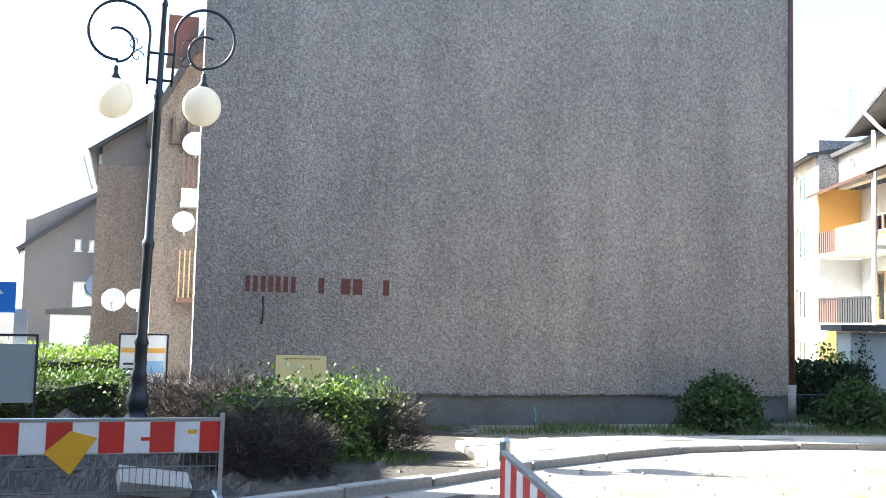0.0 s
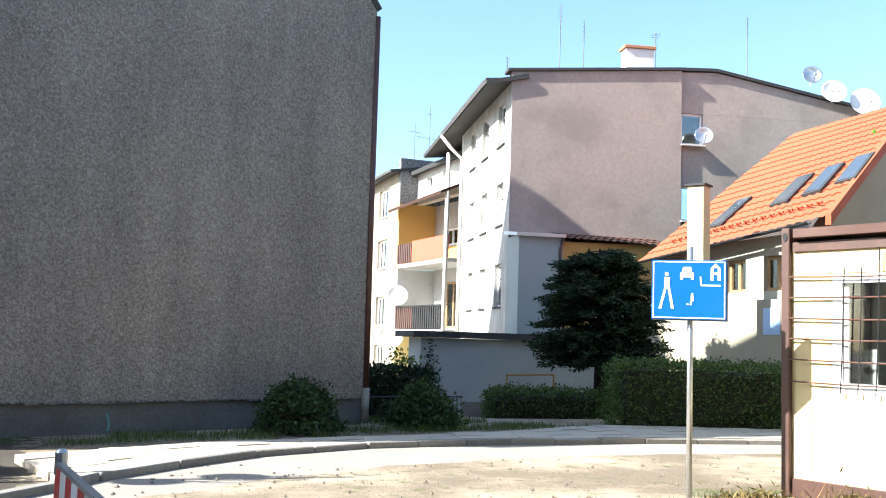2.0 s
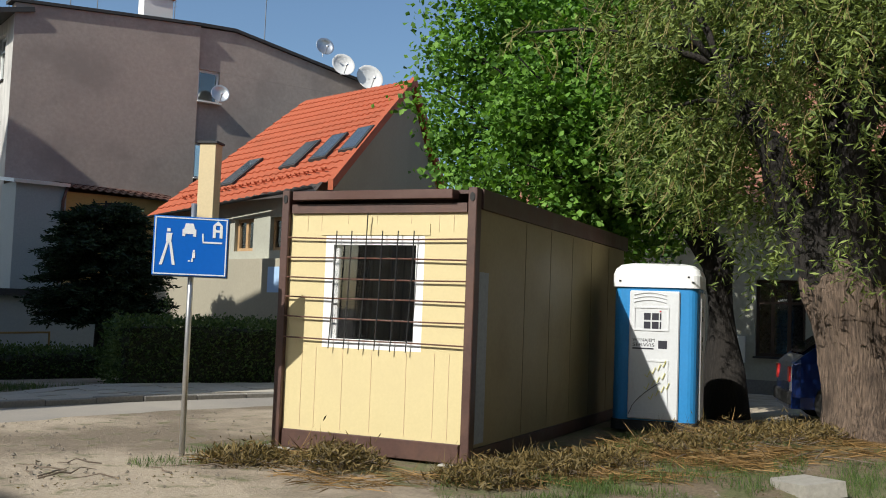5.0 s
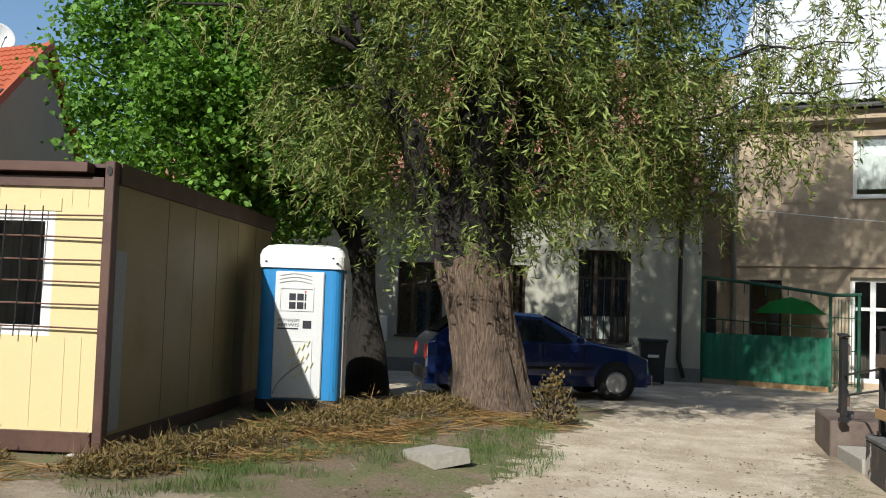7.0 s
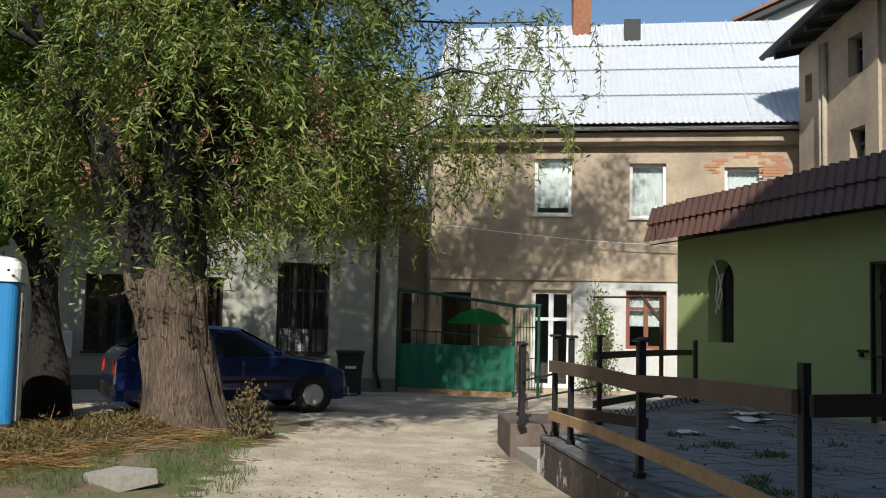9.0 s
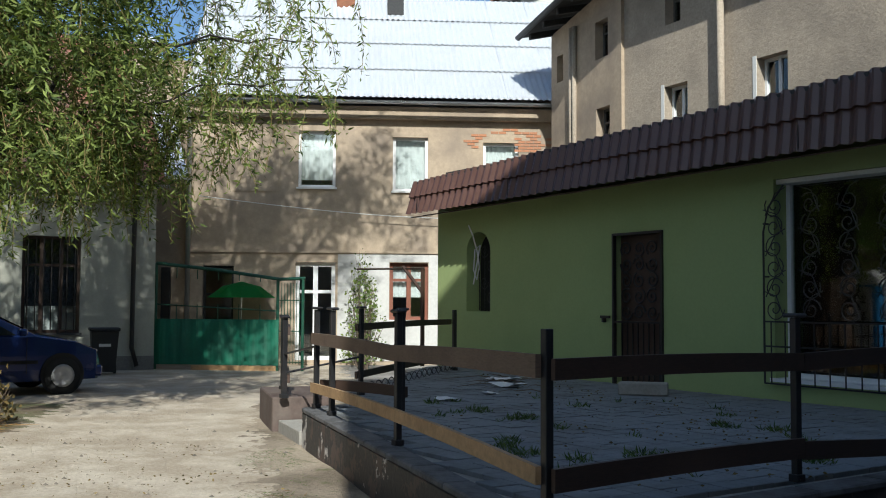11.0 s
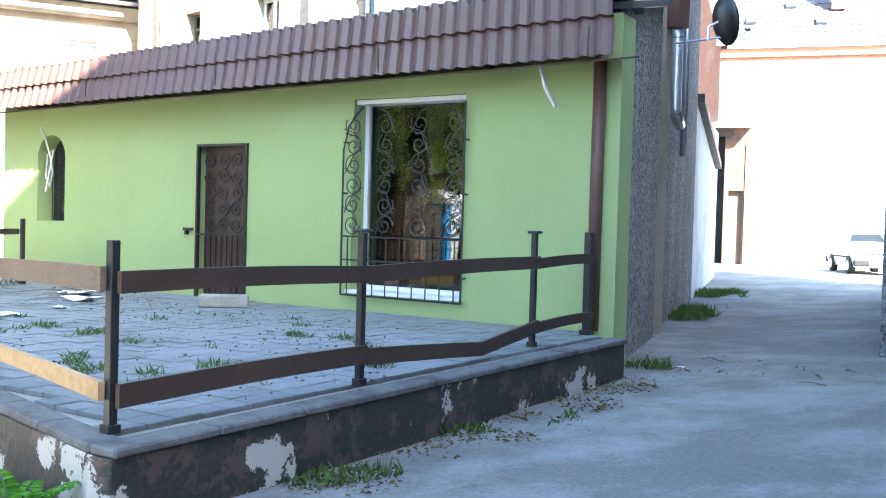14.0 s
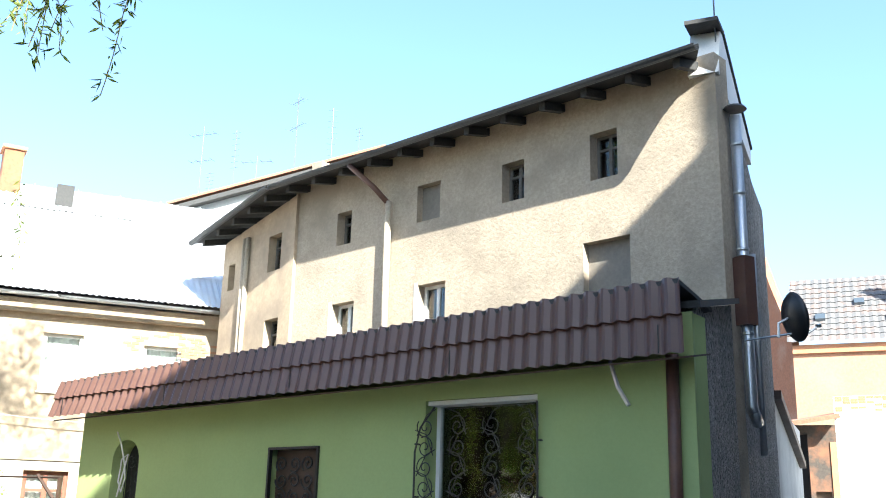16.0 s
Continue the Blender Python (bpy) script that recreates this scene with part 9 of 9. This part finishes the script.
    for at, r in (((-9.1, 27.45, 1.95), 0.32), ((-7.55, 24.5, 1.95), 0.25), ((-6.53, 24.7, 3.9), 0.27), ((-6.33, 24.75, 5.88), 0.32)):
        dish(at, (at[0] + 2.0, at[1] - 12, at[2] + 3), r)
    dish((-12.8, 36.9, 2.6), (-9, 20, 6), 0.45, surf("slate_blue_dish", (0.14, 0.2, 0.27), 0.5, 20, 0.1))
    shrub("green shrub before the garage", (-10.3, 30.6), 0.9, 1.1, M_LEAF_HEDGE, 1500, 0.12, 91)


left_houses()


def boards():
    f = thing("notice_board", "white framed notice board with coloured bars", "notice board", face_frame((-4.75, 14.75), (-4.12, 14.94)))
    box_part("board_panel", (0, 0.66, 0, 0.03, 0.3, 1.28), M_WHITE, f)
    bm = bmesh.new()
    for d in ((-0.025, 0.0, 0.0, 1.3), (0.66, 0.685, 0.0, 1.3), (0.0, 0.66, 1.28, 1.305)):
        bm_box(bm, d[0], d[1], -0.012, 0.04, d[2], d[3])
    part("frame", bm, M_LAMP, f)
    box_part("colour_bar", (0.02, 0.64, -0.006, -0.001, 1.02, 1.09), surf("orange_print", (0.75, 0.4, 0.08), 0.5, 20, 0.05), f)
    box_part("colour_bar", (0.3, 0.62, -0.006, -0.001, 0.72, 0.9), surf("blue_print", (0.3, 0.5, 0.75), 0.5, 20, 0.05), f)
    for k in range(4):
        box_part("text_bar", (0.05, 0.26, -0.006, -0.001, 0.6 + 0.08 * k, 0.63 + 0.08 * k), M_LAMP, f)
    s = thing("info_stand", "grey metal stand with blank back panel", "stand", face_frame((-5.32, 11.86), (-4.86, 12.05)))
    box_part("panel", (0.03, 0.46, 0.0, 0.03, 0.5, 1.2), surf("grey_stand_panel", (0.28, 0.31, 0.31), 0.6, 20, 0.06), s)
    bm = bmesh.new()
    for d in ((0, 0.03, 0, 1.32), (0.46, 0.49, 0, 1.32), (0.03, 0.46, 1.29, 1.32)):
        bm_box(bm, d[0], d[1], -0.01, 0.035, d[2], d[3])
    part("frame", bm, M_LAMP, s)
    r = thing("one_way_sign", "blue sign with white arrow on a grey pole", "street sign", face_frame((-5.75, 12.2), (-5.2, 12.42)))
    p = box_part("sign_plate", (0, 0.47, 0, 0.02, 1.57, 1.95), surf("blue_sign_film", (0.01, 0.16, 0.55), 0.4, 30, 0.05), r)
    bm = bmesh.new()
    bm_prism(bm, [(0.2, 1.62), (0.27, 1.62), (0.27, 1.8), (0.33, 1.8), (0.235, 1.91), (0.14, 1.8), (0.2, 1.8)], -0.005, -0.001)
    part("arrow", bm, M_WHITE, p)
    bm = bmesh.new()
    bm_rod(bm, [(0.2, 0.05, 0), (0.2, 0.05, 1.97)], 0.025, 8)
    part("pole", bm, M_STEEL, r)
    box_part("control_box", (0.46, 0.62, 0.1, 0.25, 1.15, 1.62), M_STEEL, r, "grey metal box")


boards()

# chimney on the low wall of the red house
c_ = thing("chimney", "slim cream rendered chimney with metal cap", "chimney", pose(14.0, 18.05, 2.6, 0, 0, 30))
box_part("chimney_shaft", (-0.19, 0.19, -0.19, 0.19, -0.1, 2.55), surf("cream_stack_render", (0.62, 0.5, 0.3), 0.85, 20, 0.08, bumps=0.2), c_, bev=0.008)
box_part("cap", (-0.23, 0.23, -0.23, 0.23, 2.552, 2.6), M_DARKROOF, c_)
chimney((18.3, 26.9, 10.55), 0.95, 0.5, 0.62, M_WHITE_PAINT, -14, "whitewashed chimney stack on the roof")

# aerials and dishes on the roofs to the street
for at, h_, arms, r in (((14.4, 28.6, 10.1), 0.75, [(0.5, 0.4, 4, 1)], 20), ((16.3, 28.5, 10.4), 2.5, [(2.2, 0.5, 5, 1)], 10), ((17.1, 28.3, 10.4), 2.0, [(1.6, 0.6, 5, 1)], 30), ((19.5, 27.6, 10.5), 1.7, [(1.2, 0.7, 5, 1), (1.55, 0.4, 3, 0)], 60), ((22.2, 26.2, 10.3), 2.4, [(2.1, 0.6, 6, 1)], 10), ((18.2, 44.5, 10.1), 2.8, [(1.2, 1.6, 7, 0), (2.4, 0.4, 3, 0)], 15), ((19.0, 43.2, 10.2), 2.4, [(1.5, 0.6, 5, 1)], 40), ((19.6, 39.6, 10.2), 3.2, [(1.6, 1.3, 6, 0), (2.6, 0.8, 4, 1)], 70), ((18.4, 47.0, 10.0), 2.5, [(2.1, 0.8, 5, 0)], 10)):
    antenna(at, h_, arms, r)
for at, r in (((24.1, 25.2, 10.75), 0.33), ((24.6, 24.75, 10.15), 0.42), ((25.6, 24.4, 9.85), 0.5), ((20.1, 25.75, 8.35), 0.3)):
    dish(at, (at[0] - 6, at[1] - 12, at[2] + 4), r, M_STEEL if r < 0.35 else None)
dish((16.35, 43.3, 3.5), (9, 20, 12), 0.5)
dish((16.3, 43.9, 1.6), (9, 20, 9), 0.6)
# low green railing and rusty rail on the plots
rl = thing("garden_railing", "low green iron garden railing", "railing", face_frame((6.0, 18.3), (8.6, 18.6), -0.1))
for k in range(14):
    bm = bmesh.new()
    bm_rod(bm, [(0.19 * k, 0, 0), (0.19 * k, 0, 0.55)], 0.012, 5)
    part("bar", bm, M_LAMP, rl)
bm = bmesh.new()
for z in (0.08, 0.52):
    bm_rod(bm, [(0, 0, z), (2.6, 0, z)], 0.016, 5)
part("rail", bm, M_LAMP, rl)
rr_ = thing("pipe_rail", "ochre painted pipe rail before the shed", "railing", face_frame((10.6, 20.6), (12.0, 20.2), -0.25))
bm = bmesh.new()
bm_rod(bm, [(0, 0, 0), (0, 0, 1.05), (1.1, 0, 1.08), (1.1, 0, 0)], 0.03, 6)
part("rail_pipe", bm, surf("ochre_pipe_paint", (0.35, 0.22, 0.06), 0.6, 20, 0.2), rr_)


# ---- end of the alley ----
# shade under the ruin's overhang is put into this dark plaster colour
M_RUIN = surf("crumbling_shaded_plaster", (0.06, 0.05, 0.042), 0.95, 9, 0.3, (0.24, 0.11, 0.06), 1.3, 0.8, 0.6, 0.015)


def alley_end():
    # white lean-to beyond the old house
    a = HC + ED * 7.02
    b = a + ED * 7.5
    s = thing("lean_to", "sunlit white rendered lean-to along the alley", "shed", face_frame(a, b))
    box_part("wall", (0, 7.5, 0.02, 0.3, -0.2, 4.3), M_WHITE_WALL, s)
    bm = bmesh.new()
    v = bm_box(bm, 0.05, 6.6, -0.14, 0.34, 4.3, 4.48)
    for q in v:
        q.co.z -= 0.16 * q.co.x
    part("roof_edge", bm, M_WOODDARK, s, "dark sagging roof edge")
    # ruin
    r = thing("ruined_shed", "crumbling plastered shed with dark openings", "ruin", face_frame((25.05, -29.1), (23.98, -30.08), 0.1))
    L = dist2((25.05, -29.1), (23.98, -30.08))
    bm = bmesh.new()
    wall_bm(bm, L, -0.5, 5.2, 0.4, [(0.14, 0.5, 0.2, 4.9), (0.66, 1.18, 0.2, 2.9)])
    part("wall", bm, M_RUIN, r)
    box_part("plank_door", (0.66, 1.18, 0.2, 0.25, 0.2, 2.9), M_WOODGREY, r)
    box_part("brick_pier", (L - 0.22, L, -0.05, -0.003, -0.4, 4.6), M_BRICK, r, "orange brick pier with plaster gone")
    # black sheet stands in for the unlit inside
    box_part("dark_inside", (-0.2, L, 1.2, 1.3, -0.3, 5.2), M_DARK, r)
    slab_roof(r, [(-0.3, -0.9, 5.2), (L + 0.1, -0.9, 5.5), (L + 0.1, 1.6, 5.8), (-0.3, 1.6, 5.5)], 0.15, M_OLDTILE)
    w0, w1 = (24.0, -30.1), (15.5, -35.8)
    w_ = thing("yard_wall", "tall sunlit pale plaster wall with brick showing", "wall", face_frame(w0, w1, 0.5))
    L = dist2(w0, w1)
    bm = bmesh.new()
    wall_bm(bm, 2.6, -0.6, 5.8, 0.4, [(1.7, 1.95, 2.1, 2.6)])
    wall_bm(bm, L - 2.6, -0.6, 4.0, 0.4, (), x0=2.604)
    part("wall", bm, M_WHITE_WALL, w_)
    rng = random.Random(44)
    for r_ in range(6):
        for c in range(30):
            if rng.random() < 0.6 - 0.07 * r_:
                x = 0.05 + 0.26 * c
                top = 5.8 if x < 2.35 else 4.0
                if x + 0.25 < L and not (2.3 < x < 2.62):
                    box_part("brick", (x, x + 0.24, -0.012, -0.002, top - 0.09 * (r_ + 1), top - 0.09 * r_ - 0.012), M_BRICK, w_)
    # brick house behind
    h = thing("brick_house", "orange brick house with weathered grey tiled roof", "building", face_frame((30.28, -35.55), (19.78, -43.55)))
    L = dist2((30.28, -35.55), (19.78, -43.55))
    box_part("wall", (0, L, 0, 0.4, -0.5, 9.6), surf("pale_orange_brickwork", (0.36, 0.19, 0.12), 0.9, 9, 0.2, (0.42, 0.25, 0.17), 0.6, 0.5), h)
    box_part("cornice", (0, L, -0.15, -0.003, 9.2, 9.55), M_BRICK, h)
    profile_roof(h, [(-0.2, -0.4, 9.65), (L, -0.4, 9.65), (L, 5.0, 13.7), (-0.2, 5.0, 13.7)], 12, 0.35, 0.02, 0.04, M_GREYTILE, per=4)
    bm = bmesh.new()
    bm_prism(bm, [(-2.9, -0.5), (0.0, -0.5), (0.0, 9.9), (-1.4, 12.6), (-2.1, 14.2), (-2.9, 14.2)], 0.0, 0.35)
    # gable brick is coloured darker than the front to give its shaded face
    ob = part("brick_gable", bm, surf("shaded_brick", (0.27, 0.115, 0.065), 0.9, 12, 0.25, (0.33, 0.2, 0.15), 1.1, 0.7, 0.4, 0.006), h, "weathered orange brick gable end")
    ob.matrix_local = Matrix.Rotation(radians(-52), 4, "Z")
    for x, y in ((1.2, 1.4), (2.9, 2.6), (4.2, 1.2)):
        z = 9.65 + (y + 0.4) / 5.4 * 4.05
        ob = box_part("skylight", (-0.22, 0.22, -0.3, 0.3, 0.0, 0.12), M_SKYLIGHT, h)
        ob.matrix_local = pose(x, y, z + 0.03, 33, 0, 0)
    chimney((27.7, -40.3, 12.8), 0.6, 0.5, 1.3, M_BRICK, 37)
    chimney((23.6, -43.6, 13.0), 0.6, 0.5, 1.0, M_BRICK, 37)
    hatchback("small_car", "small boxy cream car parked in the far yard", pose(19.3, -29.9, ground_z(19.3, -29.9), 0, 0, 178 - 90 + 52), surf("cream_car_paint", (0.62, 0.6, 0.5), 0.3, 10, 0.05, bumps=0.0), 1.0, True)


alley_end()


def flue():
    f = thing("flue_pipe", "shiny steel flue pipe up the gable", "flue")
    x, y = 10.55, -11.55
    bm = bmesh.new()
    bm_rod(bm, [(x, y, 3.25), (x + 0.02, y, 3.35), (x + 0.03, y, 7.9)], 0.085, 12)
    bm_rod(bm, [(x + 0.2, y - 0.3, 3.15), (x, y, 3.28)], 0.085, 12)
    part("pipe", bm, M_STEEL, f, smooth=True)
    for z in (4.4, 5.7, 6.6, 7.4):
        bm = bmesh.new()
        bm_lathe(bm, [(0.09, 0), (0.1, 0.01), (0.1, 0.04), (0.09, 0.05)], 12, (x + 0.025, y, z))
        part("clamp", bm, M_STEEL, f)
    bm = bmesh.new()
    bm_lathe(bm, [(0.19, 8.02), (0.16, 8.06), (0.02, 8.12)], 14, (x + 0.03, y, 0))
    part("rain_cap", bm, M_BLACK, f)
    bm = bmesh.new()
    bm_box(bm, x - 0.1, x + 0.13, y - 0.1, y + 0.12, 4.55, 5.6)
    part("sleeve", bm, M_RUSTPIPE, f, "rusty brown sleeve")
    d = dish((9.75, -11.6, 4.55), (6.05, -20.8, 6.5), 0.36, M_BLACK, label="black satellite dish on a long arm")
    bm = bmesh.new()
    bm_rod(bm, [(10.5, -11.4, 4.3), (9.8, -11.65, 4.33)], 0.018, 6)
    ob = part("wall_arm", bm, M_STEEL, d)
    ob.matrix_parent_inverse = d.matrix_world.inverted()
    pipe(f, [(11.9, -13.2, 2.8), (11.9, -13.2, 6.2)], M_STEEL, 0.06, "second_pipe")


flue()
for at, h_, arms, r in (((30.1, -8.5, 11.5), 2.3, [(2.0, 0.9, 5, 0), (1.1, 0.8, 4, 0)], 40), ((30.4, -8.9, 11.5), 0.9, [(0.6, 0.5, 5, 1)], 20), ((29.85, -9.5, 11.9), 1.9, [(1.2, 1.2, 7, 1)], 15), ((29.7, -10.2, 12.0), 1.0, [(0.8, 1.0, 4, 0)], 50), ((29.2, -11.3, 12.7), 2.6, [(2.3, 0.7, 4, 0), (1.4, 0.9, 4, 0)], 10), ((28.8, -12.4, 13.0), 1.9, [(1.0, 1.6, 9, 1)], 50), ((28.4, -13.2, 13.4), 0.8, [(0.6, 0.4, 4, 1)], 10), ((10.85, -11.5, 9.6), 0.9, [], 0), ((27.2, 0.6, 8.6), 1.4, [(0.9, 0.5, 3, 1)], 0)):
    antenna(at, h_, arms, r)
nb = thing("rear_roofs", "pale verges of a house behind the old house", "building", face_frame((30.3, -7.9), (28.2, -13.9)))
bm = bmesh.new()
bm_prism(bm, [(0, 0), (6.3, 0), (6.3, 13.3), (0, 10.85)], 0, 0.4)
part("wall", bm, M_WHITE_WALL, nb)
slab_roof(nb, [(-0.3, -0.35, 10.85), (6.5, -0.35, 13.45), (6.5, 5.0, 13.45), (-0.3, 5.0, 10.85)], 0.14, M_DARKROOF)
slab_roof(nb, [(-0.3, -0.2, 11.08), (6.5, -0.2, 13.68), (6.5, 5.0, 13.68), (-0.3, 5.0, 11.08)], 0.08, M_OLDTILE)


# ---- plain houses, most unseen behind the camera and added to throw the long shadows ----
def plain_house(name, label, poly, h, material):
    t_ = thing(name, label, "building")
    bm = bmesh.new()
    bm_plan(bm, poly, -0.3, h)
    part("wall", bm, material, t_)
    bm = bmesh.new()
    c = sum((Vector(p) for p in poly), Vector((0, 0))) / len(poly)
    bm_plan(bm, [tuple(c + (Vector(p) - c) * 1.02) for p in poly], h + 0.004, h + 0.18)
    part("roof", bm, M_DARKROOF, t_)
    return t_


# four unseen blocks, placed and sized for the shadows they cast
plain_house("shadow_tenement", "unseen tall grey block added for its shadow", [(-14.0, -0.01), (-14.0, -9.8), (-3.0, -9.8), (-3.0, -0.01)], 17.6, M_ROUGH_DARK)
plain_house("rear_shadow_tenement", "unseen taller grey block added for its shadow", [(-14.0, -9.82), (-14.0, -15.5), (-3.0, -15.5), (-3.0, -9.82)], 22.6, M_ROUGH_DARK)
plain_house("shadow_house", "unseen low block added for its shadow", [(-18.0, 10.4), (-18.0, 1.2), (-10.0, 1.2), (-10.0, 10.4)], 10.6, M_ROUGH_TAN)
plain_house("shadow_annexe", "unseen lower block added for its shadow", [(-18.0, 12.1), (-18.0, 10.42), (-10.0, 10.42), (-10.0, 12.1)], 6.9, M_ROUGH_TAN)
plain_house("alley_house", "grey roughcast house across the alley", [(7.62, -12.3), (-2.8, -15.6), (-2.8, -24.0), (10.5, -24.0), (13.0, -21.0)], 10.5, M_ROUGH_DARK)
